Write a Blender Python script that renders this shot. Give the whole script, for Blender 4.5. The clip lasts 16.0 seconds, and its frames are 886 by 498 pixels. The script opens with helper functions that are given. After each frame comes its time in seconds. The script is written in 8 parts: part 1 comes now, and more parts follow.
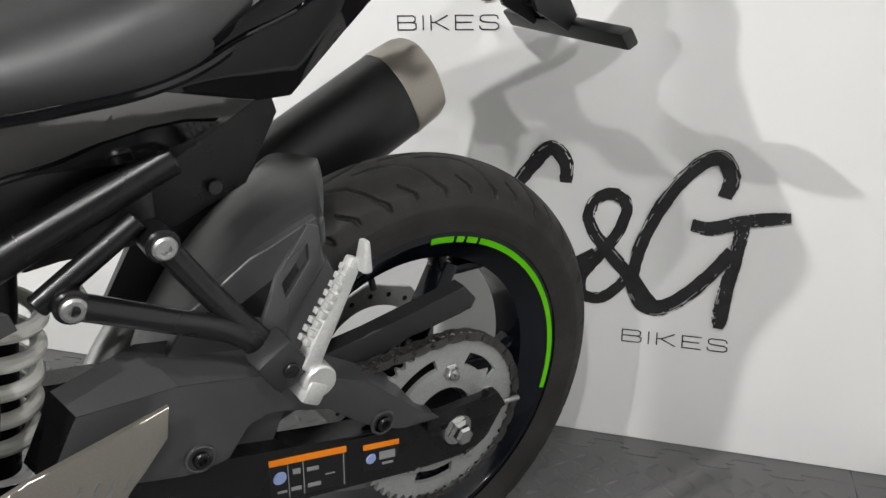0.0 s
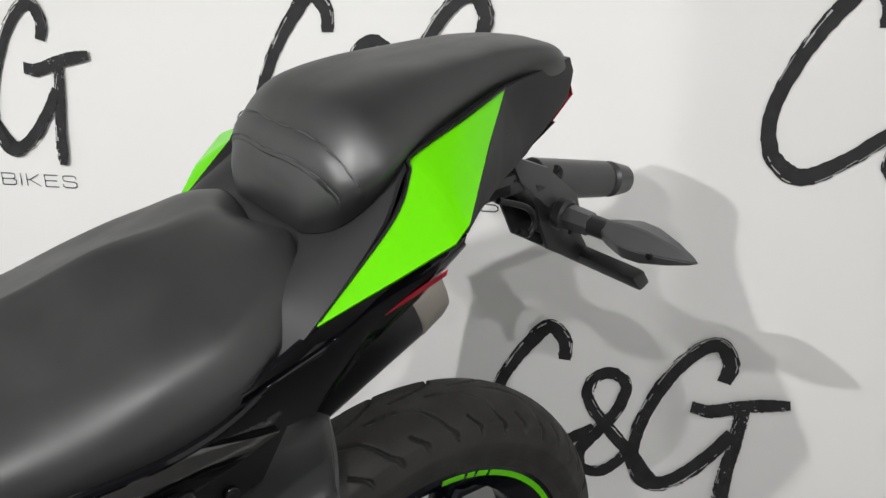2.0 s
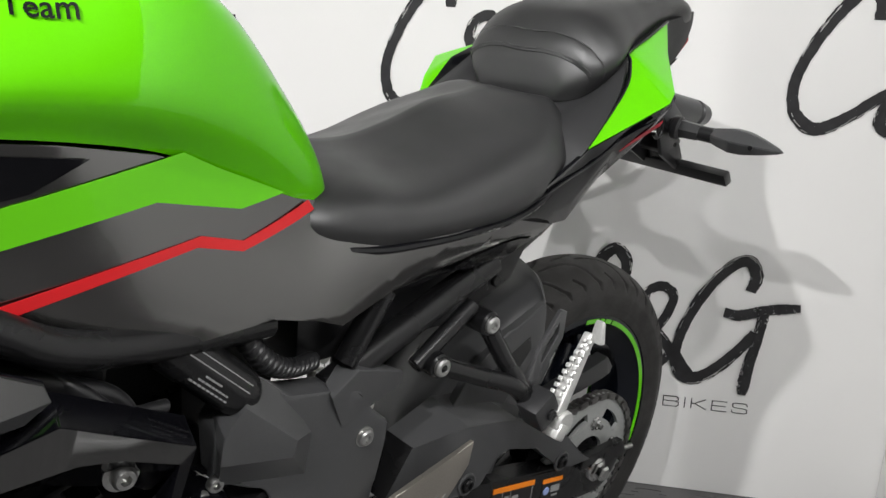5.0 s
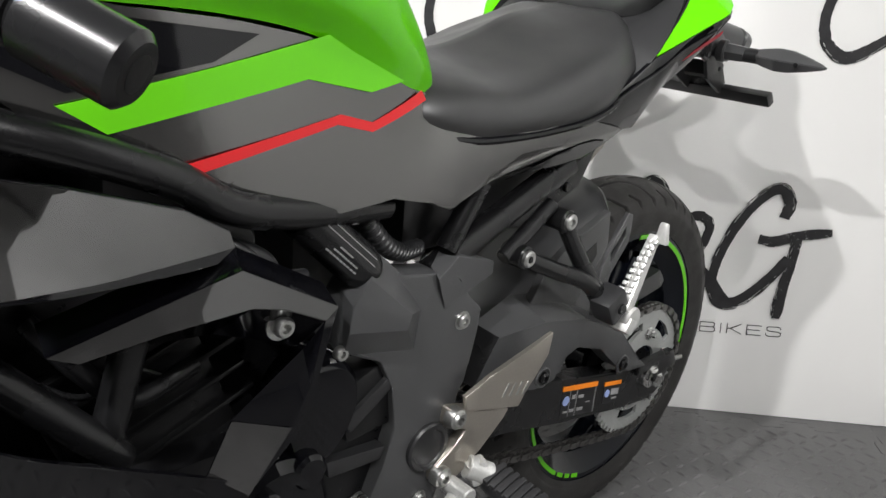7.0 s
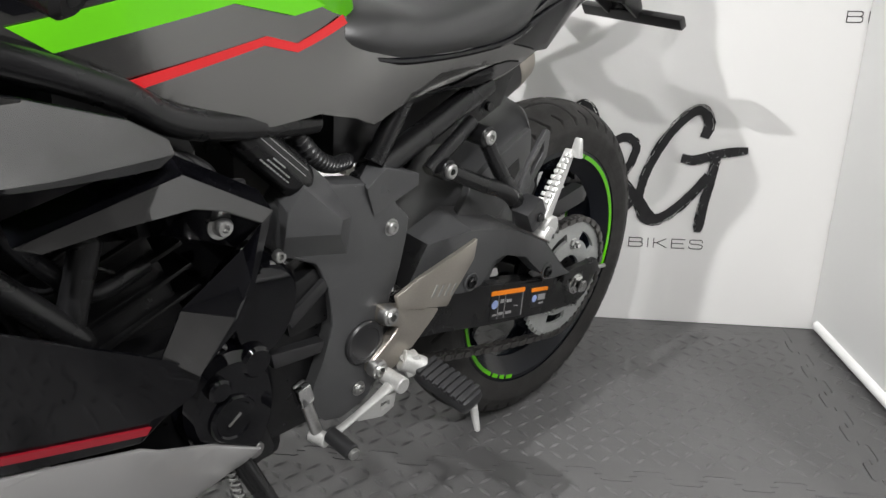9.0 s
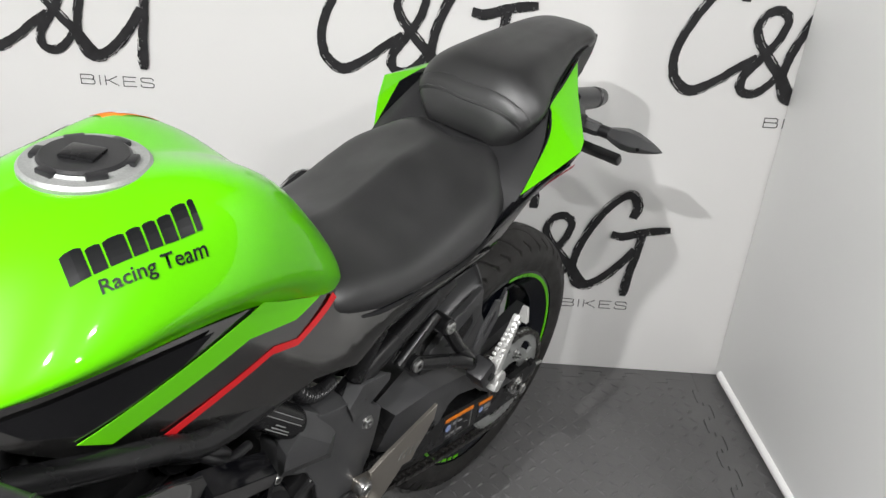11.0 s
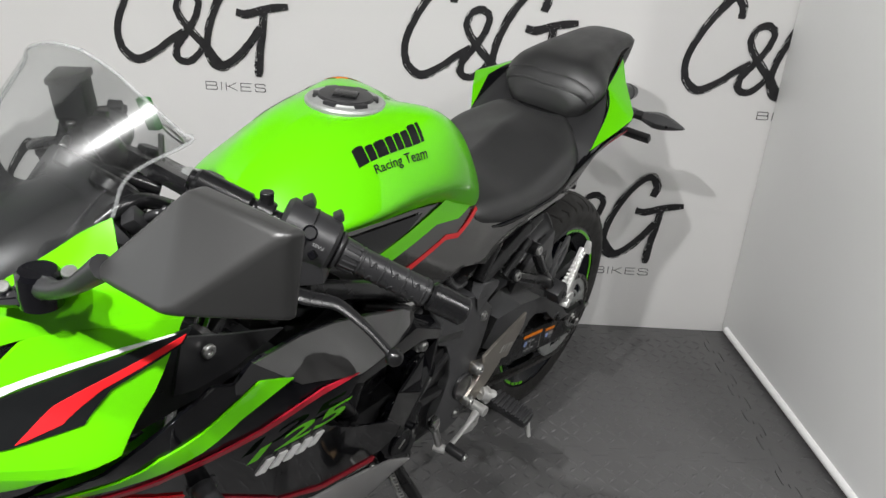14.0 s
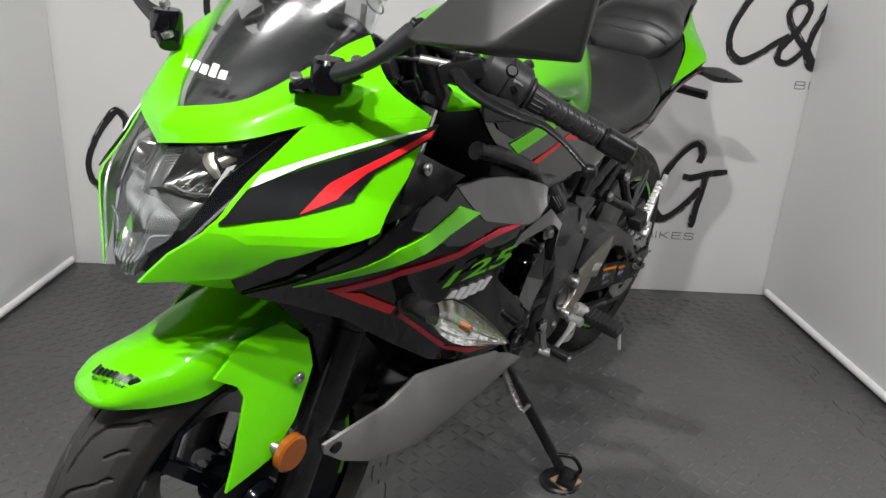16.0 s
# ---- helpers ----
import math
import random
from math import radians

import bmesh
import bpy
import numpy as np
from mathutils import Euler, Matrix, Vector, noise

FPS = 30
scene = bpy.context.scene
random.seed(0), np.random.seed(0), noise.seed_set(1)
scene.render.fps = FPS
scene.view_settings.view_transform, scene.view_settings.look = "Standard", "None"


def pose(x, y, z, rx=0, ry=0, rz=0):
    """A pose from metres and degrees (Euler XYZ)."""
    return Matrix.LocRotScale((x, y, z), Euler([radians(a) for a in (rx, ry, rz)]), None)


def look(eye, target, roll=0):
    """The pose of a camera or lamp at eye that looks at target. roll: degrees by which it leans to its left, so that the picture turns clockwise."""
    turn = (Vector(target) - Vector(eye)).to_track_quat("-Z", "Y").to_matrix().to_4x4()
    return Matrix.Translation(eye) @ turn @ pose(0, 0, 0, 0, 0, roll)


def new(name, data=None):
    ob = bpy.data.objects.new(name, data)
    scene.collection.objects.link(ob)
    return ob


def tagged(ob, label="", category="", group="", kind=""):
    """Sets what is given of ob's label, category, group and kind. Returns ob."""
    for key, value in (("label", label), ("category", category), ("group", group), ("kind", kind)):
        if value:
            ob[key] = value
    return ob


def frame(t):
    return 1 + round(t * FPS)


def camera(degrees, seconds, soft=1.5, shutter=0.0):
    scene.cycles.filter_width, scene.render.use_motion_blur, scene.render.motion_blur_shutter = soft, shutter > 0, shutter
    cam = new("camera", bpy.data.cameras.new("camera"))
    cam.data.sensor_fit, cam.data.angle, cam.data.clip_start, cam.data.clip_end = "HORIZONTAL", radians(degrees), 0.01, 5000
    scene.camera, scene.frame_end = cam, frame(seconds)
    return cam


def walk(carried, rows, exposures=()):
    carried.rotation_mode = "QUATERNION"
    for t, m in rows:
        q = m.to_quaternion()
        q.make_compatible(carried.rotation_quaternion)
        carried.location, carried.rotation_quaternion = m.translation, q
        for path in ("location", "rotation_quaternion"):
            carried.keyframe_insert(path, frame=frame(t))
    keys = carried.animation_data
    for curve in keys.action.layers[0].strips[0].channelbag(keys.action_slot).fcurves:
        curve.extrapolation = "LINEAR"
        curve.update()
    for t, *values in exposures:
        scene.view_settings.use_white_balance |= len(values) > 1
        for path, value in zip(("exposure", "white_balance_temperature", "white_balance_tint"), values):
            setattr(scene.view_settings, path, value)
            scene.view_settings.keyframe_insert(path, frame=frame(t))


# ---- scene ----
cam = camera(59.6, 16.0)
PATH = [
    (0, (0.24, -0.766, 0.826), (-0.365, 1.01, 0.136), -1.8),
    (0.5, (0.233, -0.751, 0.91), (-0.375, 1.03, 0.234), -1.6),
    (1, (0.222, -0.735, 0.976), (-0.379, 1.058, 0.325), -1.6),
    (1.5, (0.208, -0.701, 1.027), (-0.37, 1.109, 0.405), -1.4),
    (2, (0.173, -0.695, 1.046), (-0.364, 1.134, 0.442), -1.0),
    (2.5, (0.136, -0.735, 1.024), (-0.358, 1.115, 0.445), -0.3),
    (3, (0.091, -0.807, 0.993), (-0.362, 1.061, 0.438), 0.5),
    (3.5, (0.063, -0.885, 0.959), (-0.355, 0.997, 0.427), 1.3),
    (4, (0.031, -0.968, 0.934), (-0.345, 0.928, 0.42), 2.1),
    (4.5, (-0.025, -1.051, 0.927), (-0.365, 0.856, 0.429), 2.6),
    (7, (-0.158, -1.225, 0.848), (-0.484, 0.67, 0.296), 1.0),
    (7.5, (-0.156, -1.226, 0.827), (-0.474, 0.658, 0.236), 0.7),
    (8, (-0.144, -1.218, 0.827), (-0.44, 0.658, 0.2), 0.5),
    (8.5, (-0.133, -1.249, 0.833), (-0.394, 0.623, 0.18), 0.3),
    (9, (-0.103, -1.318, 0.843), (-0.32, 0.543, 0.144), 0.4),
    (9.5, (-0.073, -1.248, 0.947), (-0.228, 0.562, 0.11), 2.0),
    (10, (-0.083, -1.212, 1.116), (-0.184, 0.546, 0.167), 3.1),
    (12.5, (-0.312, -1.515, 1.342), (-0.248, 0.264, 0.428), 3.1),
    (13, (-0.318, -1.588, 1.326), (-0.254, 0.205, 0.441), 3.3),
    (13.5, (-0.336, -1.682, 1.318), (-0.289, 0.123, 0.46), 3.3),
    (14, (-0.384, -1.747, 1.295), (-0.356, 0.065, 0.448), 3.4),
    (14.5, (-0.449, -1.813, 1.268), (-0.43, 0.006, 0.437), 3.3),
    (15, (-0.525, -1.894, 1.221), (-0.495, -0.065, 0.412), 3.4),
    (15.5, (-0.577, -1.951, 1.148), (-0.528, -0.106, 0.377), 3.4),
    (16, (-0.636, -1.984, 1.085), (-0.564, -0.124, 0.356), 3.6),
]
walk(cam, [(t, look(eye, target, roll)) for t, eye, target, roll in PATH], exposures=[(0.0, 0.24), (1.5, 0.00), (4.5, 0.04), (7.0, 0.32), (9.0, 0.42), (10.0, 0.23), (12.5, -0.20), (14.0, -0.34), (16.0, -0.51)])

# ---- world and lamps ----
world = bpy.data.worlds.new("world")
scene.world = world
world.use_nodes = True
world.node_tree.nodes["Background"].inputs[0].default_value = (0.9, 0.95, 1.0, 1)
world.node_tree.nodes["Background"].inputs[1].default_value = 0.05

CEILING_Z = 2.42
# the first three follow the wall shadows, the last two are added fill
SPOTS = [(-1.13, -1.97), (-0.62, -2.05), (0.31, -2.08), (1.15, -2.00), (1.76, -2.62)]
SPOT_POWER = [76.0, 36.0, 30.0, 30.0, 10.0]
SPOT_SIZE = [0.06, 0.06, 0.06, 0.06, 0.06]
# strength of the added side light in the made-up window
FILL_POWER = 50.0


# ---- materials ----
def material(name, base, rough=0.5, metal=0.0, coat=0.0, grain=0.0, grain_size=200.0, bump=0.0, bump_size=400.0, stain=0.0, stain_size=6.0,
             rough_var=0.0, emit=0.0, transmission=0.0, ior=1.5, alpha=1.0, spec=None):
    m = bpy.data.materials.new(name)
    m.use_nodes = True
    nt = m.node_tree
    b = nt.nodes["Principled BSDF"]
    b.inputs["Base Color"].default_value = (*base, 1)
    b.inputs["Roughness"].default_value = rough
    b.inputs["Metallic"].default_value = metal
    b.inputs["Coat Weight"].default_value = coat
    b.inputs["Coat Roughness"].default_value = 0.03
    b.inputs["Transmission Weight"].default_value = transmission
    b.inputs["IOR"].default_value = ior
    b.inputs["Specular IOR Level"].default_value = spec if spec is not None else (0.5 if metal > 0.5 or transmission else 0.28)
    b.inputs["Alpha"].default_value = alpha
    if emit:
        b.inputs["Emission Color"].default_value = (*base, 1)
        b.inputs["Emission Strength"].default_value = emit
    tc = nt.nodes.new("ShaderNodeTexCoord")

    def noise_node(scale, detail=4):
        n = nt.nodes.new("ShaderNodeTexNoise")
        n.inputs["Scale"].default_value = scale
        n.inputs["Detail"].default_value = detail
        nt.links.new(tc.outputs["Object"], n.inputs["Vector"])
        return n

    colour = None
    for amount, size in ((stain, stain_size), (grain, grain_size)):
        if amount:
            n = noise_node(size)
            ramp = nt.nodes.new("ShaderNodeMapRange")
            ramp.inputs[1].default_value, ramp.inputs[2].default_value = 0.3, 0.7
            ramp.inputs[3].default_value, ramp.inputs[4].default_value = 1 - amount, 1 + amount
            nt.links.new(n.outputs["Fac"], ramp.inputs[0])
            mix = nt.nodes.new("ShaderNodeVectorMath")
            mix.operation = "SCALE"
            if colour is None:
                mix.inputs[0].default_value = base
            else:
                nt.links.new(colour, mix.inputs[0])
            nt.links.new(ramp.outputs[0], mix.inputs["Scale"])
            colour = mix.outputs[0]
    if colour is not None:
        nt.links.new(colour, b.inputs["Base Color"])
    if rough_var:
        n = noise_node(stain_size * 2.3)
        ramp = nt.nodes.new("ShaderNodeMapRange")
        ramp.inputs[1].default_value, ramp.inputs[2].default_value = 0.3, 0.7
        ramp.inputs[3].default_value, ramp.inputs[4].default_value = max(0.02, rough - rough_var), rough + rough_var
        nt.links.new(n.outputs["Fac"], ramp.inputs[0])
        nt.links.new(ramp.outputs[0], b.inputs["Roughness"])
    if bump:
        n = noise_node(bump_size, 3)
        bn = nt.nodes.new("ShaderNodeBump")
        bn.inputs["Strength"].default_value = bump
        bn.inputs["Distance"].default_value = 0.001
        nt.links.new(n.outputs["Fac"], bn.inputs["Height"])
        nt.links.new(bn.outputs["Normal"], b.inputs["Normal"])
    return m


WALL = material("white_printed_board", (0.80, 0.793, 0.78), 0.5, stain=0.02, stain_size=1.7, bump=0.05, bump_size=60)
PANEL = material("white_side_board", (0.91, 0.91, 0.90), 0.42, stain=0.02, stain_size=1.3, bump=0.04, bump_size=40)
INK = material("black_print", (0.024, 0.0235, 0.025), 0.5, stain=0.3, stain_size=40)
RUBBER_MAT = material("grey_foam_mat", (0.100, 0.099, 0.099), 0.36, grain=0.18, grain_size=900, stain=0.12, stain_size=3.5, bump=0.35, bump_size=1500, rough_var=0.06, spec=0.5)
CEIL = material("ceiling_paint", (0.30, 0.30, 0.295), 0.9, stain=0.03)
ROOM = material("room_paint", (0.15, 0.148, 0.145), 0.8, stain=0.05, stain_size=2)
# paler than ROOM, so the unseen front wall bounces more light
ROOM_PALE = material("pale_room_paint", (0.30, 0.295, 0.285), 0.7, stain=0.05, stain_size=2)
GREEN = material("lime_green_paint", (0.104, 0.505, 0.0008), 0.3, coat=0.7, spec=0.08, grain=0.02, grain_size=900, stain=0.02)
GREEN_DULL = material("green_satin_paint", (0.115, 0.52, 0.003), 0.4, coat=0.15, stain=0.02)
BLACK_GLOSS = material("black_gloss_paint", (0.003, 0.003, 0.004), 0.06, stain=0.05, spec=0.34)
GREY = material("graphite_metallic_paint", (0.135, 0.133, 0.130), 0.16, metal=0.96, coat=0.3, grain=0.12, grain_size=2500, stain=0.03, spec=0.4)
# black gloss with a paler base, for facets that mirror the white board
PALED_GLOSS = material("paled_black_gloss", (0.022, 0.0217, 0.0214), 0.07, coat=1.0, grain=0.12, grain_size=2500, stain=0.03, spec=0.5)
BLACK = material("black_moulded_plastic", (0.016, 0.016, 0.017), 0.38, grain=0.15, grain_size=1500, bump=0.08, bump_size=1600, rough_var=0.06, spec=0.5)
SATIN = material("dark_grey_satin_plastic", (0.050, 0.0505, 0.052), 0.34, grain=0.15, grain_size=1500, bump=0.08, bump_size=1600, rough_var=0.05, spec=0.5)
BLACK_METAL = material("black_powder_coat", (0.007, 0.007, 0.0075), 0.26, grain=0.1, grain_size=1200, bump=0.06, bump_size=900, rough_var=0.05, spec=0.38)
MIRROR_SHELL = material("black_mirror_plastic", (0.024, 0.024, 0.0235), 0.36, grain=0.12, grain_size=1500, bump=0.05, bump_size=1600, rough_var=0.04, spec=0.5)
DARK = material("black_engine_paint", (0.004, 0.004, 0.0045), 0.36, stain=0.2, stain_size=30, rough_var=0.1, spec=0.35)
VINYL = material("black_seat_vinyl", (0.012, 0.012, 0.0125), 0.46, grain=0.15, grain_size=1200, bump=0.10, bump_size=1100, rough_var=0.05, stain=0.10, stain_size=8, spec=0.85)
DECK = material("charcoal_tail_plastic", (0.020, 0.020, 0.021), 0.58, grain=0.15, grain_size=1500, bump=0.1, bump_size=1600, rough_var=0.05, spec=0.3)
THREAD = material("black_thread", (0.075, 0.075, 0.075), 0.7, stain=0.1, stain_size=60)
TYRE = material("tyre_rubber", (0.024, 0.023, 0.022), 0.6, grain=0.25, grain_size=600, stain=0.3, stain_size=14, bump=0.15, bump_size=900, rough_var=0.1, spec=0.3)
RIM = material("black_wheel_paint", (0.004, 0.005, 0.008), 0.13, stain=0.05, spec=0.3)
STEEL = material("brushed_steel", (0.42, 0.42, 0.41), 0.38, metal=1.0, grain=0.12, grain_size=500, stain=0.1, stain_size=25, bump=0.1, rough_var=0.08)
ZINC = material("zinc_plated_steel", (0.40, 0.41, 0.40), 0.42, metal=0.55, grain=0.1, grain_size=500, stain=0.08, stain_size=25, rough_var=0.06)
CHAIN = material("oily_chain_steel", (0.16, 0.155, 0.15), 0.4, metal=1.0, grain=0.3, grain_size=700, rough_var=0.12)
ALUMINIUM = material("cast_aluminium", (0.54, 0.54, 0.525), 0.38, metal=0.55, grain=0.08, grain_size=400, bump=0.15, bump_size=700)
CHROME = material("polished_metal", (0.75, 0.75, 0.74), 0.12, metal=1.0)
TITAN = material("satin_titanium", (0.42, 0.39, 0.345), 0.36, metal=0.9, grain=0.06, grain_size=600, rough_var=0.05)
WHITE_PAINT = material("white_spring_paint", (0.74, 0.73, 0.68), 0.35, coat=0.3, stain=0.05, stain_size=40)
BELLY = material("silver_white_paint", (0.36, 0.356, 0.352), 0.3, metal=0.3, coat=0.5, stain=0.02)
RED = material("red_stripe", (0.58, 0.012, 0.016), 0.4, coat=0.2, stain=0.02)
RED_DARK = material("dark_red_stripe", (0.33, 0.010, 0.022), 0.35, coat=0.3, stain=0.02)
WHITE = material("white_decal", (0.8, 0.8, 0.79), 0.4, stain=0.02)
BLACK_DECAL = material("black_decal", (0.006, 0.0065, 0.007), 0.28, stain=0.05, spec=0.3)
ORANGE = material("orange_label", (0.80, 0.22, 0.01), 0.5, stain=0.03)
BLUE = material("blue_label", (0.26, 0.33, 0.58), 0.5)
LABEL = material("black_label", (0.012, 0.012, 0.013), 0.3)
GREY_PRINT = material("grey_print", (0.24, 0.24, 0.24), 0.5)
AMBER = material("amber_lens", (0.27, 0.070, 0.005), 0.2, coat=0.6, bump=0.5, bump_size=300)
RED_LENS = material("red_lens", (0.45, 0.01, 0.012), 0.15, coat=0.7)


def thin_glass(name, tint, gloss, rough=0.03):
    """A thin clear pane: light passes straight through, with a faint mirror on top."""
    m = bpy.data.materials.new(name)
    m.use_nodes = True
    nt = m.node_tree
    nt.nodes.remove(nt.nodes["Principled BSDF"])
    out = nt.nodes["Material Output"]
    clear, shine, mix = (nt.nodes.new("ShaderNode" + k) for k in ("BsdfTransparent", "BsdfGlossy", "MixShader"))
    clear.inputs[0].default_value = (*tint, 1)
    shine.inputs["Roughness"].default_value = rough
    mix.inputs[0].default_value = gloss
    nt.links.new(clear.outputs[0], mix.inputs[1])
    nt.links.new(shine.outputs[0], mix.inputs[2])
    nt.links.new(mix.outputs[0], out.inputs[0])
    return m


GLASS = thin_glass("clear_lens", (0.93, 0.94, 0.94), 0.06)
SCREEN = thin_glass("clear_screen", (0.90, 0.91, 0.91), 0.18, 0.11)
SILVER = material("silvered_plastic", (0.55, 0.55, 0.54), 0.28, metal=0.4, bump=0.5, bump_size=220)
# coarse grain in the colour stands in for the bowl's sparkle
SPECKLED_SILVER = material("speckled_lamp_bowl", (0.62, 0.60, 0.57), 0.16, metal=0.85, bump=0.6, bump_size=260, grain=0.25, grain_size=320)
# half-clear silver tint stands in for light bent through the edge
SCREEN_EDGE = material("polished_acrylic_edge", (0.50, 0.51, 0.51), 0.12, metal=0.35, alpha=0.30)
LAMP_MIRROR = material("dark_lamp_mirror", (0.46, 0.455, 0.445), 0.17, metal=1.0, stain=0.1, stain_size=30)
FLUTED = material("fluted_lamp_mirror", (0.44, 0.44, 0.43), 0.24, metal=0.9)
MIRROR = material("mirror_glass", (0.85, 0.86, 0.87), 0.02, metal=1.0)
KEY_GREEN = material("dark_green_fob", (0.01, 0.10, 0.012), 0.4)
WOOD = material("pale_wood_block", (0.45, 0.30, 0.17), 0.6, stain=0.2, stain_size=30)
LAMP_GLOW = material("lamp_diffuser", (1.0, 0.98, 0.94), 0.5, emit=14.0)


# ---- shape helpers ----
def smooth_by_angle(me, degrees):
    for p in me.polygons:
        p.use_smooth = True
    bm = bmesh.new()
    bm.from_mesh(me)
    for e in bm.edges:
        e.smooth = len(e.link_faces) == 2 and e.calc_face_angle(0) < radians(degrees)
    bm.to_mesh(me)
    bm.free()


def part(name, bm, mat, parent=None, label="", angle=32):
    """One mesh object from a bmesh, under a thing or a part."""
    bmesh.ops.recalc_face_normals(bm, faces=bm.faces)
    me = bpy.data.meshes.new(name)
    bm.to_mesh(me)
    bm.free()
    me.materials.append(mat)
    if angle:
        smooth_by_angle(me, angle)
    ob = new(name, me)
    ob.parent = parent
    return tagged(ob, label)


def thing(name, m=None, label="", category="", group="", kind=""):
    ob = new(name)
    ob.empty_display_size = 0.05
    if m is not None:
        ob.matrix_basis = m
    return tagged(ob, label, category, group, kind)


def spline(points, n):
    """n points along a smooth curve through the given ones."""
    p = np.array(points, float)
    if len(p) == 2:
        return [tuple(p[0] + (p[1] - p[0]) * i / (n - 1)) for i in range(n)]
    out = []
    for i in range(n):
        s = i / (n - 1) * (len(p) - 1)
        k = min(int(s), len(p) - 2)
        f = s - k
        a, b, c, d = p[max(k - 1, 0)], p[k], p[k + 1], p[min(k + 2, len(p) - 1)]
        if k == 0:
            a = 2 * b - c
        if k == len(p) - 2:
            d = 2 * c - b
        out.append(tuple(0.5 * (2 * b + (c - a) * f + (2 * a - 5 * b + 4 * c - d) * f * f + (3 * b - a - 3 * c + d) * f ** 3)))
    return out


def grid_mesh(rows, close_u=False, close_v=False, bm=None):
    bm = bm or bmesh.new()
    v = [[bm.verts.new(p) for p in row] for row in rows]
    nu, nv = len(v), len(v[0])
    for i in range(nu - (not close_u)):
        for j in range(nv - (not close_v)):
            q = [v[i][j], v[(i + 1) % nu][j], v[(i + 1) % nu][(j + 1) % nv], v[i][(j + 1) % nv]]
            try:
                bm.faces.new(q)
            except ValueError:
                pass
    return bm, v


def shell(rows, nu, nv, mirror=True, thick=0.0, cap=False):
    """A smooth surface through rows of points; with mirror the rows run from the middle plane outwards, and the other half is added."""
    cols = [spline(r, nv) for r in rows]
    fine = [spline([c[j] for c in cols], nu) for j in range(nv)]
    grid = [[fine[j][i] for j in range(nv)] for i in range(nu)]
    if mirror:
        grid = [[(x, -y, z) for x, y, z in reversed(row[1:])] + [(row[0][0], 0, row[0][2])] + list(row[1:]) for row in grid]
    bm, v = grid_mesh(grid)
    if cap:
        for row in (v[0], v[-1]):
            bm.faces.new(row)
        bm.faces.new([r[0] for r in v])if not mirror else None
    bmesh.ops.remove_doubles(bm, verts=bm.verts, dist=1e-5)
    if thick:
        bmesh.ops.recalc_face_normals(bm, faces=bm.faces)
        bmesh.ops.solidify(bm, geom=bm.faces[:], thickness=thick)
    return bm


def lathe(profile, n=48, axis="y", centre=(0, 0, 0), arc=(0, 360), close=False):
    """Turns (radius, along) points round an axis."""
    full = abs(arc[1] - arc[0]) >= 360
    rows = []
    for i in range(n if full else n + 1):
        a = radians(arc[0] + (arc[1] - arc[0]) * i / n)
        c, s = math.cos(a), math.sin(a)
        row = []
        for r, t in profile:
            p = {"y": (r * c, t, r * s), "x": (t, r * c, r * s), "z": (r * c, r * s, t)}[axis]
            row.append(tuple(Vector(p) + Vector(centre)))
        rows.append(row)
    bm, v = grid_mesh(rows, close_u=full, close_v=close)
    bmesh.ops.remove_doubles(bm, verts=bm.verts, dist=1e-6)
    return bm


def box(size, centre=(0, 0, 0), turn=None, bevel=0.0, taper=None, bm=None):
    own = bmesh.new()
    bmesh.ops.create_cube(own, size=1.0)
    for v in own.verts:
        v.co = Vector((v.co.x * size[0], v.co.y * size[1], v.co.z * size[2]))
        if taper and v.co.z > 0:
            v.co.x *= taper
            v.co.y *= taper
    if bevel:
        bmesh.ops.bevel(own, geom=own.edges[:], offset=bevel, segments=2, profile=0.6, affect="EDGES")
    m = Matrix.Translation(centre) @ (turn.to_matrix().to_4x4() if turn is not None else Matrix())
    bmesh.ops.transform(own, matrix=m, verts=own.verts)
    return merge(own, bm)


def merge(own, bm):
    """Adds own to bm, or returns own where there is none yet."""
    if bm is None:
        return own
    me = bpy.data.meshes.new("tmp")
    own.to_mesh(me)
    own.free()
    bm.from_mesh(me)
    bpy.data.meshes.remove(me)
    return bm


def tube(points, radius, n=32, sides=12, bm=None, flat=1.0, ends=True):
    """A round bar along a smooth curve; radius may be a list along it."""
    pts = [Vector(p) for p in (spline(points, n) if len(points) > 2 else spline(points, 2))]
    rad = spline([(r, 0, 0) for r in radius], len(pts)) if isinstance(radius, (list, tuple)) else [(radius, 0, 0)] * len(pts)
    own = bmesh.new()
    rows, up = [], None
    for i, p in enumerate(pts):
        d = (pts[min(i + 1, len(pts) - 1)] - pts[max(i - 1, 0)]).normalized()
        if up is None:
            up = d.orthogonal().normalized() if abs(d.z) > 0.9 else d.cross(Vector((0, 0, 1))).normalized()
        up = (up - d * up.dot(d)).normalized()
        side = d.cross(up)
        r = rad[i][0]
        rows.append([tuple(p + up * r * math.cos(2 * math.pi * k / sides) + side * r * flat * math.sin(2 * math.pi * k / sides)) for k in range(sides)])
    own, v = grid_mesh(rows, close_v=True, bm=own)
    if ends:
        own.faces.new(v[0])
        own.faces.new(list(reversed(v[-1])))
    return merge(own, bm)


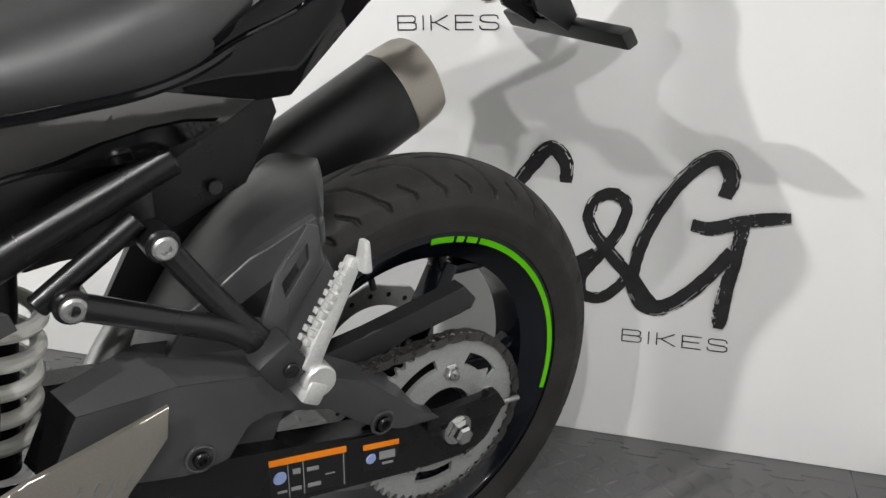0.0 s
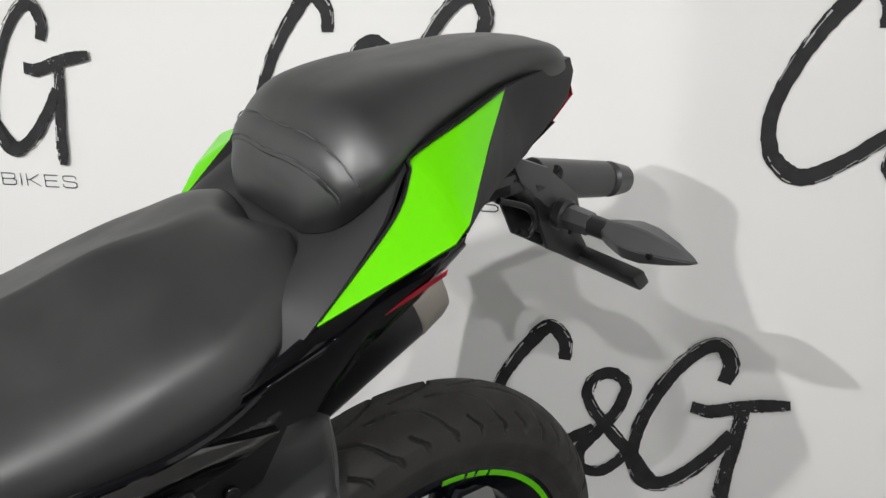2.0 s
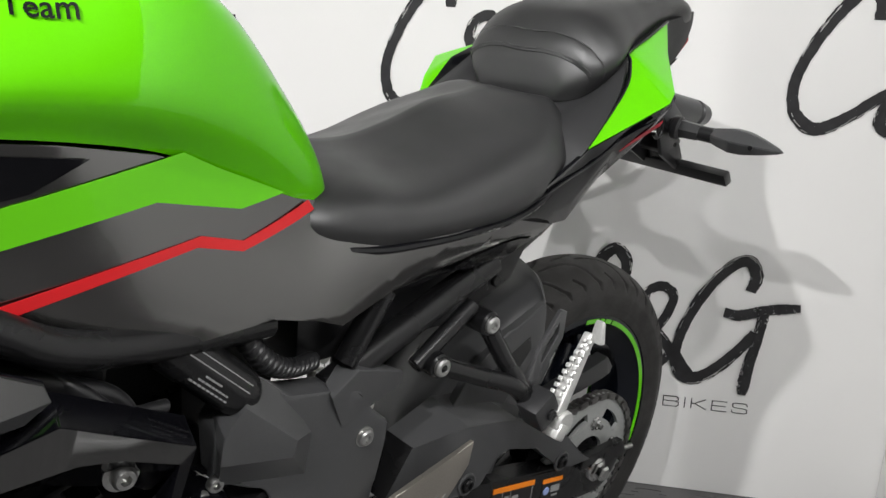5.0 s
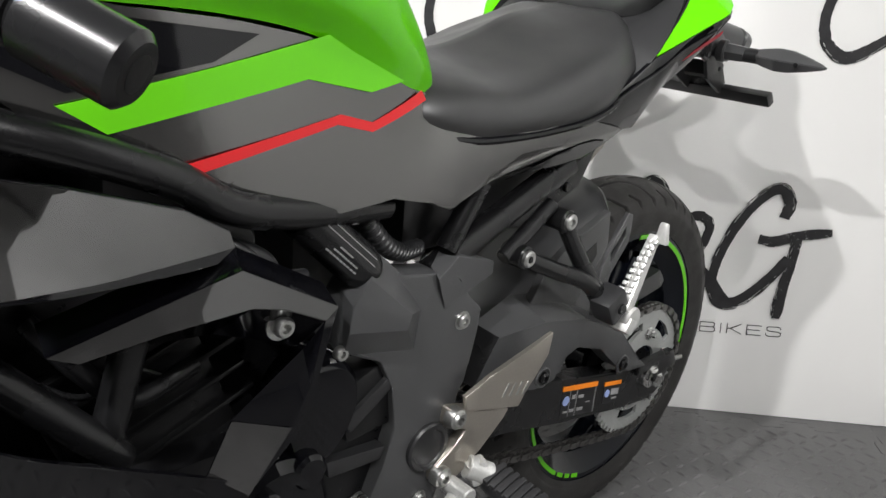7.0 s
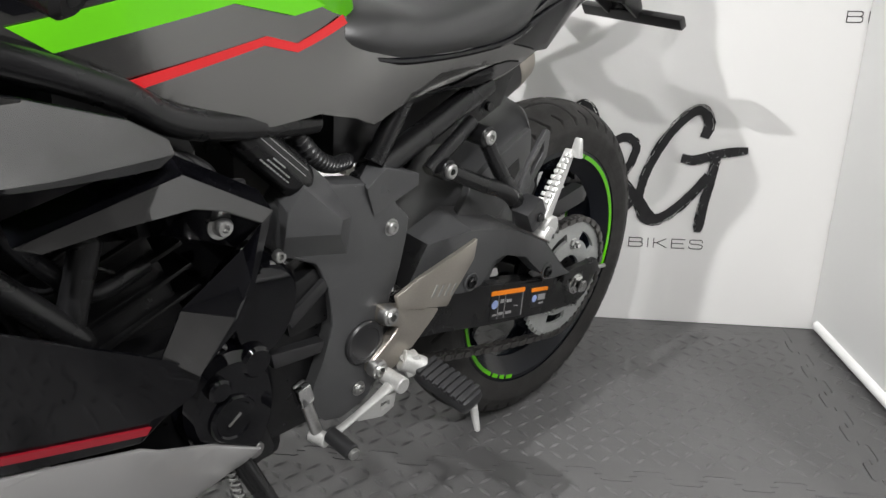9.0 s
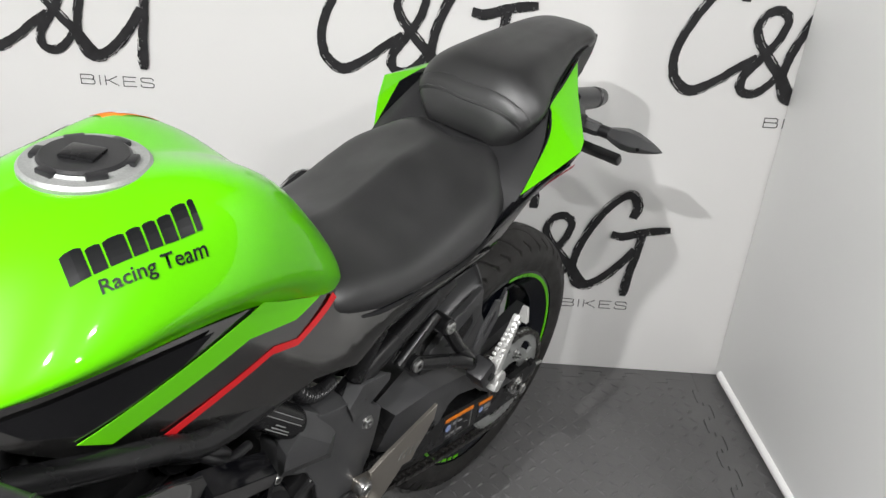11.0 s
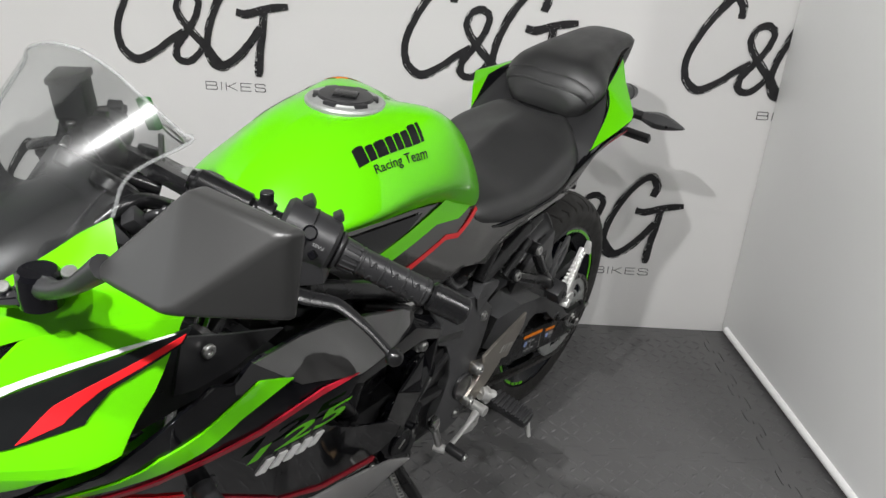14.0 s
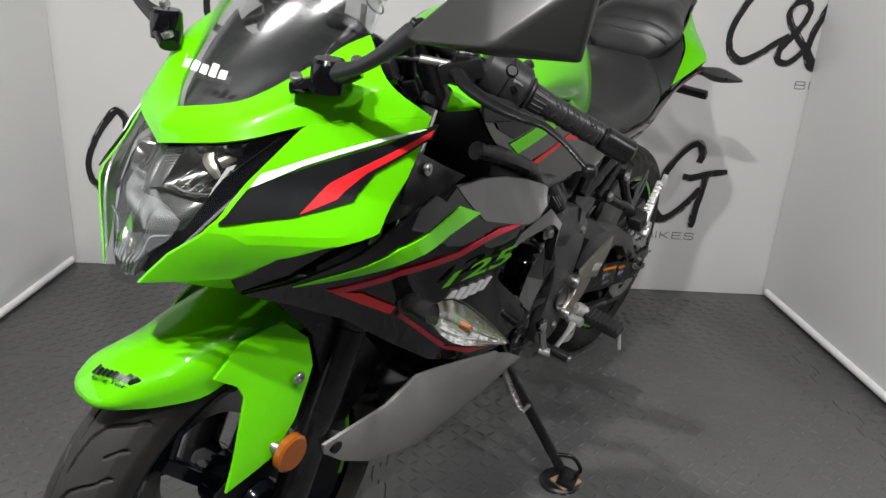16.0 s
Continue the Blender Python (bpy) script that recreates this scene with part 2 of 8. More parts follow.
def rod(a, b, r, r2=None, sides=24, bevel=0.0, bm=None):
    """A turned bar from a to b with softened ends."""
    a, b = Vector(a), Vector(b)
    L = (b - a).length
    r2 = r if r2 is None else r2
    e = min(bevel or r * 0.12, L * 0.3)
    prof = [(0.0001, 0), (r - e, 0), (r, e), (r2, L - e), (r2 - e, L), (0.0001, L)]
    own = lathe(prof, sides, "z")
    bmesh.ops.transform(own, matrix=Matrix.Translation(a) @ (b - a).to_track_quat("Z", "Y").to_matrix().to_4x4(), verts=own.verts)
    return merge(own, bm)


def side_of(outline, soft=2e-4):
    """How far out (y) a panel stands at (x, z): a smooth thin sheet bent through its outline's points (x, y, z)."""
    p = np.array(outline, float)
    dense = []
    for i in range(len(p)):
        a, b = p[i], p[(i + 1) % len(p)]
        k = max(1, int(math.hypot(*(b - a)[[0, 2]]) / 0.03))
        dense += [a + (b - a) * s / k for s in range(k)]
    dense = np.array(dense)
    c = dense[:, [0, 2]]

    def phi(d2):
        return 0.5 * d2 * np.log(d2 + 1e-12)
    n = len(c)
    A = np.zeros((n + 3, n + 3))
    A[:n, :n] = phi(((c[:, None] - c[None]) ** 2).sum(2)) + np.eye(n) * soft
    A[:n, n:] = np.c_[np.ones(n), c]
    A[n:, :n] = A[:n, n:].T
    w = np.linalg.solve(A, np.r_[dense[:, 1], 0, 0, 0])

    def at(x, z):
        d2 = (c[:, 0] - x) ** 2 + (c[:, 1] - z) ** 2
        return float(w[:n] @ phi(d2) + w[n] + w[n + 1] * x + w[n + 2] * z)
    return at


def panel_mesh(outline, at, thick=0.004, cell=0.025, crown=0.0, holes=(), bevel=0.0, lift=0.0, side=1, round_=0):
    """A moulded panel: the outline lies in the side view (x, z), its distance from the middle is at(x, z) plus a crown."""
    pts = [(q[0], q[-1]) for q in outline]
    if round_:
        soft = []
        for i in range(len(pts)):
            a, b, c = (Vector(pts[(i + k) % len(pts)]) for k in (-1, 0, 1))
            r1, r2 = min(round_, (a - b).length * 0.4), min(round_, (c - b).length * 0.4)
            p1, p2 = b + (a - b).normalized() * r1, b + (c - b).normalized() * r2
            for s in (0, 0.33, 0.67, 1):
                soft.append(tuple((1 - s) ** 2 * p1 + 2 * s * (1 - s) * b + s * s * p2))
        pts = soft
    bm = bmesh.new()
    edges = []
    for loop in [pts, *holes]:
        vs = [bm.verts.new((q[0], 0, q[-1])) for q in loop]
        edges += [bm.edges.new((vs[i], vs[(i + 1) % len(vs)])) for i in range(len(vs))]
    bmesh.ops.triangle_fill(bm, edges=edges, use_beauty=True)
    xs = [v.co.x for v in bm.verts]
    zs = [v.co.z for v in bm.verts]
    x0, x1, z0, z1 = min(xs), max(xs), min(zs), max(zs)
    for lo, hi, axis in ((x0, x1, (1, 0, 0)), (z0, z1, (0, 0, 1))):
        k = max(1, int((hi - lo) / cell))
        for i in range(1, k):
            c = lo + (hi - lo) * i / k
            bmesh.ops.bisect_plane(bm, geom=bm.verts[:] + bm.edges[:] + bm.faces[:], plane_co=Vector(axis) * c, plane_no=axis, dist=1e-6)
    rim = [v for v in bm.verts if v.is_boundary]
    rim_co = np.array([(v.co.x, v.co.z) for v in rim])
    for v in bm.verts:
        y = at(v.co.x, v.co.z)
        if crown:
            d = float(np.sqrt(((rim_co - (v.co.x, v.co.z)) ** 2).sum(1).min()))
            y += crown * min(1.0, d / 0.05) ** 0.7
        v.co.y = (y + lift) * side
    bmesh.ops.recalc_face_normals(bm, faces=bm.faces)
    if sum(f.normal.y for f in bm.faces) * side < 0:
        bmesh.ops.reverse_faces(bm, faces=bm.faces)
    ext = bmesh.ops.extrude_face_region(bm, geom=bm.faces[:])
    moved = [g for g in ext["geom"] if isinstance(g, bmesh.types.BMVert)]
    # the copies become the outer skin, the first faces stay behind as the inner one
    for v in bm.verts:
        if v not in moved:
            v.co.y -= thick * side
    if bevel:
        es = [e for e in bm.edges if all(v in set(moved) for v in e.verts) and len(e.link_faces) == 2 and e.calc_face_angle(0) > 0.9]
        if es:
            bmesh.ops.bevel(bm, geom=es, offset=bevel, segments=2, profile=0.6, affect="EDGES")
    return bm


def panel(name, outline, mat, parent, label="", at=None, angle=32, **kw):
    return part(name, panel_mesh(outline, at or side_of(outline), **kw), mat, parent, label, angle)


def solid(verts, faces, bevel=0.0, mirror=False, bm=None, segments=2):
    own = bmesh.new()
    for sgn in ((1, -1) if mirror else (1,)):
        vs = [own.verts.new((x, y * sgn, z)) for x, y, z in verts]
        for f in faces:
            own.faces.new([vs[i] for i in f])
    bmesh.ops.remove_doubles(own, verts=own.verts, dist=1e-5)
    bmesh.ops.recalc_face_normals(own, faces=own.faces)
    if bevel:
        bmesh.ops.bevel(own, geom=[e for e in own.edges if len(e.link_faces) == 2], offset=bevel, segments=segments, profile=0.6, affect="EDGES")
    return merge(own, bm)


def ruled(a, b, side=1, crown=0.001, thick=0.004, n=6, m=8, peak=0.0):
    """A moulded sheet between two bent edges with as many corners each, its middle a little proud."""
    def dense(line):
        return [Vector(p) * (1 - k / n) + Vector(q) * (k / n) for p, q in zip(line, line[1:]) for k in range(n)] + [Vector(line[-1])]
    da, db = dense(a), dense(b)
    rows = []
    for j in range(m + 1):
        f = j / m
        row = []
        for p, q in zip(da, db):
            w = min(1.0, (q - p).length / 0.03)
            r = p * (1 - f) + q * f + Vector((0, 0.8, 0.6)) * crown * ((f / peak if f < peak else (1 - f) / (1 - peak)) if peak else 4 * f * (1 - f)) * w
            row.append((r.x, r.y * side, r.z))
        rows.append(row)
    bm, _ = grid_mesh(rows)
    bmesh.ops.remove_doubles(bm, verts=bm.verts, dist=1e-6)
    bmesh.ops.recalc_face_normals(bm, faces=bm.faces)
    if sum(f.normal.y for f in bm.faces) * side < 0:
        bmesh.ops.reverse_faces(bm, faces=bm.faces)
    bmesh.ops.solidify(bm, geom=bm.faces[:], thickness=thick)
    return bm


def bolt_mesh(r=0.008, h=0.006, socket=True):
    """A cap screw, its axis along y, head outwards."""
    prof = [(0.0001, h * 0.45 if socket else h), (r * 0.42, h * 0.45 if socket else h), (r * 0.46, h), (r * 0.8, h), (r, h * 0.7), (r, 0)]
    return lathe(prof, 16, "y")


def bolt(parent, at, r=0.008, h=0.006, mat=None, name="bolt", side=1, washer=0.0):
    bm = bolt_mesh(r, h)
    if washer:
        bm = merge(lathe([(0.0001, 0.0005), (washer, 0.0005), (washer, -0.001)], 20, "y"), bm)
    for v in bm.verts:
        v.co = Vector((v.co.x + at[0], v.co.y * side + at[1], v.co.z + at[2]))
    return part(name, bm, mat or STEEL, parent, angle=40)


# ---- the booth ----
WALL_Y, LEFT_X, RIGHT_X = 0.488, -1.785, 0.625


def plain(name, size, centre, mat, label, category, bevel=0.004):
    return tagged(part(name, box(size, centre, bevel=bevel), mat, angle=30), label, category, kind="structure")


wall_back = plain("wall_back", (2.6, 0.02, 2.3), (-0.58, WALL_Y + 0.01, 1.15), WALL, "white display wall printed with rows of black brush marks", "wall")
# the side boards stand a little out of square and end in a rounded rail above the floor
side_right = plain("wall_right", (0.02, 1.30, 2.27), (0, 0.65, 0), PANEL, "plain white side board with a rounded bottom rail", "wall")
side_right.matrix_basis = pose(0.700, -0.812, 1.155, 0, 0, 4.3)
side_left = plain("wall_left", (0.02, 1.30, 2.27), (0, 0.65, 0), PANEL, "plain white side board standing just clear of the mats", "wall")
side_left.matrix_basis = pose(-1.885, -0.815, 1.155, 0, 0, -3.9)
for wall, sgn in ((side_right, -1), (side_left, 1)):
    rail = part("bottom_rail", rod((sgn * 0.006, 0.0, -1.128), (sgn * 0.006, 1.27, -1.128), 0.014, sides=20), PANEL, wall, "white rounded rail")
# ceiling and outer room are unseen, added to enclose and bounce the light
plain("ceiling", (7.0, 6.4, 0.05), (-0.6, -2.2, CEILING_Z + 0.025), CEIL, "unseen plain grey ceiling closing the room above the booth", "ceiling")
plain("wall_room_right", (0.05, 6.4, 2.42), (2.9, -2.2, 1.21), ROOM, "unseen plain wall added to close the room", "wall")
# unseen room wall with a made-up window, added to light the right-hand board
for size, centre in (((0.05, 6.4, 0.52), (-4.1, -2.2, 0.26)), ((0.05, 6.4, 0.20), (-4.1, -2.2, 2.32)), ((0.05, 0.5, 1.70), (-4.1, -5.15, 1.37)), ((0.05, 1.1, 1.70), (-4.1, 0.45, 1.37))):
    plain("wall_room_left", size, centre, ROOM, "unseen plain room wall round the made-up window", "wall")
fill_opening = plain("fill_opening", (0.04, 4.8, 0.05), (-4.09, -2.5, 0.545), WALL, "made-up window out of view, filling light onto the right board", "window")
part("opening_frame", box((0.05, 0.05, 1.65), (-4.09, -4.875, 1.395), bevel=0.003, bm=box((0.05, 0.05, 1.65), (-4.09, -0.125, 1.395), bevel=0.003, bm=box((0.05, 0.05, 1.65), (-4.09, -2.5, 1.395), bevel=0.003))), WALL, fill_opening)
# fill lamp in the opening, not a source known in the place
side_fill = bpy.data.lights.new("side_fill", "AREA")
side_fill.shape, side_fill.size, side_fill.size_y, side_fill.energy = "RECTANGLE", 1.66, 4.75, FILL_POWER
side_fill.color = (0.97, 0.985, 1.0)
dl = new("fill_light", side_fill)
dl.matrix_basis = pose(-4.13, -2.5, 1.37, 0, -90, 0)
# unseen front wall, paler than the others to lift the bike's side
plain("wall_room_front", (7.0, 0.05, 2.42), (-0.6, -5.4, 1.21), ROOM_PALE, "unseen plain wall added to close the room", "wall")
plain("wall_room_rear", (7.0, 0.05, 2.42), (-0.6, 1.15, 1.21), ROOM, "unseen plain wall closing the room behind the booth", "wall")

# lamps in the unseen ceiling; the last two are added fill for the bike's side
for (x, y), power, wide in zip(SPOTS, SPOT_POWER, SPOT_SIZE):
    lamp_thing = thing("unseen_ceiling_lamp", pose(x, y, CEILING_Z), "round white recessed ceiling lamp out of view, two of five added as fill", "lamp", "ceiling lamps")
    k = max(1.0, wide / 0.1)
    part("housing", lathe([(0.075 * k, 0.0), (0.075 * k, -0.05), (0.068 * k, -0.056), (0.06 * k, -0.05), (0.06 * k, -0.02)], 32, "z"), CEIL, lamp_thing)
    part("diffuser", lathe([(0.0001, -0.045), (0.06 * k, -0.045), (0.06 * k, -0.04), (0.0001, -0.04)], 32, "z"), LAMP_GLOW, lamp_thing, "glowing white diffuser")
    light = bpy.data.lights.new("lamp", "AREA")
    light.shape, light.size, light.energy = "DISK", wide, power
    light.color = (1.0, 0.99, 0.985)
    lo = new("lamp_light", light)
    lo.parent = lamp_thing
    lo.location = (0, 0, -0.07)

# ---- brush marks and words on the back wall ----
ROW_A, ROW_B, STEP = 0.970, 0.441, 0.812
STROKES = [  # points (x, z) from the crossbar's right tip, and half widths
    ([(-0.352, 0.036), (-0.352, 0.070), (-0.378, 0.094), (-0.412, 0.060), (-0.452, 0.000), (-0.482, -0.075), (-0.478, -0.135), (-0.440, -0.168),
      (-0.390, -0.150), (-0.335, -0.108), (-0.300, -0.080)], [0.011, 0.014, 0.014, 0.013, 0.012, 0.011, 0.013, 0.014, 0.013, 0.011, 0.006]),
    ([(-0.200, -0.172), (-0.238, -0.122), (-0.285, -0.070), (-0.310, -0.030), (-0.302, 0.008), (-0.272, 0.022), (-0.250, 0.002), (-0.262, -0.045),
      (-0.296, -0.092), (-0.322, -0.132), (-0.318, -0.162), (-0.288, -0.166), (-0.256, -0.140), (-0.234, -0.100)],
     [0.013, 0.014, 0.013, 0.012, 0.011, 0.012, 0.011, 0.011, 0.012, 0.012, 0.012, 0.011, 0.010, 0.008]),
    ([(-0.100, 0.026), (-0.092, 0.060), (-0.112, 0.090), (-0.150, 0.070), (-0.190, 0.015), (-0.222, -0.060), (-0.234, -0.125), (-0.212, -0.172),
      (-0.170, -0.166), (-0.122, -0.120), (-0.080, -0.062)], [0.012, 0.014, 0.014, 0.013, 0.013, 0.012, 0.013, 0.015, 0.015, 0.013, 0.012]),
    ([(-0.146, -0.022), (-0.115, -0.026), (-0.070, -0.012), (-0.030, -0.004), (0.000, 0.000)], [0.011, 0.013, 0.012, 0.012, 0.009]),
    ([(-0.068, -0.018), (-0.074, -0.070), (-0.084, -0.130), (-0.089, -0.180), (-0.090, -0.200)], [0.012, 0.012, 0.013, 0.014, 0.009]),
]


def brush_mark_mesh(x_lo, x_hi):
    rnd = random.Random(7)
    bm = bmesh.new()
    for number, (points, widths) in enumerate(STROKES):
        n = 130
        pts = [Vector((p[0], p[1])) for p in spline([(x, z, 0) for x, z in points], n)]
        wid = [0.90 * w[0] for w in spline([(w, 0, 0) for w in widths], n)]
        lanes = 17
        rows = []
        for i, p in enumerate(pts):
            d = (pts[min(i + 1, n - 1)] - pts[max(i - 1, 0)]).normalized()
            q = Vector((-d.y, d.x))
            row = []
            for j in range(lanes + 1):
                s = j / lanes * 2 - 1
                ragged = 0.0017 * noise.noise(Vector((i * 0.5, s * 3 + widths[0] * 900, 1.7))) if j in (0, lanes) else 0
                row.append(p + q * (s * wid[i] + ragged))
            rows.append(row)
        dry = [rnd.random() for _ in range(lanes)]
        for i in range(n - 1):
            for j in range(lanes):
                edge = min(j, lanes - 1 - j)
                wet = noise.noise(Vector((i * 0.16, dry[j] * 50, points[0][0] * 20)))
                patch = noise.noise(Vector((i * 0.045, points[1][1] * 40, j / lanes * 1.8)))
                bare = (0.78 if edge > 3 else 0.62) - 0.55 * max(0.0, patch) - (0.30 if j < 0.25 * lanes and patch > -0.25 else 0.0)
                if wet > bare and 4 < i < n - 3:
                    continue
                quad = [rows[i][j], rows[i + 1][j], rows[i + 1][j + 1], rows[i][j + 1]]
                if not all(x_lo <= c.x <= x_hi for c in quad):
                    continue
                bm.faces.new([bm.verts.new((c.x, -0.0010 * number - 0.00001 * i, c.y)) for c in quad])
    return bm


def words(text, mat, parent, name, m, width=None, height=None, weight=0.0, thick=0.0004, label=""):
    """Lettering in the built-in font as one flat mesh, its left foot at the pose m, reading along x with z up."""
    cu = bpy.data.curves.new("tmp", "FONT")
    cu.body, cu.extrude, cu.offset, cu.resolution_u = text, 0.0, weight, 3
    ob = bpy.data.objects.new("tmp", cu)
    scene.collection.objects.link(ob)
    me = bpy.data.meshes.new_from_object(ob.evaluated_get(bpy.context.evaluated_depsgraph_get()))
    bpy.data.objects.remove(ob)
    bpy.data.curves.remove(cu)
    co = np.array([v.co for v in me.vertices])
    lo, hi = co.min(0), co.max(0)
    sx = width / (hi[0] - lo[0]) if width else 1
    sz = height / (hi[1] - lo[1]) if height else sx
    for v in me.vertices:
        v.co = m @ Vector(((v.co.x - lo[0]) * sx, -thick, (v.co.y - lo[1]) * sz))
    me.materials.append(mat)
    out = new(name, me)
    out.parent = parent
    return tagged(out, label)


# thin wide capitals: each letter as strokes in a box one unit tall, with its width
CAPITALS = {
    "B": (1.35, [[(0, 0), (0, 1), (1.05, 1), (1.22, 0.9), (1.22, 0.64), (1.05, 0.53), (0, 0.53)], [(1.05, 0.53), (1.27, 0.42), (1.27, 0.12), (1.08, 0), (0, 0)]]),
    "I": (0.12, [[(0, 0), (0, 1)]]),
    "K": (1.25, [[(0, 0), (0, 1)], [(1.12, 1), (0.28, 0.52), (0, 0.52)], [(0.28, 0.52), (1.2, 0)]]),
    "E": (1.2, [[(1.18, 1), (0, 1), (0, 0), (1.18, 0)], [(0, 0.52), (1.06, 0.52)]]),
    "S": (1.25, [[(1.2, 0.76), (1.16, 0.92), (1.0, 1), (0.22, 1), (0.04, 0.9), (0.04, 0.66), (0.22, 0.54), (1.04, 0.48), (1.22, 0.36), (1.22, 0.12), (1.04, 0), (0.2, 0), (0.02, 0.1), (0, 0.25)]]),
}


def capitals(text, x, z, width, height, limit=9.0):
    """Thin printed capitals on the back wall; limit cuts the last one at the wall's edge."""
    total = sum(CAPITALS[c][0] for c in text) + 0.42 * (len(text) - 1)
    k, half = width / total, 0.00105
    bm, at = bmesh.new(), 0.0
    for c in text:
        for line in CAPITALS[c][1]:
            pts = [Vector((min((at + px) * k, limit), pz * height)) for px, pz in line]
            for a, b in zip(pts, pts[1:]):
                if (b - a).length < 1e-5:
                    continue
                d = (b - a).normalized()
                n = Vector((-d.y, d.x)) * half
                a, b = a - d * half * 0.8, b + d * half * 0.8
                bm.faces.new([bm.verts.new((q.x, 0, q.y)) for q in (a - n, b - n, b + n, a + n)])
        at += CAPITALS[c][0] + 0.42
    ob = part("lettering", bm, INK, wall_back, angle=0)
    ob.location = (x, WALL_Y - 0.0012, z)
    return ob


for z, bars in ((ROW_A, (-0.820, -0.008, 0.795)), (ROW_B, (-1.230, -0.424, 0.386))):
    for bx in bars:
        hi = 0.612 - bx if bx > 0.6 else 9
        mark = part("brush_mark", brush_mark_mesh(LEFT_X + 0.005 - bx, hi), INK, wall_back, "black brush strokes with dry streaks", angle=0)
        mark.location = (bx, WALL_Y - 0.0015, z)
        capitals("BIKES" if bx < 0.6 else "BIK", bx - 0.246, z - 0.245, 0.174 if bx < 0.6 else 0.091, 0.0225)


# ---- the motorcycle: x forward from the rear axle, y to its own left, z up along its leaning middle plane ----
LEANED = Matrix(((-0.5906, 0.8033, 0.0773, -0.132), (-0.8070, -0.5879, -0.0566, 0.096), (0.0, -0.0958, 0.9954, 0.0), (0, 0, 0, 1)))
bike = thing("motorcycle", LEANED, "lime green and black faired sports motorcycle leaning on its side stand", "motorcycle")
REAR_X, REAR_Z, FRONT_X, FRONT_Z = 0.008, 0.309, 1.335, 0.297


# one tread groove: degrees back from its outer end, and the way out from the middle line (0) to the tread's edge (1)
LONG_GROOVE = [(0.0, 0.83), (-2.2, 0.69), (-4.2, 0.45), (-6.1, 0.275), (-9.7, 0.144), (-14.6, 0.085), (-18.6, 0.068)]
SHORT_GROOVE = [(-8.3, 0.82), (-9.9, 0.71), (-11.8, 0.58)]


def tread_depth(pitch, degree, out, far):
    """How deep the tread is cut at a place, 0 to 1; the far half is turned by half a pitch."""
    best = 0.0
    for line, wide in ((LONG_GROOVE, 0.0025), (SHORT_GROOVE, 0.0022)):
        for turn in range(-2, 3):
            shift = (turn + (0.5 if far else 0.0)) * pitch
            for k, ((a0, b0), (a1, b1)) in enumerate(zip(line, line[1:])):
                p = Vector(((degree - shift - a0 * pitch / 15.8) * 0.0054, (out - b0) * 0.078))
                d = Vector(((a1 - a0) * pitch / 15.8 * 0.0054, (b1 - b0) * 0.078))
                f = max(0.0, min(1.0, p.dot(d) / d.length_squared))
                w = wide * (1.0 - 0.09 * (k + f))
                best = max(best, min(1.0, (w + 0.0007 - (p - d * f).length) / 0.0014))
    return best


def tyre_mesh(radius, half, rim_r, count, steps=60, across=112):
    """A tyre round the origin, its axis along y, with swept grooves cut into the tread."""
    prof = []
    for k in range(across + 1):
        s = k / across * 2 - 1
        a = s * 1.95
        y = half * math.sin(max(-1.57, min(1.57, a * 0.92)))
        if abs(a) <= 1.15:
            r = radius - (radius * 0.16) * (1 - math.cos(a * 0.92)) * 0.92
        else:
            f = (abs(a) - 1.15) / 0.8
            y = math.copysign(half * (math.sin(1.15 * 0.92) + 0.13 * math.sin(min(f, 0.55) / 0.55 * 1.57) - 0.22 * max(0, f - 0.35)), a)
            r0 = radius - (radius * 0.16) * (1 - math.cos(1.15 * 0.92)) * 0.92
            r = r0 + (rim_r - r0) * f ** 0.9
        prof.append((s, y, r))
    pitch = 360.0 / count
    depth = [[tread_depth(pitch, pitch * i / steps, abs(s) / 0.76, s < 0) if abs(s) < 0.70 else 0.0 for s, y, r in prof] for i in range(steps)]
    rows = []
    for i in range(count * steps):
        th = 2 * math.pi * i / (count * steps) + 0.0314
        c, q = math.cos(th), math.sin(th)
        row = []
        for (s, y, r), cut in zip(prof, depth[i % steps]):
            sink = 0.0050 * max(0.0, cut)
            slope = min(1.25, abs(s) * 1.95)
            rr = r - sink * math.cos(slope)
            yy = y - math.copysign(sink * math.sin(slope), s)
            if 0.745 < abs(s) < 0.765 or 0.90 < abs(s) < 0.925:
                rr += 0.0010
            row.append((rr * c, yy, rr * q))
        rows.append(row)
    bm, _ = grid_mesh(rows, close_u=True)
    return bm


def rim_mesh(half, r, drop=0.03):
    prof = [(r + 0.008, half), (r + 0.010, half - 0.004), (r - 0.002, half - 0.010), (r - drop, half - 0.022), (r - drop - 0.004, 0.01),
            (r - drop - 0.004, -0.01), (r - drop, -half + 0.022), (r - 0.002, -half + 0.010), (r + 0.010, -half + 0.004), (r + 0.008, -half),
            (r - 0.010, -half - 0.001), (r - 0.016, -half + 0.006), (r - drop - 0.012, -half + 0.024), (r - drop - 0.014, 0),
            (r - drop - 0.012, half - 0.024), (r - 0.016, half - 0.006), (r - 0.010, half + 0.001)]
    return lathe(prof, 96, "y", close=True)


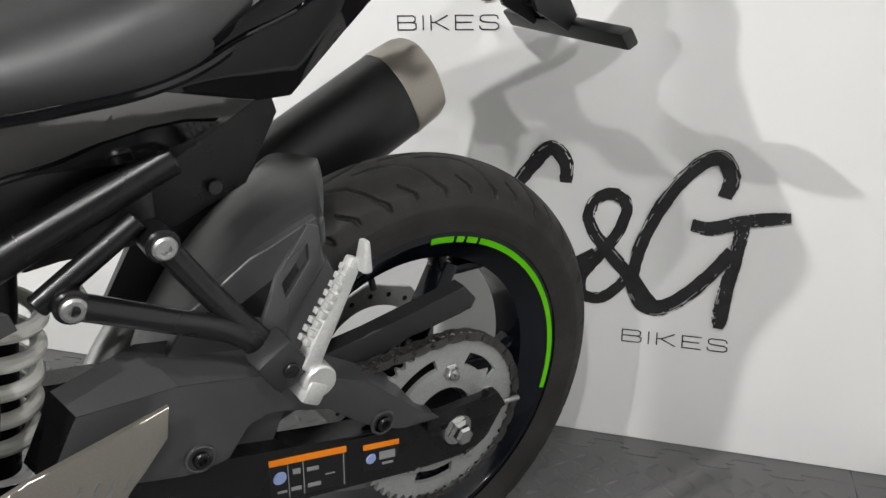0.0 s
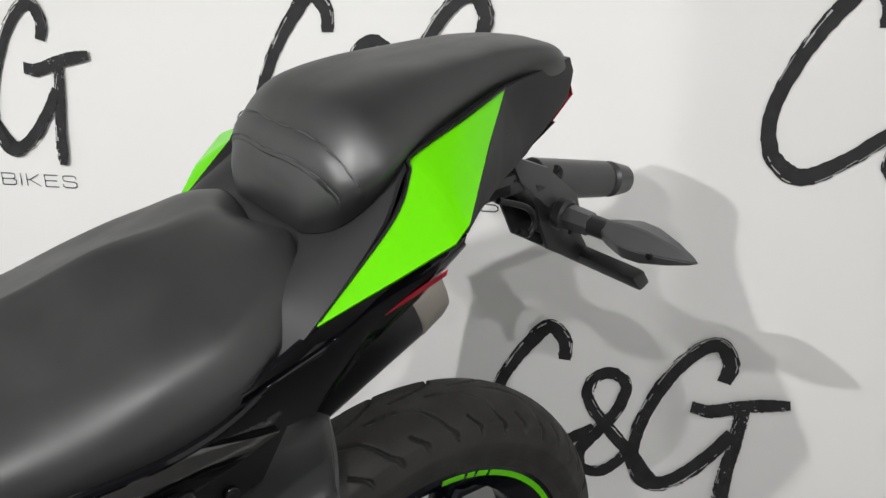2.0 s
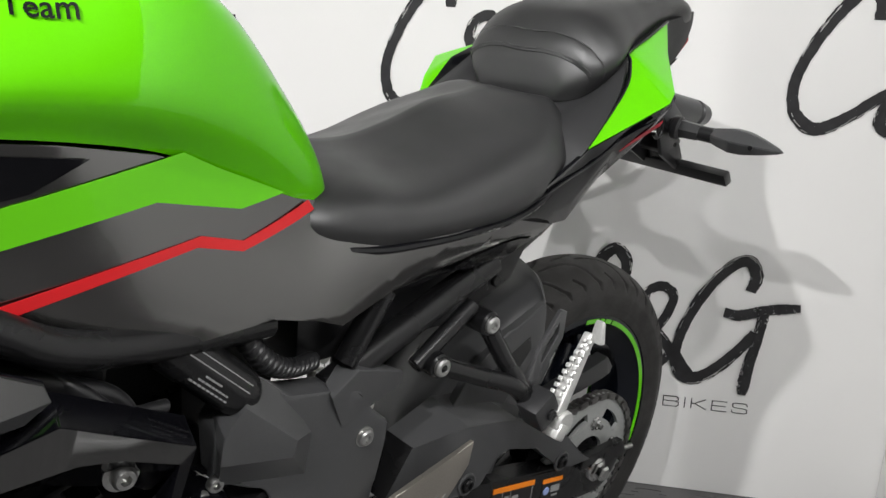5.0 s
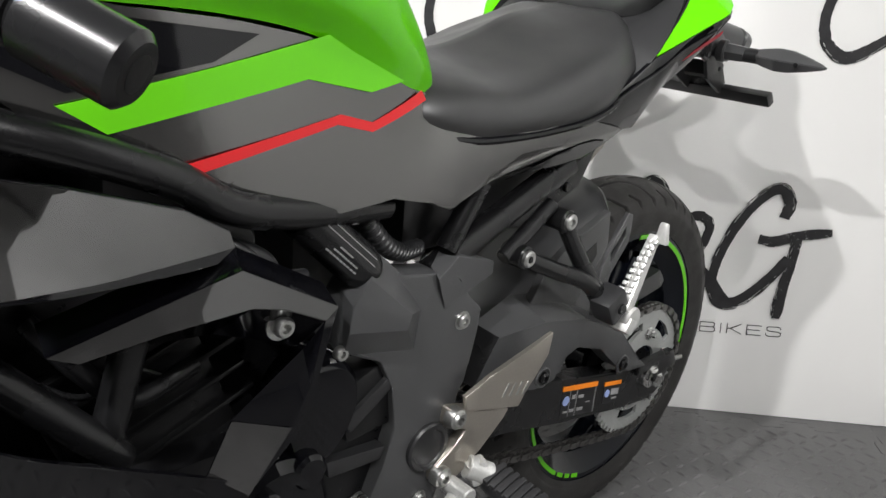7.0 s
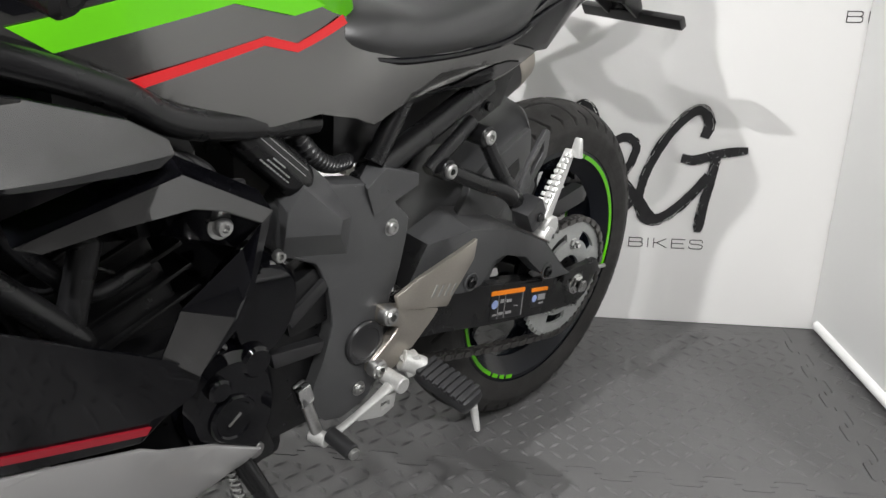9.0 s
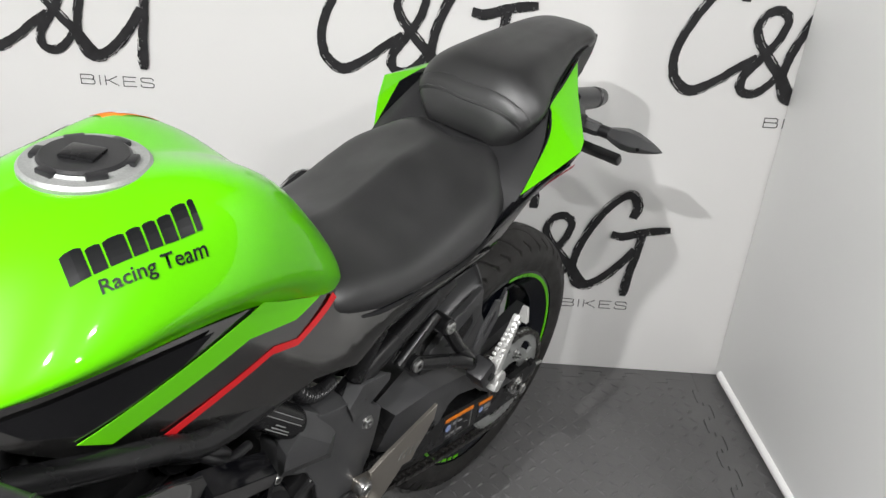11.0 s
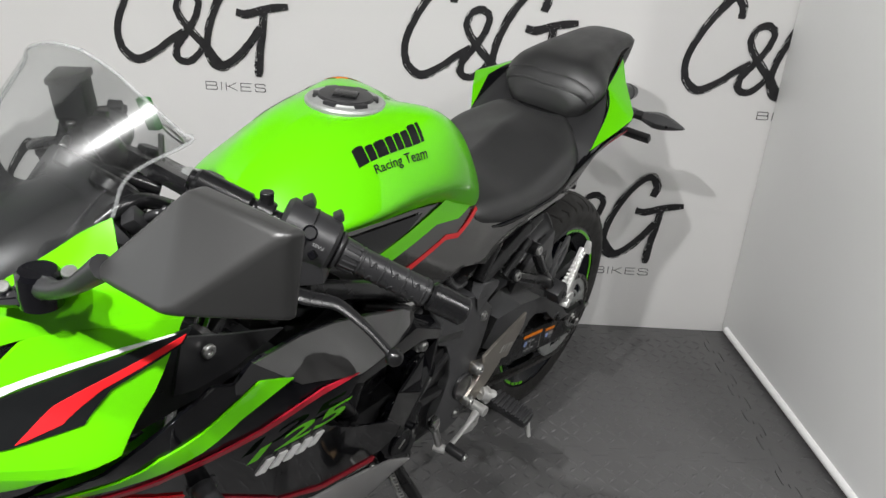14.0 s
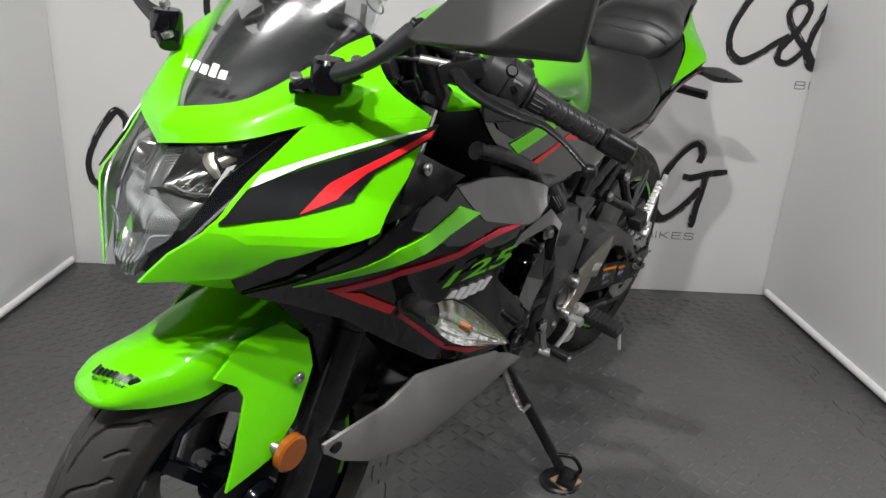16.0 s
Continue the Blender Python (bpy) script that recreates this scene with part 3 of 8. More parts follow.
def spoke_mesh(r_in, r_fork, r_out, angle, spread, w=0.014, depth=0.034):
    """One forked wheel spoke."""
    bm = None
    a = radians(angle)
    for k, (r0, r1, t0, t1) in enumerate(((r_in, r_fork, -0.22, 0), (r_fork - 0.006, r_out, -spread * 0.10, -spread * 0.45), (r_fork - 0.006, r_out, spread * 0.06, spread * 1.1))):
        p = Vector((math.cos(a + t0) * r0, 0, math.sin(a + t0) * r0))
        q = Vector((math.cos(a + t1) * r1, 0, math.sin(a + t1) * r1))
        d = q - p
        ww = w * (1.5 if k == 0 else 0.95)
        own = box((ww, depth * (1.1 if k == 0 else 0.9), d.length + 0.012), bevel=0.004)
        ang = math.atan2(d.x, d.z)
        bmesh.ops.transform(own, matrix=Matrix.Translation((p + q) / 2) @ Matrix.Rotation(ang, 4, "Y"), verts=own.verts)
        bm = merge(own, bm)
    return bm


def disc_mesh(r0, r1, y, petals=10, thick=0.004):
    """A brake disc with a wavy rim and drilled holes left as slots between two rings."""
    n = 160
    rows = []
    for i in range(n):
        a = 2 * math.pi * i / n
        wave = 0.006 * (0.5 + 0.5 * math.cos(a * petals)) ** 0.5
        ring = []
        for r, t in ((r0, -thick / 2), (r0, thick / 2), (r1 - wave, thick / 2), (r1 - wave, -thick / 2)):
            ring.append((r * math.cos(a), y + t, r * math.sin(a)))
        rows.append(ring)
    bm, _ = grid_mesh(rows, close_u=True, close_v=True)
    return bm


def holes_ring(parent, r, y, n, hole_r, mat, name, phase=0.0, depth=0.0006):
    for i in range(n):
        a = 2 * math.pi * i / n + phase
        bm = lathe([(0.0001, 0), (hole_r, 0)], 12, "y", (r * math.cos(a), y, r * math.sin(a)))
        part(name, bm, mat, parent)


def wheel(name, centre, radius, half, rim_r, rim_half, count, label, tyre_half):
    w = part(name, lathe([(0.0001, -0.075), (0.028, -0.075), (0.036, -0.06), (0.036, -0.03), (0.05, -0.02), (0.05, 0.02), (0.036, 0.03),
                          (0.036, 0.06), (0.028, 0.075), (0.0001, 0.075)], 40), RIM, bike, label)
    w.location = centre
    part("tyre", tyre_mesh(radius, tyre_half, rim_r, count), TYRE, w, "black tyre with curved tread grooves", angle=50)
    part("rim", rim_mesh(rim_half, rim_r), RIM, w, "glossy black rim")
    for k in range(5):
        part("spoke", spoke_mesh(0.04, rim_r * 0.74, rim_r - 0.024, 72 * k + SPOKE0, 0.34), RIM, w)
    return w


SPOKE0 = 113
rear_wheel = wheel("rear_wheel", (REAR_X, 0, REAR_Z), 0.310, 0.065, 0.230, 0.052, 23, "black rear wheel with green rim tape", 0.063)


def rim_tape(w, a0, a1, y, r=0.2235, width=0.0070):
    part("rim_tape", lathe([(r - width, y), (r, y + 0.0012), (r + 0.0006, y + 0.0004), (r - width, y - 0.0006)], 60, "y", arc=(a0, a1), close=True),
         GREEN, w, "lime green rim tape")


for sgn in (1, -1):
    rim_tape(rear_wheel, 112, 196, sgn * 0.0532)
    rim_tape(rear_wheel, 92.5, 101, sgn * 0.0532)
    rim_tape(rear_wheel, 102.2, 105.2, sgn * 0.0532)
    rim_tape(rear_wheel, 106.4, 110.8, sgn * 0.0532)
    rim_tape(rear_wheel, 306, 374, sgn * 0.0532)
    rim_tape(rear_wheel, 286, 291, sgn * 0.0532)
    rim_tape(rear_wheel, 293, 297, sgn * 0.0532)
    rim_tape(rear_wheel, 299, 304, sgn * 0.0532)
part("valve_stem", rod((0.045, 0.0, 0.178), (0.040, 0.004, 0.150), 0.0042), BLACK, rear_wheel)
brake_disc = part("brake_disc", disc_mesh(0.078, 0.112, -0.075), STEEL, rear_wheel, "wavy steel brake disc")
holes_ring(brake_disc, 0.094, -0.0725, 20, 0.0038, DARK, "drilled_hole")
part("brake_caliper", box((0.09, 0.05, 0.05), (0.12, -0.085, 0.40), bevel=0.008), BLACK_METAL, bike)

# sprocket
SPR_Y, SPR_R = 0.096, 0.111
def ring_arc(r, a0, a1, n):
    return [(r * math.cos(radians(a0 + (a1 - a0) * i / n)), r * math.sin(radians(a0 + (a1 - a0) * i / n))) for i in range(n + 1)]


def sprocket_mesh(teeth=52):
    """The toothed plate with its bore and five windows cut through."""
    edge = []
    for k in range(teeth):
        a = 360 / teeth * k
        edge += [ring_arc(r, a + da, a + da, 1)[0] for r, da in ((SPR_R - 0.003, -2.9), (SPR_R - 0.001, -1.9), (SPR_R + 0.0055, -0.7), (SPR_R + 0.0055, 0.7), (SPR_R - 0.001, 1.9))]
    holes = [ring_arc(0.044, 0, 351, 39)]
    for k in range(5):
        a = 72 * k + 62
        holes.append(ring_arc(0.0915, a - 19, a + 19, 8) + list(reversed(ring_arc(0.0745, a - 21, a + 21, 8))))
    return panel_mesh([(x, 0, z) for x, z in edge], lambda x, z: SPR_Y + 0.003, thick=0.006, cell=0.08, holes=holes)


sprocket = part("sprocket", sprocket_mesh(), ZINC, rear_wheel, "grey steel rear sprocket with cut-outs", angle=25)
for k in range(5):
    a = radians(72 * k + 26)
    own = lathe([(0.0001, SPR_Y + 0.018), (0.0045, SPR_Y + 0.018), (0.005, SPR_Y + 0.012), (0.0075, SPR_Y + 0.012), (0.0085, SPR_Y + 0.010), (0.0085, SPR_Y + 0.0055), (0.012, SPR_Y + 0.005), (0.012, SPR_Y + 0.003)], 6, "y", (0, 0, 0))
    bmesh.ops.translate(own, vec=(math.cos(a) * 0.067, 0, math.sin(a) * 0.067), verts=own.verts)
    part("nut", own, CHROME, sprocket, angle=20)
part("cush_drive", lathe([(0.0001, 0.090), (0.038, 0.090), (0.040, 0.07), (0.07, 0.06), (0.075, 0.045)], 40), DARK, rear_wheel)

# chain: one loop round both sprockets
FRONT_SPR = Vector((0.545, 0, 0.372))
REAR_SPR = Vector((REAR_X, 0, REAR_Z))


def chain_loop(step=0.0127):
    r1, r2 = SPR_R + 0.003, 0.034
    d = FRONT_SPR - REAR_SPR
    base = math.atan2(d.z, d.x)
    off = math.acos((r1 - r2) / d.length)
    pts = []
    for i in range(61):
        a = base + off + (2 * math.pi - 2 * off) * i / 60
        pts.append(REAR_SPR + Vector((math.cos(a) * r1, 0, math.sin(a) * r1)))
    for i in range(21):
        a = base - off + 2 * off * i / 20
        pts.append(FRONT_SPR + Vector((math.cos(a) * r2, 0, math.sin(a) * r2)))
    pts.append(pts[0].copy())
    # the lower run sags a little
    dense = []
    for a, b in zip(pts, pts[1:]):
        k = max(1, int((b - a).length / 0.002))
        for i in range(k):
            f = i / k
            p = a + (b - a) * f
            if (b - a).length > 0.3 and p.z < 0.33:
                p.z -= 0.010 * 4 * f * (1 - f)
            dense.append(p)
    total = sum((dense[(i + 1) % len(dense)] - dense[i]).length for i in range(len(dense)))
    n = int(total / step) // 2 * 2
    out, run, i = [], 0.0, 0
    for k in range(n):
        goal = total * k / n
        while i < len(dense) - 1 and run + (dense[i + 1] - dense[i]).length < goal:
            run += (dense[i + 1] - dense[i]).length
            i += 1
        out.append(dense[i])
    return out


def link_mesh(y):
    bm = None
    for sgn in (1, -1):
        pts = []
        for cx in (-0.0063, 0.0063):
            for i in range(5):
                a = math.pi / 2 + math.pi * i / 4 if cx < 0 else -math.pi / 2 + math.pi * i / 4
                pts.append((cx + 0.0052 * math.cos(a), 0.0052 * math.sin(a)))
        own = bmesh.new()
        f = own.faces.new([own.verts.new((x, sgn * y, z)) for x, z in pts])
        ext = bmesh.ops.extrude_face_region(own, geom=[f])
        bmesh.ops.translate(own, vec=(0, sgn * 0.0016, 0), verts=[g for g in ext["geom"] if isinstance(g, bmesh.types.BMVert)])
        bm = merge(own, bm)
    for cx in (-0.0063,):
        bm = merge(lathe([(0.0001, -y - 0.003), (0.0028, -y - 0.003), (0.0028, y + 0.003), (0.0001, y + 0.003)], 8, "y", (cx, 0, 0)), bm)
    bmesh.ops.recalc_face_normals(bm, faces=bm.faces)
    me = bpy.data.meshes.new("chain_link")
    bm.to_mesh(me)
    bm.free()
    me.materials.append(CHAIN)
    smooth_by_angle(me, 40)
    return me


chain = part("drive_chain", rod((0.545, SPR_Y - 0.012, 0.372), (0.545, SPR_Y + 0.012, 0.372), 0.03), CHAIN, bike, "dark oiled steel drive chain")
loop = chain_loop()
meshes = link_mesh(0.0045), link_mesh(0.0068)
for k, p in enumerate(loop):
    q = loop[(k + 1) % len(loop)]
    d = q - p
    ob = new("chain_link", meshes[k % 2])
    ob.parent = chain
    ob.matrix_basis = Matrix.Translation(((p.x + q.x) / 2, SPR_Y, (p.z + q.z) / 2)) @ Matrix.Rotation(-math.atan2(d.z, d.x), 4, "Y")

# swinging arm and the covers on it
ARM = [(0.52, 0.112, 0.425), (0.343, 0.112, 0.397), (0.03, 0.112, 0.323), (-0.070, 0.112, 0.318), (-0.080, 0.112, 0.300), (-0.055, 0.112, 0.262),
       (-0.03, 0.112, 0.250), (0.06, 0.112, 0.262), (0.235, 0.112, 0.298), (0.36, 0.112, 0.330), (0.52, 0.112, 0.36)]
for sgn in (1, -1):
    panel("swing_arm", ARM, BLACK_METAL, bike, "black boxed swinging arm", thick=0.032, bevel=0.004, side=sgn, cell=0.08, round_=0.006)
part("axle_nut", lathe([(0.0001, 0.138), (0.010, 0.138), (0.0125, 0.134), (0.0125, 0.126), (0.017, 0.125), (0.018, 0.114)], 6, "y", (0, 0, REAR_Z - 0.006)), CHROME, bike,
     "plated axle nut", angle=15)
part("axle_washer", lathe([(0.0001, 0.121), (0.020, 0.121), (0.021, 0.118), (0.021, 0.110)], 32, "y", (0, 0, REAR_Z - 0.006)), CHROME, bike)
adjuster = panel("chain_adjuster", [(0.045, 0, 0.338), (-0.062, 0, 0.335), (-0.078, 0, 0.310), (-0.06, 0, 0.302), (0.020, 0, 0.318), (0.045, 0, 0.318)], BLACK_METAL, bike,
                 "black pressed chain adjuster", at=lambda x, z: 0.120, thick=0.012, bevel=0.002)
part("adjuster_screw", rod((-0.05, 0.116, 0.316), (-0.10, 0.116, 0.309), 0.004), STEEL, adjuster)

RIDGE = [(0.408, 0.120, 0.492), (0.323, 0.124, 0.493), (0.226, 0.125, 0.472), (0.128, 0.124, 0.425), (0.053, 0.122, 0.352)]
COVER = RIDGE + [(0.028, 0.122, 0.334), (0.080, 0.122, 0.340), (0.118, 0.123, 0.358), (0.150, 0.124, 0.385), (0.176, 0.124, 0.408), (0.238, 0.125, 0.430), (0.262, 0.125, 0.424), (0.285, 0.124, 0.392),
                 (0.325, 0.123, 0.390), (0.413, 0.118, 0.412), (0.440, 0.114, 0.428)]
cover = panel("chain_cover", COVER, SATIN, bike, "black plastic chain cover", thick=0.03, bevel=0.0016, cell=0.06, round_=0.004)
for x, z in ((0.110, 0.363), (0.312, 0.406)):
    part("bolt_recess", lathe([(0.012, 0.1262), (0.0135, 0.1268), (0.015, 0.1262), (0.0155, 0.124)], 28, "y", (x, 0, z)), SATIN, cover)
    bolt(cover, (x, 0.125, z), 0.0085, 0.006, BLACK_METAL)
# the sloping upper face of the cover runs inwards from the ridge, and its front end is cut off square
INNER = [(0.420, 0.086, 0.502), (0.345, 0.078, 0.520), (0.270, 0.078, 0.505), (0.180, 0.082, 0.462), (0.085, 0.088, 0.400)]
part("cover_top", ruled([(x, y + 0.0005, z - 0.0005) for x, y, z in RIDGE], INNER, 1, crown=0, thick=0.004, n=1, m=1), SATIN, cover, angle=14)
part("cover_end", solid([(0.408, 0.1195, 0.492), (0.420, 0.086, 0.502), (0.452, 0.086, 0.440), (0.440, 0.1135, 0.428)], [(0, 1, 2, 3)]), BLACK_METAL, cover, angle=14)
panel("chain_guard_blade", [(0.22, 0, 0.440), (0.10, 0, 0.454), (-0.030, 0, 0.477), (-0.048, 0, 0.456), (-0.040, 0, 0.444), (0.05, 0, 0.432), (0.14, 0, 0.410), (0.22, 0, 0.38)], BLACK, bike,
      "black chain guard", at=lambda x, z: 0.085, thick=0.022, bevel=0.003)

# warning labels on the swinging arm
def arm_point(s, t):
    """A place on the arm's outer face: s along it from the axle, t across it."""
    return 0.06 + s * 0.976, 0.293 + s * 0.218 + t


def label_plate(s0, s1, t0, t1, mat, name, lift, label="", parent=None):
    pts = [(*arm_point(s0, t0),), (*arm_point(s1, t0),), (*arm_point(s1, t1),), (*arm_point(s0, t1),)]
    return panel(name, [(x, 0.112, z) for x, z in pts], mat, parent or bike, label, at=lambda x, z: 0.112 + lift, thick=0.0012, cell=0.2)


arm_label = label_plate(0.093, 0.185, -0.026, 0.026, LABEL, "warning_label", 0.0006, "black warning label with an orange strip")
label_plate(0.0925, 0.1855, 0.0195, 0.0275, ORANGE, "orange_strip", 0.0014, parent=arm_label)
part("blue_sign", lathe([(0.0001, 0.1142), (0.0075, 0.1142), (0.0078, 0.1130)], 24, "y", (*[(arm_point(0.1745, 0.003)[0])], 0, arm_point(0.1745, 0.003)[1])), BLUE, arm_label)
for s0, t0, wd, ht in ((0.150, 0.004, 0.009, 0.007), (0.128, 0.004, 0.014, 0.005), (0.150, -0.018, 0.012, 0.005), (0.126, -0.018, 0.016, 0.005), (0.167, -0.018, 0.011, 0.003), (0.108, -0.006, 0.012, 0.0012), (0.096, -0.0255, 0.0009, 0.045), (0.164, -0.0255, 0.0009, 0.045), (0.146, -0.0255, 0.0009, 0.045)):
    label_plate(s0, s0 + wd, t0, t0 + ht, GREY_PRINT, "pictogram", 0.0013, parent=arm_label)
small_label = label_plate(0.022, 0.070, -0.016, 0.022, LABEL, "warning_label", 0.0006, "small black warning label with an orange strip")
label_plate(0.0215, 0.0705, 0.0155, 0.0225, ORANGE, "orange_strip", 0.0014, parent=small_label)
part("blue_sign", lathe([(0.0001, 0.1142), (0.0062, 0.1142), (0.0066, 0.1130)], 24, "y", (arm_point(0.0605, 0.002)[0], 0, arm_point(0.0605, 0.002)[1])), BLUE, small_label)
label_plate(0.027, 0.049, -0.002, 0.009, GREY_PRINT, "pictogram", 0.0013, parent=small_label)
label_plate(0.030, 0.045, -0.010, -0.007, GREY_PRINT, "pictogram", 0.0013, parent=small_label)

# inner rear mudguard in front of the tyre: a broad arch that ends in a straight rear lip
GUARD_ROWS = [[(0.113, 0.0, 0.633), (0.132, 0.045, 0.632), (0.144, 0.070, 0.622), (0.152, 0.084, 0.597), (0.154, 0.088, 0.548)]]
for a, r, drop in ((66, 0.341, 0.085), (57, 0.346, 0.105), (46, 0.348, 0.120), (34, 0.350, 0.125), (22, 0.350, 0.12), (8, 0.350, 0.11)):
    aa = radians(a)
    GUARD_ROWS.append([((r + dr * drop) * math.cos(aa), y, REAR_Z + (r + dr * drop) * math.sin(aa)) for y, dr in ((0.0, 0.0), (0.045, -0.03), (0.070, -0.12), (0.084, -0.36), (0.088, -1.0))])
GUARD_ROWS[1] = [(x + k, y, z) for (x, y, z), k in zip(GUARD_ROWS[1], (0.0, 0.005, 0.014, 0.030, 0.045))]
hugger = part("rear_mudguard", shell(GUARD_ROWS, 34, 20, thick=-0.004), SATIN, bike, "black plastic inner mudguard", angle=40)
for sgn in (1, -1):
    panel("side_blade", [(0.345, 0, 0.470), (0.300, 0, 0.545), (0.235, 0, 0.585), (0.165, 0, 0.612), (0.158, 0, 0.560), (0.200, 0, 0.505), (0.235, 0, 0.470)], SATIN, hugger, at=lambda x, z: 0.096, thick=0.012, bevel=0.003, side=sgn, cell=0.06)
    panel("side_recess", [(0.262, 0, 0.535), (0.190, 0, 0.570), (0.185, 0, 0.550), (0.215, 0, 0.515)], BLACK_METAL, hugger, at=lambda x, z: 0.0966, thick=0.002, side=sgn, cell=0.06)

# passenger foot rest hangers
hang = part("footrest_hanger", tube([(0.323, 0.130, 0.635), (0.285, 0.138, 0.575), (0.245, 0.150, 0.520)], 0.0115, bm=tube([(0.397, 0.133, 0.601), (0.330, 0.138, 0.570), (0.275, 0.148, 0.545), (0.240, 0.152, 0.505)], 0.0115)),
            BLACK_METAL, bike, "black tubular passenger footrest hanger")
for x, z in ((0.323, 0.635), (0.397, 0.601)):
    part("boss", rod((x, 0.105, z), (x, 0.139, z), 0.0145), BLACK_METAL, hang)
    bolt(hang, (x, 0.139, z), 0.0105, 0.006, STEEL)
panel("heel_guard", [(0.252, 0, 0.535), (0.240, 0, 0.563), (0.231, 0, 0.587), (0.199, 0, 0.629), (0.188, 0, 0.625), (0.188, 0, 0.588), (0.222, 0, 0.545), (0.228, 0, 0.500), (0.248, 0, 0.490)], SATIN, hang, at=lambda x, z: 0.146,
      thick=0.006, bevel=0.0015, holes=[[(0.227, 0.578), (0.200, 0.612), (0.199, 0.594), (0.224, 0.562)]])
part("clevis", box((0.040, 0.034, 0.040), (0.244, 0.166, 0.515), Euler((0, 0.55, 0)), 0.006), BLACK, hang)
part("clevis_pin", rod((0.240, 0.180, 0.512), (0.240, 0.1865, 0.512), 0.0075), BLACK_METAL, hang)
PEG0, PEG1 = Vector((0.226, 0.170, 0.500)), Vector((0.164, 0.178, 0.604))
peg_d = (PEG1 - PEG0).normalized()
peg_tilt = math.atan2(peg_d.x, peg_d.z)
peg = part("folding_footrest", box((0.018, 0.019, 0.112), tuple((PEG0 + PEG1) / 2), Euler((0.05, peg_tilt, 0)), 0.004, taper=0.72), ALUMINIUM, bike, "folded bare alloy passenger footrest")
part("knuckle", rod((0.2145, 0.160, 0.493), (0.2145, 0.190, 0.493), 0.0165), ALUMINIUM, peg)
part("knuckle_cheek", box((0.020, 0.034, 0.022), (0.222, 0.176, 0.484), Euler((0, peg_tilt, 0)), 0.004), ALUMINIUM, peg)
part("tip", box((0.010, 0.020, 0.030), (0.162, 0.180, 0.604), Euler((0.05, -0.10, 0)), 0.003, taper=0.6), ALUMINIUM, peg)
peg_n = Vector((math.cos(peg_tilt), 0, -math.sin(peg_tilt)))
for k in range(9):
    for side in (-1, 1):
        c = PEG0 + peg_d * (0.030 + 0.0094 * k) + peg_n * (0.0105 - 0.0026 * k / 8) + Vector((0, side * (0.0050 - 0.0010 * k / 8), 0))
        part("stud", box((0.0065, 0.0070, 0.0060), tuple(c), Euler((0.05, peg_tilt, 0)), 0.001), ALUMINIUM, peg)

# silencer on the far side
AX0, AX1 = Vector((0.20, -0.165, 0.505)), Vector((-0.095, -0.190, 0.640))
axis = (AX1 - AX0).normalized()
side_v = Vector((0, 1, 0)) - axis * axis.y
side_v.normalize()
up_v = axis.cross(side_v)
if up_v.z < 0:
    up_v = -up_v
CORNERS = [(-0.052, -0.030), (-0.030, -0.060), (0.030, -0.060), (0.052, -0.034), (0.052, 0.022), (0.026, 0.060), (-0.020, 0.062), (-0.052, 0.034)]


def rounded(pts, times=2):
    """Cuts the corners of a closed outline, again and again."""
    for _ in range(times):
        pts = [(a[0] + (b[0] - a[0]) * f, a[1] + (b[1] - a[1]) * f) for a, b in zip(pts, pts[1:] + pts[:1]) for f in (0.2, 0.8)]
    return pts


SECTION = rounded(CORNERS)


def silencer_ring(f, k):
    c = AX0 + axis * f
    return [tuple(c + side_v * a * k + up_v * b * k) for a, b in SECTION]


Ls = (AX1 - AX0).length
bm, v = grid_mesh([silencer_ring(f, k) for f, k in ((0, 0.80), (0.05, 0.94), (0.12, 1.0), (Ls, 1.02))], close_v=True)
bm.faces.new(v[0])
silencer = part("silencer", bm, BLACK, bike, "black angular silencer with a bare titanium end cap", angle=40)
bm, v = grid_mesh([silencer_ring(f, k) for f, k in ((Ls, 1.03), (Ls + 0.003, 1.04), (Ls + 0.045, 1.0), (Ls + 0.058, 0.93), (Ls + 0.062, 0.84), (Ls + 0.062, 0.62), (Ls + 0.03, 0.58))], close_v=True)
bm.faces.new(v[0])
bm.faces.new(v[-1])
part("end_cap", bm, TITAN, silencer, "satin titanium end cap", angle=28)
part("exhaust_pipe", tube([(0.22, -0.160, 0.500), (0.32, -0.14, 0.40), (0.45, -0.10, 0.24), (0.70, -0.05, 0.18), (0.95, 0.0, 0.22)], 0.024), STEEL, bike)
part("tail_inner_box", panel_mesh([(0.42, 0, 0.752), (0.20, 0, 0.752), (0.190, 0, 0.715), (0.225, 0, 0.652), (0.29, 0, 0.625), (0.42, 0, 0.61)], lambda x, z: 0.078, thick=0.15, bevel=0.006, cell=0.2), DARK, bike)
part("inner_stud", rod((0.257, 0.076, 0.656), (0.257, 0.084, 0.656), 0.007), BLACK_METAL, bike)
part("silencer_strap", box((0.12, 0.012, 0.018), (0.215, -0.085, 0.655), Euler((0, 0.55, 0)), 0.003), BLACK_METAL, bike)

# rear shock with its white spring
spring = []
for i in range(150):
    a = i / 149 * 2 * math.pi * 5.0
    s = i / 149
    spring.append((0.470 + 0.034 * math.cos(a) - 0.030 * s, 0.030 + 0.036 * math.sin(a), 0.440 + 0.135 * s + 0.010 * math.cos(a)))
shock = part("rear_shock", rod((0.470, 0.03, 0.40), (0.425, 0.03, 0.68), 0.019), DARK, bike, "rear shock with a white coil spring")
part("coil_spring", tube(spring, 0.0075, n=300, sides=10), WHITE_PAINT, shock, "white painted coil")

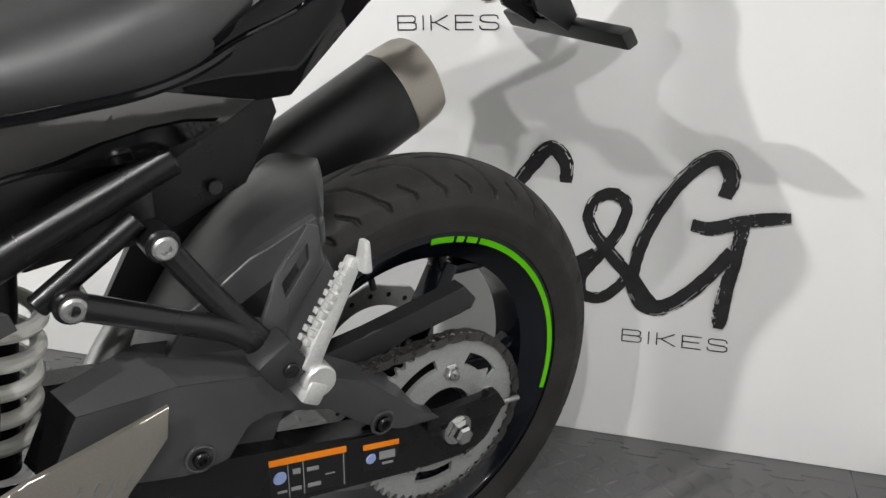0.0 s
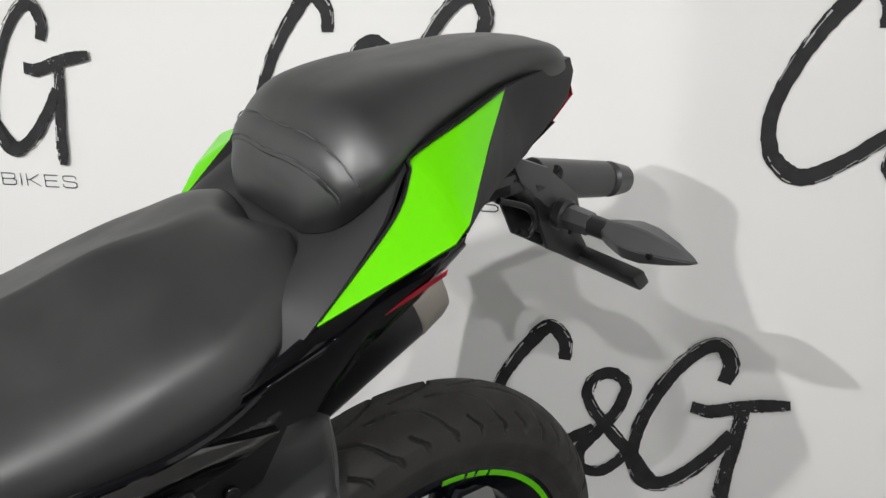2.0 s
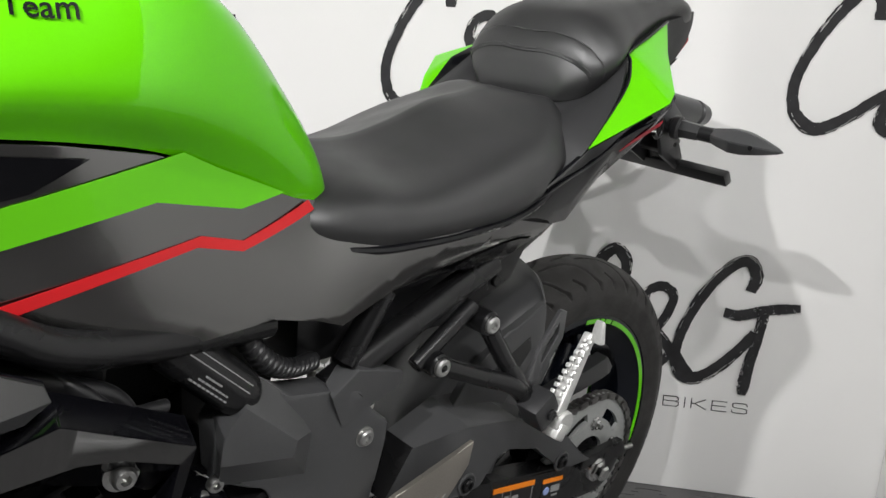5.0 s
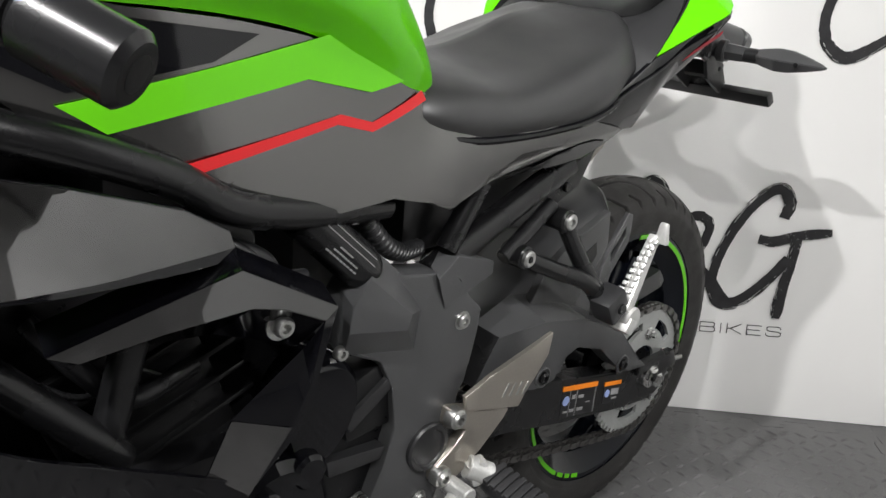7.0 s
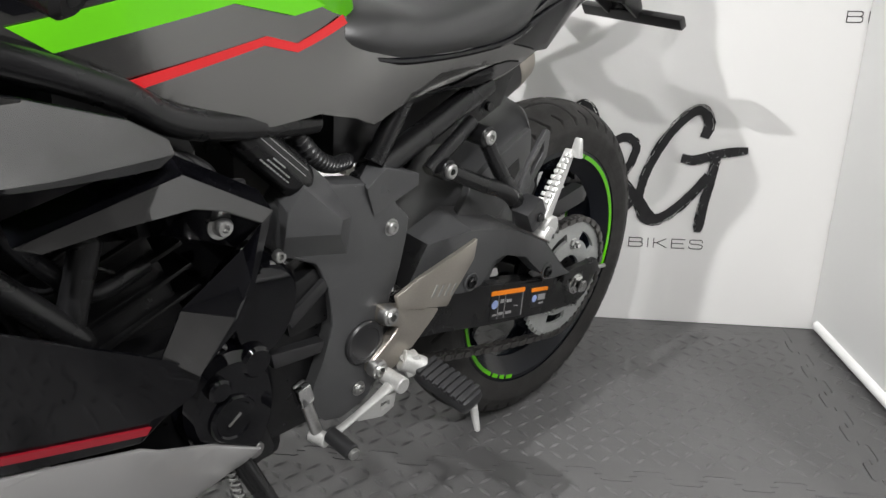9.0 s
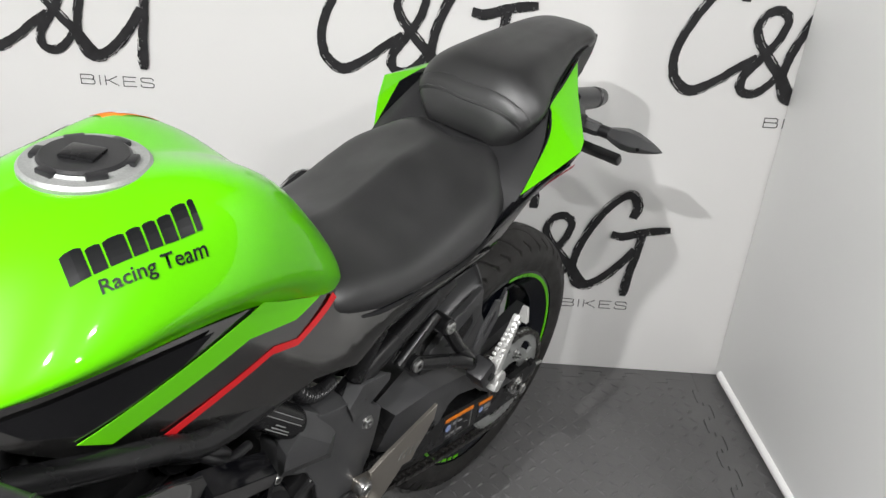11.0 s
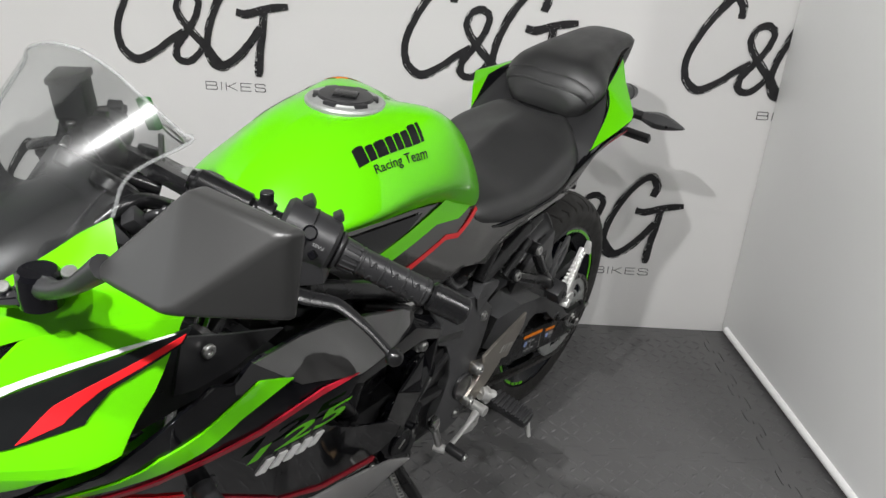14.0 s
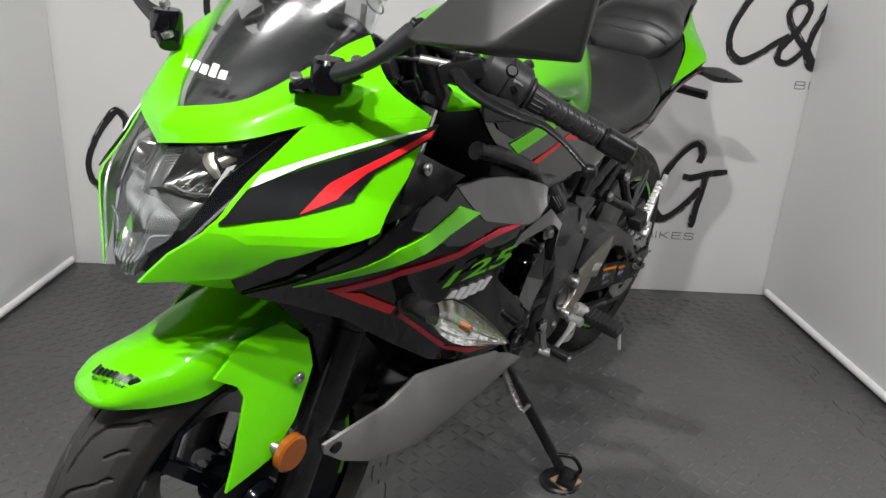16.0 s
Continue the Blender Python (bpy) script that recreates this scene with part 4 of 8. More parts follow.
# ---- seat, tail and tank ----
seat_rows = [(0.585, [(0, 0.800), (0.05, 0.798), (0.085, 0.792), (0.100, 0.782), (0.096, 0.768)]),
             (0.555, [(0, 0.826), (0.06, 0.818), (0.108, 0.800), (0.126, 0.780), (0.120, 0.760)]),
             (0.500, [(0, 0.830), (0.065, 0.818), (0.122, 0.801), (0.139, 0.776), (0.134, 0.752)]),
             (0.440, [(0, 0.832), (0.070, 0.814), (0.129, 0.798), (0.146, 0.774), (0.139, 0.752)]),
             (0.380, [(0, 0.848), (0.075, 0.826), (0.134, 0.808), (0.151, 0.780), (0.143, 0.756)]),
             (0.320, [(0, 0.870), (0.078, 0.845), (0.136, 0.828), (0.153, 0.794), (0.146, 0.764)]),
             (0.270, [(0, 0.878), (0.078, 0.861), (0.133, 0.844), (0.150, 0.810), (0.143, 0.780)]),
             (0.225, [(0, 0.886), (0.074, 0.879), (0.114, 0.858), (0.136, 0.826), (0.132, 0.806)]),
             (0.198, [(0, 0.874), (0.062, 0.882), (0.094, 0.868), (0.114, 0.842), (0.110, 0.826)]),
             (0.184, [(0, 0.861), (0.056, 0.877), (0.082, 0.864), (0.098, 0.842), (0.096, 0.828)]),
             (0.178, [(0, 0.846), (0.050, 0.852), (0.074, 0.846), (0.088, 0.836), (0.088, 0.826)])]
rider_seat = part("rider_seat", shell([[(x, y, z) for y, z in r] for x, r in seat_rows], 60, 30), VINYL, bike, "black vinyl rider's seat", angle=70)
for sgn in (1, -1):
    part("seat_lip", tube([(x, (r[4][0] + 0.001) * sgn, r[4][1] - 0.001) for x, r in seat_rows], 0.0045, n=70, sides=8), BLACK_GLOSS, rider_seat, "gloss black lip under the seat")
part("seat_pan", shell([[(x - (0.0 if x > 0.3 else 0.004), y * 0.97, z - 0.012) for y, z in r[3:]] for x, r in seat_rows], 40, 4, mirror=False, thick=0.003), BLACK, rider_seat)

pill_rows = [(0.177, [(0, 0.905), (0.030, 0.904), (0.050, 0.899), (0.058, 0.890), (0.052, 0.878)]),
             (0.1735, [(0, 0.928), (0.036, 0.926), (0.064, 0.914), (0.076, 0.897), (0.066, 0.876)]),
             (0.160, [(0, 0.956), (0.046, 0.953), (0.084, 0.936), (0.100, 0.910), (0.088, 0.882)]),
             (0.142, [(0, 0.979), (0.052, 0.976), (0.092, 0.958), (0.113, 0.928), (0.102, 0.897)]),
             (0.118, [(0, 0.992), (0.056, 0.989), (0.094, 0.972), (0.117, 0.942), (0.108, 0.914)]),
             (0.070, [(0, 1.003), (0.056, 1.000), (0.082, 0.985), (0.098, 0.962), (0.090, 0.938)]),
             (0.000, [(0, 1.012), (0.052, 1.009), (0.068, 0.999), (0.078, 0.983), (0.070, 0.962)]),
             (-0.060, [(0, 1.019), (0.046, 1.016), (0.058, 1.009), (0.064, 0.998), (0.056, 0.980)]),
             (-0.112, [(0, 1.019), (0.040, 1.016), (0.054, 1.009), (0.059, 0.999), (0.052, 0.981)]),
             (-0.143, [(0, 1.010), (0.032, 1.008), (0.044, 1.001), (0.047, 0.991), (0.043, 0.979)]),
             (-0.152, [(0, 0.990), (0.027, 0.990), (0.036, 0.986), (0.038, 0.980), (0.036, 0.974)])]
pillion = part("pillion_seat", shell([[(x, y, z) for y, z in r] for x, r in pill_rows], 56, 28, cap=True), VINYL, bike, "black vinyl pillion seat with a stitched strap", angle=60)


def pill_point(x, s, lift=0.0):
    """A place on the pillion seat's skin, s from -1 to 1 across it."""
    xs = [r[0] for r in pill_rows]
    k = max(i for i in range(len(xs) - 1) if xs[i] >= x) if x <= xs[0] else 0
    f = (xs[k] - x) / (xs[k] - xs[k + 1])
    prof = []
    for a, b in zip(pill_rows[k][1], pill_rows[k + 1][1]):
        prof.append((x, a[0] + (b[0] - a[0]) * f, a[1] + (b[1] - a[1]) * f))
    pts = spline(prof, 41)
    p = pts[int(abs(s) * 40)]
    n = Vector((0.62, p[1] / 0.12 * 0.7, 0.6)).normalized()
    q = Vector(p) + n * lift
    return (q.x, math.copysign(q.y, s) if s else 0.0, q.z)


strap_rows = []


def strap_x(s, f):
    """Where the strap lies along the seat: f from 0 at its lower edge to 1 at its upper."""
    return 0.1730 - 0.022 * s * s - f * (0.0125 + 0.003 * abs(s))


for i in range(41):
    s = (i / 40 * 2 - 1) * 0.93
    strap_rows.append([pill_point(strap_x(s, f), s, l) for f, l in ((-0.04, -0.003), (0.0, 0.0018), (0.25, 0.0030), (0.5, 0.0034), (0.75, 0.0030), (1.0, 0.0018), (1.04, -0.003))])
strap = part("strap", grid_mesh(strap_rows)[0], VINYL, pillion, "black stitched strap across the seat", angle=45)
for f in (0.10, 0.92):
    for i in range(4, 60):
        s = (i / 63 * 2 - 1) * 0.9
        a, b = (Vector(pill_point(strap_x(q, f), q, 0.0036)) for q in (s - 0.008, s + 0.008))
        part("stitch", rod(a, b, 0.0008, sides=5), THREAD, strap, angle=0)

# tail deck between the seats, and the sides below it
deck = [(0.300, [(0, 0.790), (0.09, 0.790), (0.130, 0.782), (0.142, 0.765)]),
        (0.240, [(0, 0.835), (0.08, 0.835), (0.120, 0.830), (0.143, 0.800)]),
        (0.205, [(0, 0.858), (0.08, 0.858), (0.118, 0.857), (0.150, 0.838)]),
        (0.140, [(0, 0.878), (0.08, 0.884), (0.112, 0.896), (0.136, 0.894)]),
        (0.098, [(0, 0.900), (0.075, 0.912), (0.097, 0.932), (0.112, 0.937)]),
        (0.030, [(0, 0.935), (0.060, 0.945), (0.080, 0.956), (0.087, 0.958)]),
        (-0.035, [(0, 0.960), (0.045, 0.966), (0.062, 0.975), (0.069, 0.977)]),
        (-0.148, [(0, 0.985), (0.02, 0.985), (0.032, 0.988), (0.040, 0.990)])]
part("tail_deck", shell([[(x, y, z) for y, z in r] for x, r in deck], 40, 14, thick=-0.004), DECK, bike, "charcoal plastic tail deck", angle=45)
TAIL_REAR = [(-0.036, 0.073, 0.981), (-0.150, 0.046, 1.000), (-0.164, 0.040, 0.985), (-0.166, 0.034, 0.955), (-0.102, 0.042, 0.901), (-0.030, 0.082, 0.890), (0.036, 0.129, 0.886), (0.088, 0.178, 0.894),
             (0.074, 0.165, 0.908), (0.011, 0.112, 0.944)]


TAIL_IN = [(0.207, 0.150, 0.838), (0.132, 0.136, 0.900), (0.104, 0.118, 0.930), (0.096, 0.109, 0.941), (0.030, 0.093, 0.962), (-0.034, 0.075, 0.982)]
TAIL_OUT = [(0.209, 0.152, 0.836), (0.150, 0.171, 0.868), (0.105, 0.184, 0.892), (0.085, 0.176, 0.902), (0.015, 0.114, 0.944), (-0.036, 0.074, 0.981)]
TAIL_OUT_FAR = [(0.209, 0.152, 0.836), (0.170, 0.182, 0.872), (0.130, 0.206, 0.897), (0.095, 0.186, 0.908), (0.015, 0.118, 0.946), (-0.036, 0.074, 0.981)]
TAIL_IN_FAR = [(0.206, 0.153, 0.838), (0.136, 0.166, 0.900), (0.108, 0.146, 0.922), (0.096, 0.132, 0.932), (0.030, 0.100, 0.957), (-0.034, 0.075, 0.9815)]
LOW_TOP = [(0.318, 0.142, 0.768), (0.262, 0.150, 0.802), (0.208, 0.152, 0.834), (0.150, 0.170, 0.865), (0.105, 0.183, 0.889), (0.090, 0.179, 0.895)]
LOW_CREASE = [(0.310, 0.141, 0.762), (0.250, 0.146, 0.794), (0.194, 0.148, 0.817), (0.158, 0.160, 0.846), (0.120, 0.178, 0.871), (0.092, 0.179, 0.888)]
LOW_FOOT = [(0.300, 0.138, 0.752), (0.240, 0.132, 0.742), (0.200, 0.128, 0.742), (0.150, 0.130, 0.790), (0.116, 0.156, 0.838), (0.088, 0.176, 0.884)]
for sgn in (1, -1):
    if sgn < 0:
        part("tail_ledge", ruled(TAIL_IN, TAIL_IN_FAR, sgn, crown=0), BLACK_GLOSS, bike)
    part("tail_panel", ruled(TAIL_IN if sgn > 0 else TAIL_IN_FAR, TAIL_OUT if sgn > 0 else TAIL_OUT_FAR, sgn), GREEN, bike, "lime green tail panel", angle=20)
    part("tail_rim", tube([(x, y * sgn, z + 0.001) for x, y, z in TAIL_IN], 0.0022, n=40, sides=6), BLACK_GLOSS, bike)
    panel("tail_side", TAIL_REAR, DECK, bike, "charcoal plastic tail side", thick=0.006, bevel=0.0015, side=sgn)
    low = part("tail_lower_panel", ruled(LOW_CREASE, LOW_FOOT, sgn, crown=0.004), BLACK_GLOSS, bike, "gloss black lower tail panel with a red flash", angle=40)
    part("upper_facet", ruled(LOW_TOP, LOW_CREASE, sgn, crown=-0.002), BLACK_GLOSS, low, angle=40)
    part("crease_bead", tube([(x, (y + 0.001) * sgn, z) for x, y, z in LOW_CREASE[:5]], [0.0008, 0.0018, 0.0022, 0.0022, 0.0012], n=40, sides=8), BLACK_GLOSS, low)
    flash_a = [(0.150, 0.153, 0.829), (0.130, 0.169, 0.852), (0.110, 0.182, 0.870)]
    flash_b = [(0.149, 0.1525, 0.828), (0.127, 0.166, 0.8465), (0.109, 0.179, 0.864)]
    part("red_flash", ruled(flash_a, flash_b, sgn, crown=0, thick=0.001), RED_DARK, low)
part("tail_light", solid([(-0.160, 0.036, 0.984), (-0.160, -0.036, 0.984), (-0.176, 0.031, 0.957), (-0.176, -0.031, 0.957), (-0.150, 0.030, 0.930), (-0.150, -0.030, 0.930)],
                         [(0, 2, 3, 1), (2, 4, 5, 3)], bevel=0.0), RED_LENS, bike, "red tail lamp lens")
part("tail_end", solid([(-0.150, 0.046, 1.000), (-0.150, -0.046, 1.000), (-0.163, 0.040, 0.984), (-0.163, -0.040, 0.984)], [(0, 2, 3, 1)]), BLACK, bike)
part("tail_underside", solid([(-0.150, 0.034, 0.930), (-0.150, -0.034, 0.930), (-0.100, 0.038, 0.899), (-0.100, -0.038, 0.899), (0.03, 0.112, 0.876), (0.03, -0.112, 0.876), (0.20, 0.115, 0.745), (0.20, -0.115, 0.745),
                              (0.33, 0.12, 0.745), (0.33, -0.12, 0.745)], [(0, 2, 3, 1), (2, 4, 5, 3), (4, 6, 7, 5), (6, 8, 9, 7)]), DARK, bike)

# number plate carrier, plate lamp and rear indicators
carrier = part("plate_carrier", solid([(x, y * k, z) for x, k, z in ((-0.095, 0.024, 0.898), (-0.150, 0.030, 0.878), (-0.196, 0.036, 0.842), (-0.206, 0.042, 0.806), (-0.165, 0.042, 0.818), (-0.110, 0.030, 0.866)) for y in (1, -1)],
                                      [(0, 2, 3, 1), (2, 4, 5, 3), (4, 6, 7, 5), (6, 8, 9, 7), (8, 10, 11, 9), (10, 0, 1, 11), (0, 10, 8, 2), (2, 8, 6, 4), (1, 3, 9, 11), (3, 5, 7, 9)], bevel=0.003), SATIN, bike, "black plastic number plate carrier", angle=20)
arm_in = part("carrier_arm", box((0.120, 0.050, 0.024), (-0.075, 0, 0.860), Euler((0, 0.10, 0)), 0.004), SATIN, carrier)
part("arm_slot", box((0.030, 0.052, 0.012), (-0.085, 0, 0.857), Euler((0, 0.10, 0)), 0.002), DARK, arm_in)
part("arm_slot", box((0.012, 0.052, 0.003), (-0.110, 0, 0.868), Euler((0, 0.10, 0)), 0.001), DARK, arm_in)
LAMP_A, LAMP_B = Vector((-0.150, 0.004, 0.858)), Vector((-0.316, 0.010, 0.834))
housing = part("lamp_housing", rod(LAMP_A, LAMP_A.lerp(LAMP_B, 0.72), 0.0245, 0.0225, bevel=0.001), SATIN, carrier)
part("lamp_groove", rod(LAMP_A.lerp(LAMP_B, 0.70), LAMP_A.lerp(LAMP_B, 0.76), 0.0212), DARK, housing)
part("lamp_cap", rod(LAMP_A.lerp(LAMP_B, 0.74), LAMP_B, 0.0224, 0.0180, bevel=0.008), SATIN, housing)
part("bolt_recess", rod((-0.172, 0.020, 0.862), (-0.168, 0.022, 0.8705), 0.0105), DARK, carrier)
part("bolt", rod((-0.172, 0.020, 0.864), (-0.1675, 0.022, 0.8725), 0.0065, sides=6), BLACK_METAL, carrier)
for y in (0.034, -0.034):
    panel("hanging_plate", [(-0.130, 0, 0.862), (-0.186, 0, 0.846), (-0.200, 0, 0.806), (-0.226, 0, 0.770), (-0.212, 0, 0.752), (-0.160, 0, 0.778), (-0.140, 0, 0.815)], BLACK, carrier, at=lambda x, z: abs(y), thick=0.006, bevel=0.002, cell=0.2, side=1 if y > 0 else -1,
          holes=[[(-0.170 - 0.012 * k + 0.004 * math.cos(t), 0.830 - 0.018 * k + 0.004 * math.sin(t)) for t in np.linspace(0, 6.28, 8, endpoint=False)] for k in range(3)])
part("cross_piece", box((0.030, 0.066, 0.010), (-0.200, 0, 0.790), Euler((0, 0.9, 0)), 0.003), BLACK, carrier)
part("plate_board", solid([(-0.230, 0.118, 0.768), (-0.246, 0.118, 0.748), (-0.230, 0.118, 0.740), (-0.212, 0.118, 0.760), (-0.230, -0.094, 0.768), (-0.246, -0.094, 0.748), (-0.230, -0.094, 0.740), (-0.212, -0.094, 0.760)],
                           [(0, 1, 2, 3), (4, 7, 6, 5), (0, 4, 5, 1), (1, 5, 6, 2), (2, 6, 7, 3), (3, 7, 4, 0)], bevel=0.004), BLACK, carrier)
part("plate_bracket", box((0.010, 0.05, 0.05), (-0.214, 0.0, 0.772), Euler((0, 0.6, 0)), 0.003), BLACK_METAL, carrier)
part("luggage_hook", tube([(-0.060, 0.05, 0.860), (-0.100, 0.052, 0.846), (-0.114, 0.052, 0.828), (-0.106, 0.052, 0.814), (-0.092, 0.052, 0.820)], 0.0035), BLACK_METAL, bike)


def indicator(base, tip, name, label, up=(0, 0, 1)):
    """A flat arrow-shaped indicator on a rubber stem."""
    base, tip = Vector(base), Vector(tip)
    d = (tip - base).normalized()
    upv = Vector(up)
    sd = d.cross(upv).normalized()
    upv = sd.cross(d).normalized()
    L = (tip - base).length
    stem = part(name, tube([tuple(base - d * 0.02), tuple(base + d * L * 0.46)], 0.0118), BLACK, bike, label)
    part("collar", rod(base - d * L * 0.02, base + d * L * 0.07, 0.0185, bevel=0.003), BLACK, stem)
    part("sleeve", rod(base + d * L * 0.06, base + d * L * 0.25, 0.0150, 0.0135, sides=6, bevel=0.001), SATIN, stem, "satin faceted stem sleeve")
    sect = lambda f, a, b: [tuple(base + d * L * f + sd * x * a + upv * z * b) for x, z in ((-1, 0.05), (-0.45, 0.90), (0.30, 0.95), (0.98, 0.10), (0.55, -0.80), (-0.55, -0.85))]
    bm, v = grid_mesh([sect(f, a, b) for f, a, b in ((0.36, 0.012, 0.012), (0.42, 0.020, 0.015), (0.56, 0.033, 0.020), (0.68, 0.032, 0.019), (0.84, 0.020, 0.012), (0.96, 0.007, 0.005), (1.0, 0.001, 0.001))], close_v=True)
    bm.faces.new(v[0])
    bmesh.ops.recalc_face_normals(bm, faces=bm.faces)
    bmesh.ops.bevel(bm, geom=[e for e in bm.edges if len(e.link_faces) == 2 and e.calc_face_angle(0) > 0.35], offset=0.0012, segments=2, affect="EDGES")
    part("shell", bm, SATIN, stem, angle=20)
    return stem, (base, d, sd, upv, L)


for sgn in (1, -1):
    st, (ib, idv, isd, iup, iL) = indicator((-0.160, sgn * 0.046, 0.827), (-0.184, sgn * 0.212, 0.820), "rear_indicator", "black rear indicator with a smoked arrow-shaped shell")
    part("screw_hole", rod(ib + idv * iL * 0.76 + isd * 0.016, ib + idv * iL * 0.76 + isd * 0.0262 - iup * 0.0005, 0.0036), DARK, st)

# tank
tank_rows = [(0.535, [(0, 0.822), (0.05, 0.821), (0.082, 0.815), (0.096, 0.808), (0.099, 0.800)]),
             (0.548, [(0, 0.862), (0.058, 0.858), (0.094, 0.842), (0.108, 0.820), (0.106, 0.798)]),
             (0.580, [(0, 0.910), (0.066, 0.905), (0.108, 0.880), (0.122, 0.842), (0.115, 0.806)]),
             (0.640, [(0, 0.962), (0.078, 0.968), (0.120, 0.942), (0.140, 0.880), (0.124, 0.832)]),
             (0.710, [(0, 0.990), (0.084, 1.000), (0.128, 0.974), (0.152, 0.902), (0.132, 0.858)]),
             (0.790, [(0, 1.002), (0.066, 1.000), (0.112, 0.976), (0.153, 0.912), (0.140, 0.872)]),
             (0.870, [(0, 0.996), (0.060, 0.989), (0.110, 0.957), (0.154, 0.905), (0.144, 0.878)]),
             (0.930, [(0, 0.974), (0.055, 0.966), (0.102, 0.936), (0.146, 0.898), (0.140, 0.880)]),
             (0.978, [(0, 0.946), (0.048, 0.938), (0.090, 0.914), (0.128, 0.888), (0.122, 0.874)]),
             (1.010, [(0, 0.917), (0.040, 0.910), (0.072, 0.894), (0.098, 0.878), (0.096, 0.867)]),
             (1.028, [(0, 0.886), (0.030, 0.880), (0.050, 0.874), (0.066, 0.869), (0.068, 0.861)])]
tank = part("fuel_tank", shell([[(x, y, z) for y, z in r] for x, r in tank_rows], 70, 40), GREEN, bike, "lime green fuel tank with black lettering blocks", angle=70)


TANK_COLS = [spline([(rx, y, z) for y, z in r], 41) for rx, r in tank_rows]


def tank_point(x, s, lift=0.001, sgn=1):
    """A place on the tank's skin, s from 0 at the top to 1 at the lower edge."""
    xs = [r[0] for r in tank_rows]
    cols = TANK_COLS
    k = min(max(sum(1 for q in xs if q <= x) - 1, 0), len(xs) - 2)
    f = (x - xs[k]) / (xs[k + 1] - xs[k])
    j = min(40, max(0, s * 40))
    j0 = min(int(j), 39)
    g = j - j0
    def on(c):
        return Vector(c[j0]) * (1 - g) + Vector(c[j0 + 1]) * g
    line = [on(cols[max(k - 1, 0)]), on(cols[k]), on(cols[k + 1]), on(cols[min(k + 2, len(xs) - 1)])]
    a, b, c, d = line
    p = 0.5 * (2 * b + (c - a) * f + (2 * a - 5 * b + 4 * c - d) * f * f + (3 * b - a - 3 * c + d) * f ** 3)
    t2 = on(cols[k]) - Vector(cols[k][max(j0 - 2, 0)])
    n = Vector((0, -t2.z, t2.y)).normalized() if t2.length > 1e-6 else Vector((0, 0, 1))
    if n.y < 0:
        n = -n
    p = p + n * lift
    return Vector((x, p.y * sgn, p.z))


def tank_at(x, y, lift, sgn=1):
    """A place on the tank's skin, y out from its middle line."""
    lo, hi = 0.0, 0.72
    for _ in range(18):
        mid = (lo + hi) / 2
        if tank_point(x, mid, 0.0).y < y:
            lo = mid
        else:
            hi = mid
    return tank_point(x, lo, lift, sgn)


def word_spot(a, b, lift, sgn=1):
    """A place in the word on the tank's shoulder: a along it from its front end, b up from its foot in heights."""
    x = 0.882 - 0.126 * a - 0.004 * b
    return tank_at(x, 0.110 + 0.015 * a - 0.024 * b, lift, sgn)


for sgn in (1, -1):
    # the maker's word as a row of plain slanted blocks
    at = 0.0
    for wd, up in ((0.165, 0.95), (0.120, 0.80), (0.170, 0.80), (0.120, 0.80), (0.112, 0.80), (0.120, 0.80), (0.130, 0.95), (0.063, 0.95)):
        bm, _ = grid_mesh([[tuple(word_spot(at + (wd - 0.015) * i / 4, 0.92 * up * (1.0 if i in (1, 2, 3) else 0.93) * j / 4, 0.0012, sgn)) for j in range(5)] for i in range(5)])
        part("lettering_block", bm, BLACK_DECAL, tank, angle=0)
        at += wd


def skin_words(text, place, mat, parent, name, width, height, weight=0.0, label="", subdiv=True):
    """Lettering laid on a curved skin: place(a, b) gives the spot for a in 0..1 along and b in 0..1 up the word."""
    ob = words(text, mat, parent, name, Matrix(), 1.0, 1.0, weight, 0.0, label)
    for v in ob.data.vertices:
        v.co = place(v.co.x, v.co.z)
    return ob


skin_words("Racing Team", lambda a, b: word_spot(0.17 + 0.80 * a, -0.66 + 0.48 * b, 0.0016), BLACK_DECAL, tank, "lettering", 1, 1, 0.012)
skin_words("Racing Team", lambda a, b: word_spot(0.97 - 0.80 * a, -0.66 + 0.48 * b, 0.0016, -1), BLACK_DECAL, tank, "lettering", 1, 1, 0.012)
cap = part("fuel_cap", lathe([(0.0001, 1.0105), (0.044, 1.0105), (0.046, 1.008), (0.047, 1.0075), (0.058, 1.0075), (0.061, 1.004), (0.061, 0.985)], 64, "z", (0.797, 0, -0.002)), ZINC, tank, "round steel fuel cap with a black locking lid")
lid = lathe([(0.0001, 1.0150), (0.040, 1.0150), (0.043, 1.0125), (0.043, 1.006)], 48, "z", (0.797, 0, -0.003))
for k in range(6):
    a = radians(60 * k + 12)
    part("cap_lug", box((0.020, 0.014, 0.006), (0.797 + 0.042 * math.cos(a), 0.042 * math.sin(a), 1.0080), Euler((0, 0, a + 1.57)), 0.002), BLACK, cap)
part("cap_lid", lid, BLACK, cap, "black locking lid")
part("key_flap", box((0.030, 0.036, 0.005), (0.800, 0.002, 1.0135), Euler((0, 0, 0.55)), 0.003), BLACK_METAL, cap)
sticker = bmesh.new()
grid_mesh([[tuple(tank_point(x, s, 0.0014, -1)) for s in np.linspace(0.24, 0.40, 6)] for x in np.linspace(0.66, 0.73, 6)], bm=sticker)
part("warning_sticker", sticker, ORANGE, tank, "small orange and white tank sticker", angle=0)
sticker = bmesh.new()
grid_mesh([[tuple(tank_point(x, s, 0.0018, -1)) for s in np.linspace(0.26, 0.38, 6)] for x in np.linspace(0.665, 0.71, 6)], bm=sticker)
part("sticker_print", sticker, WHITE, tank, angle=0)

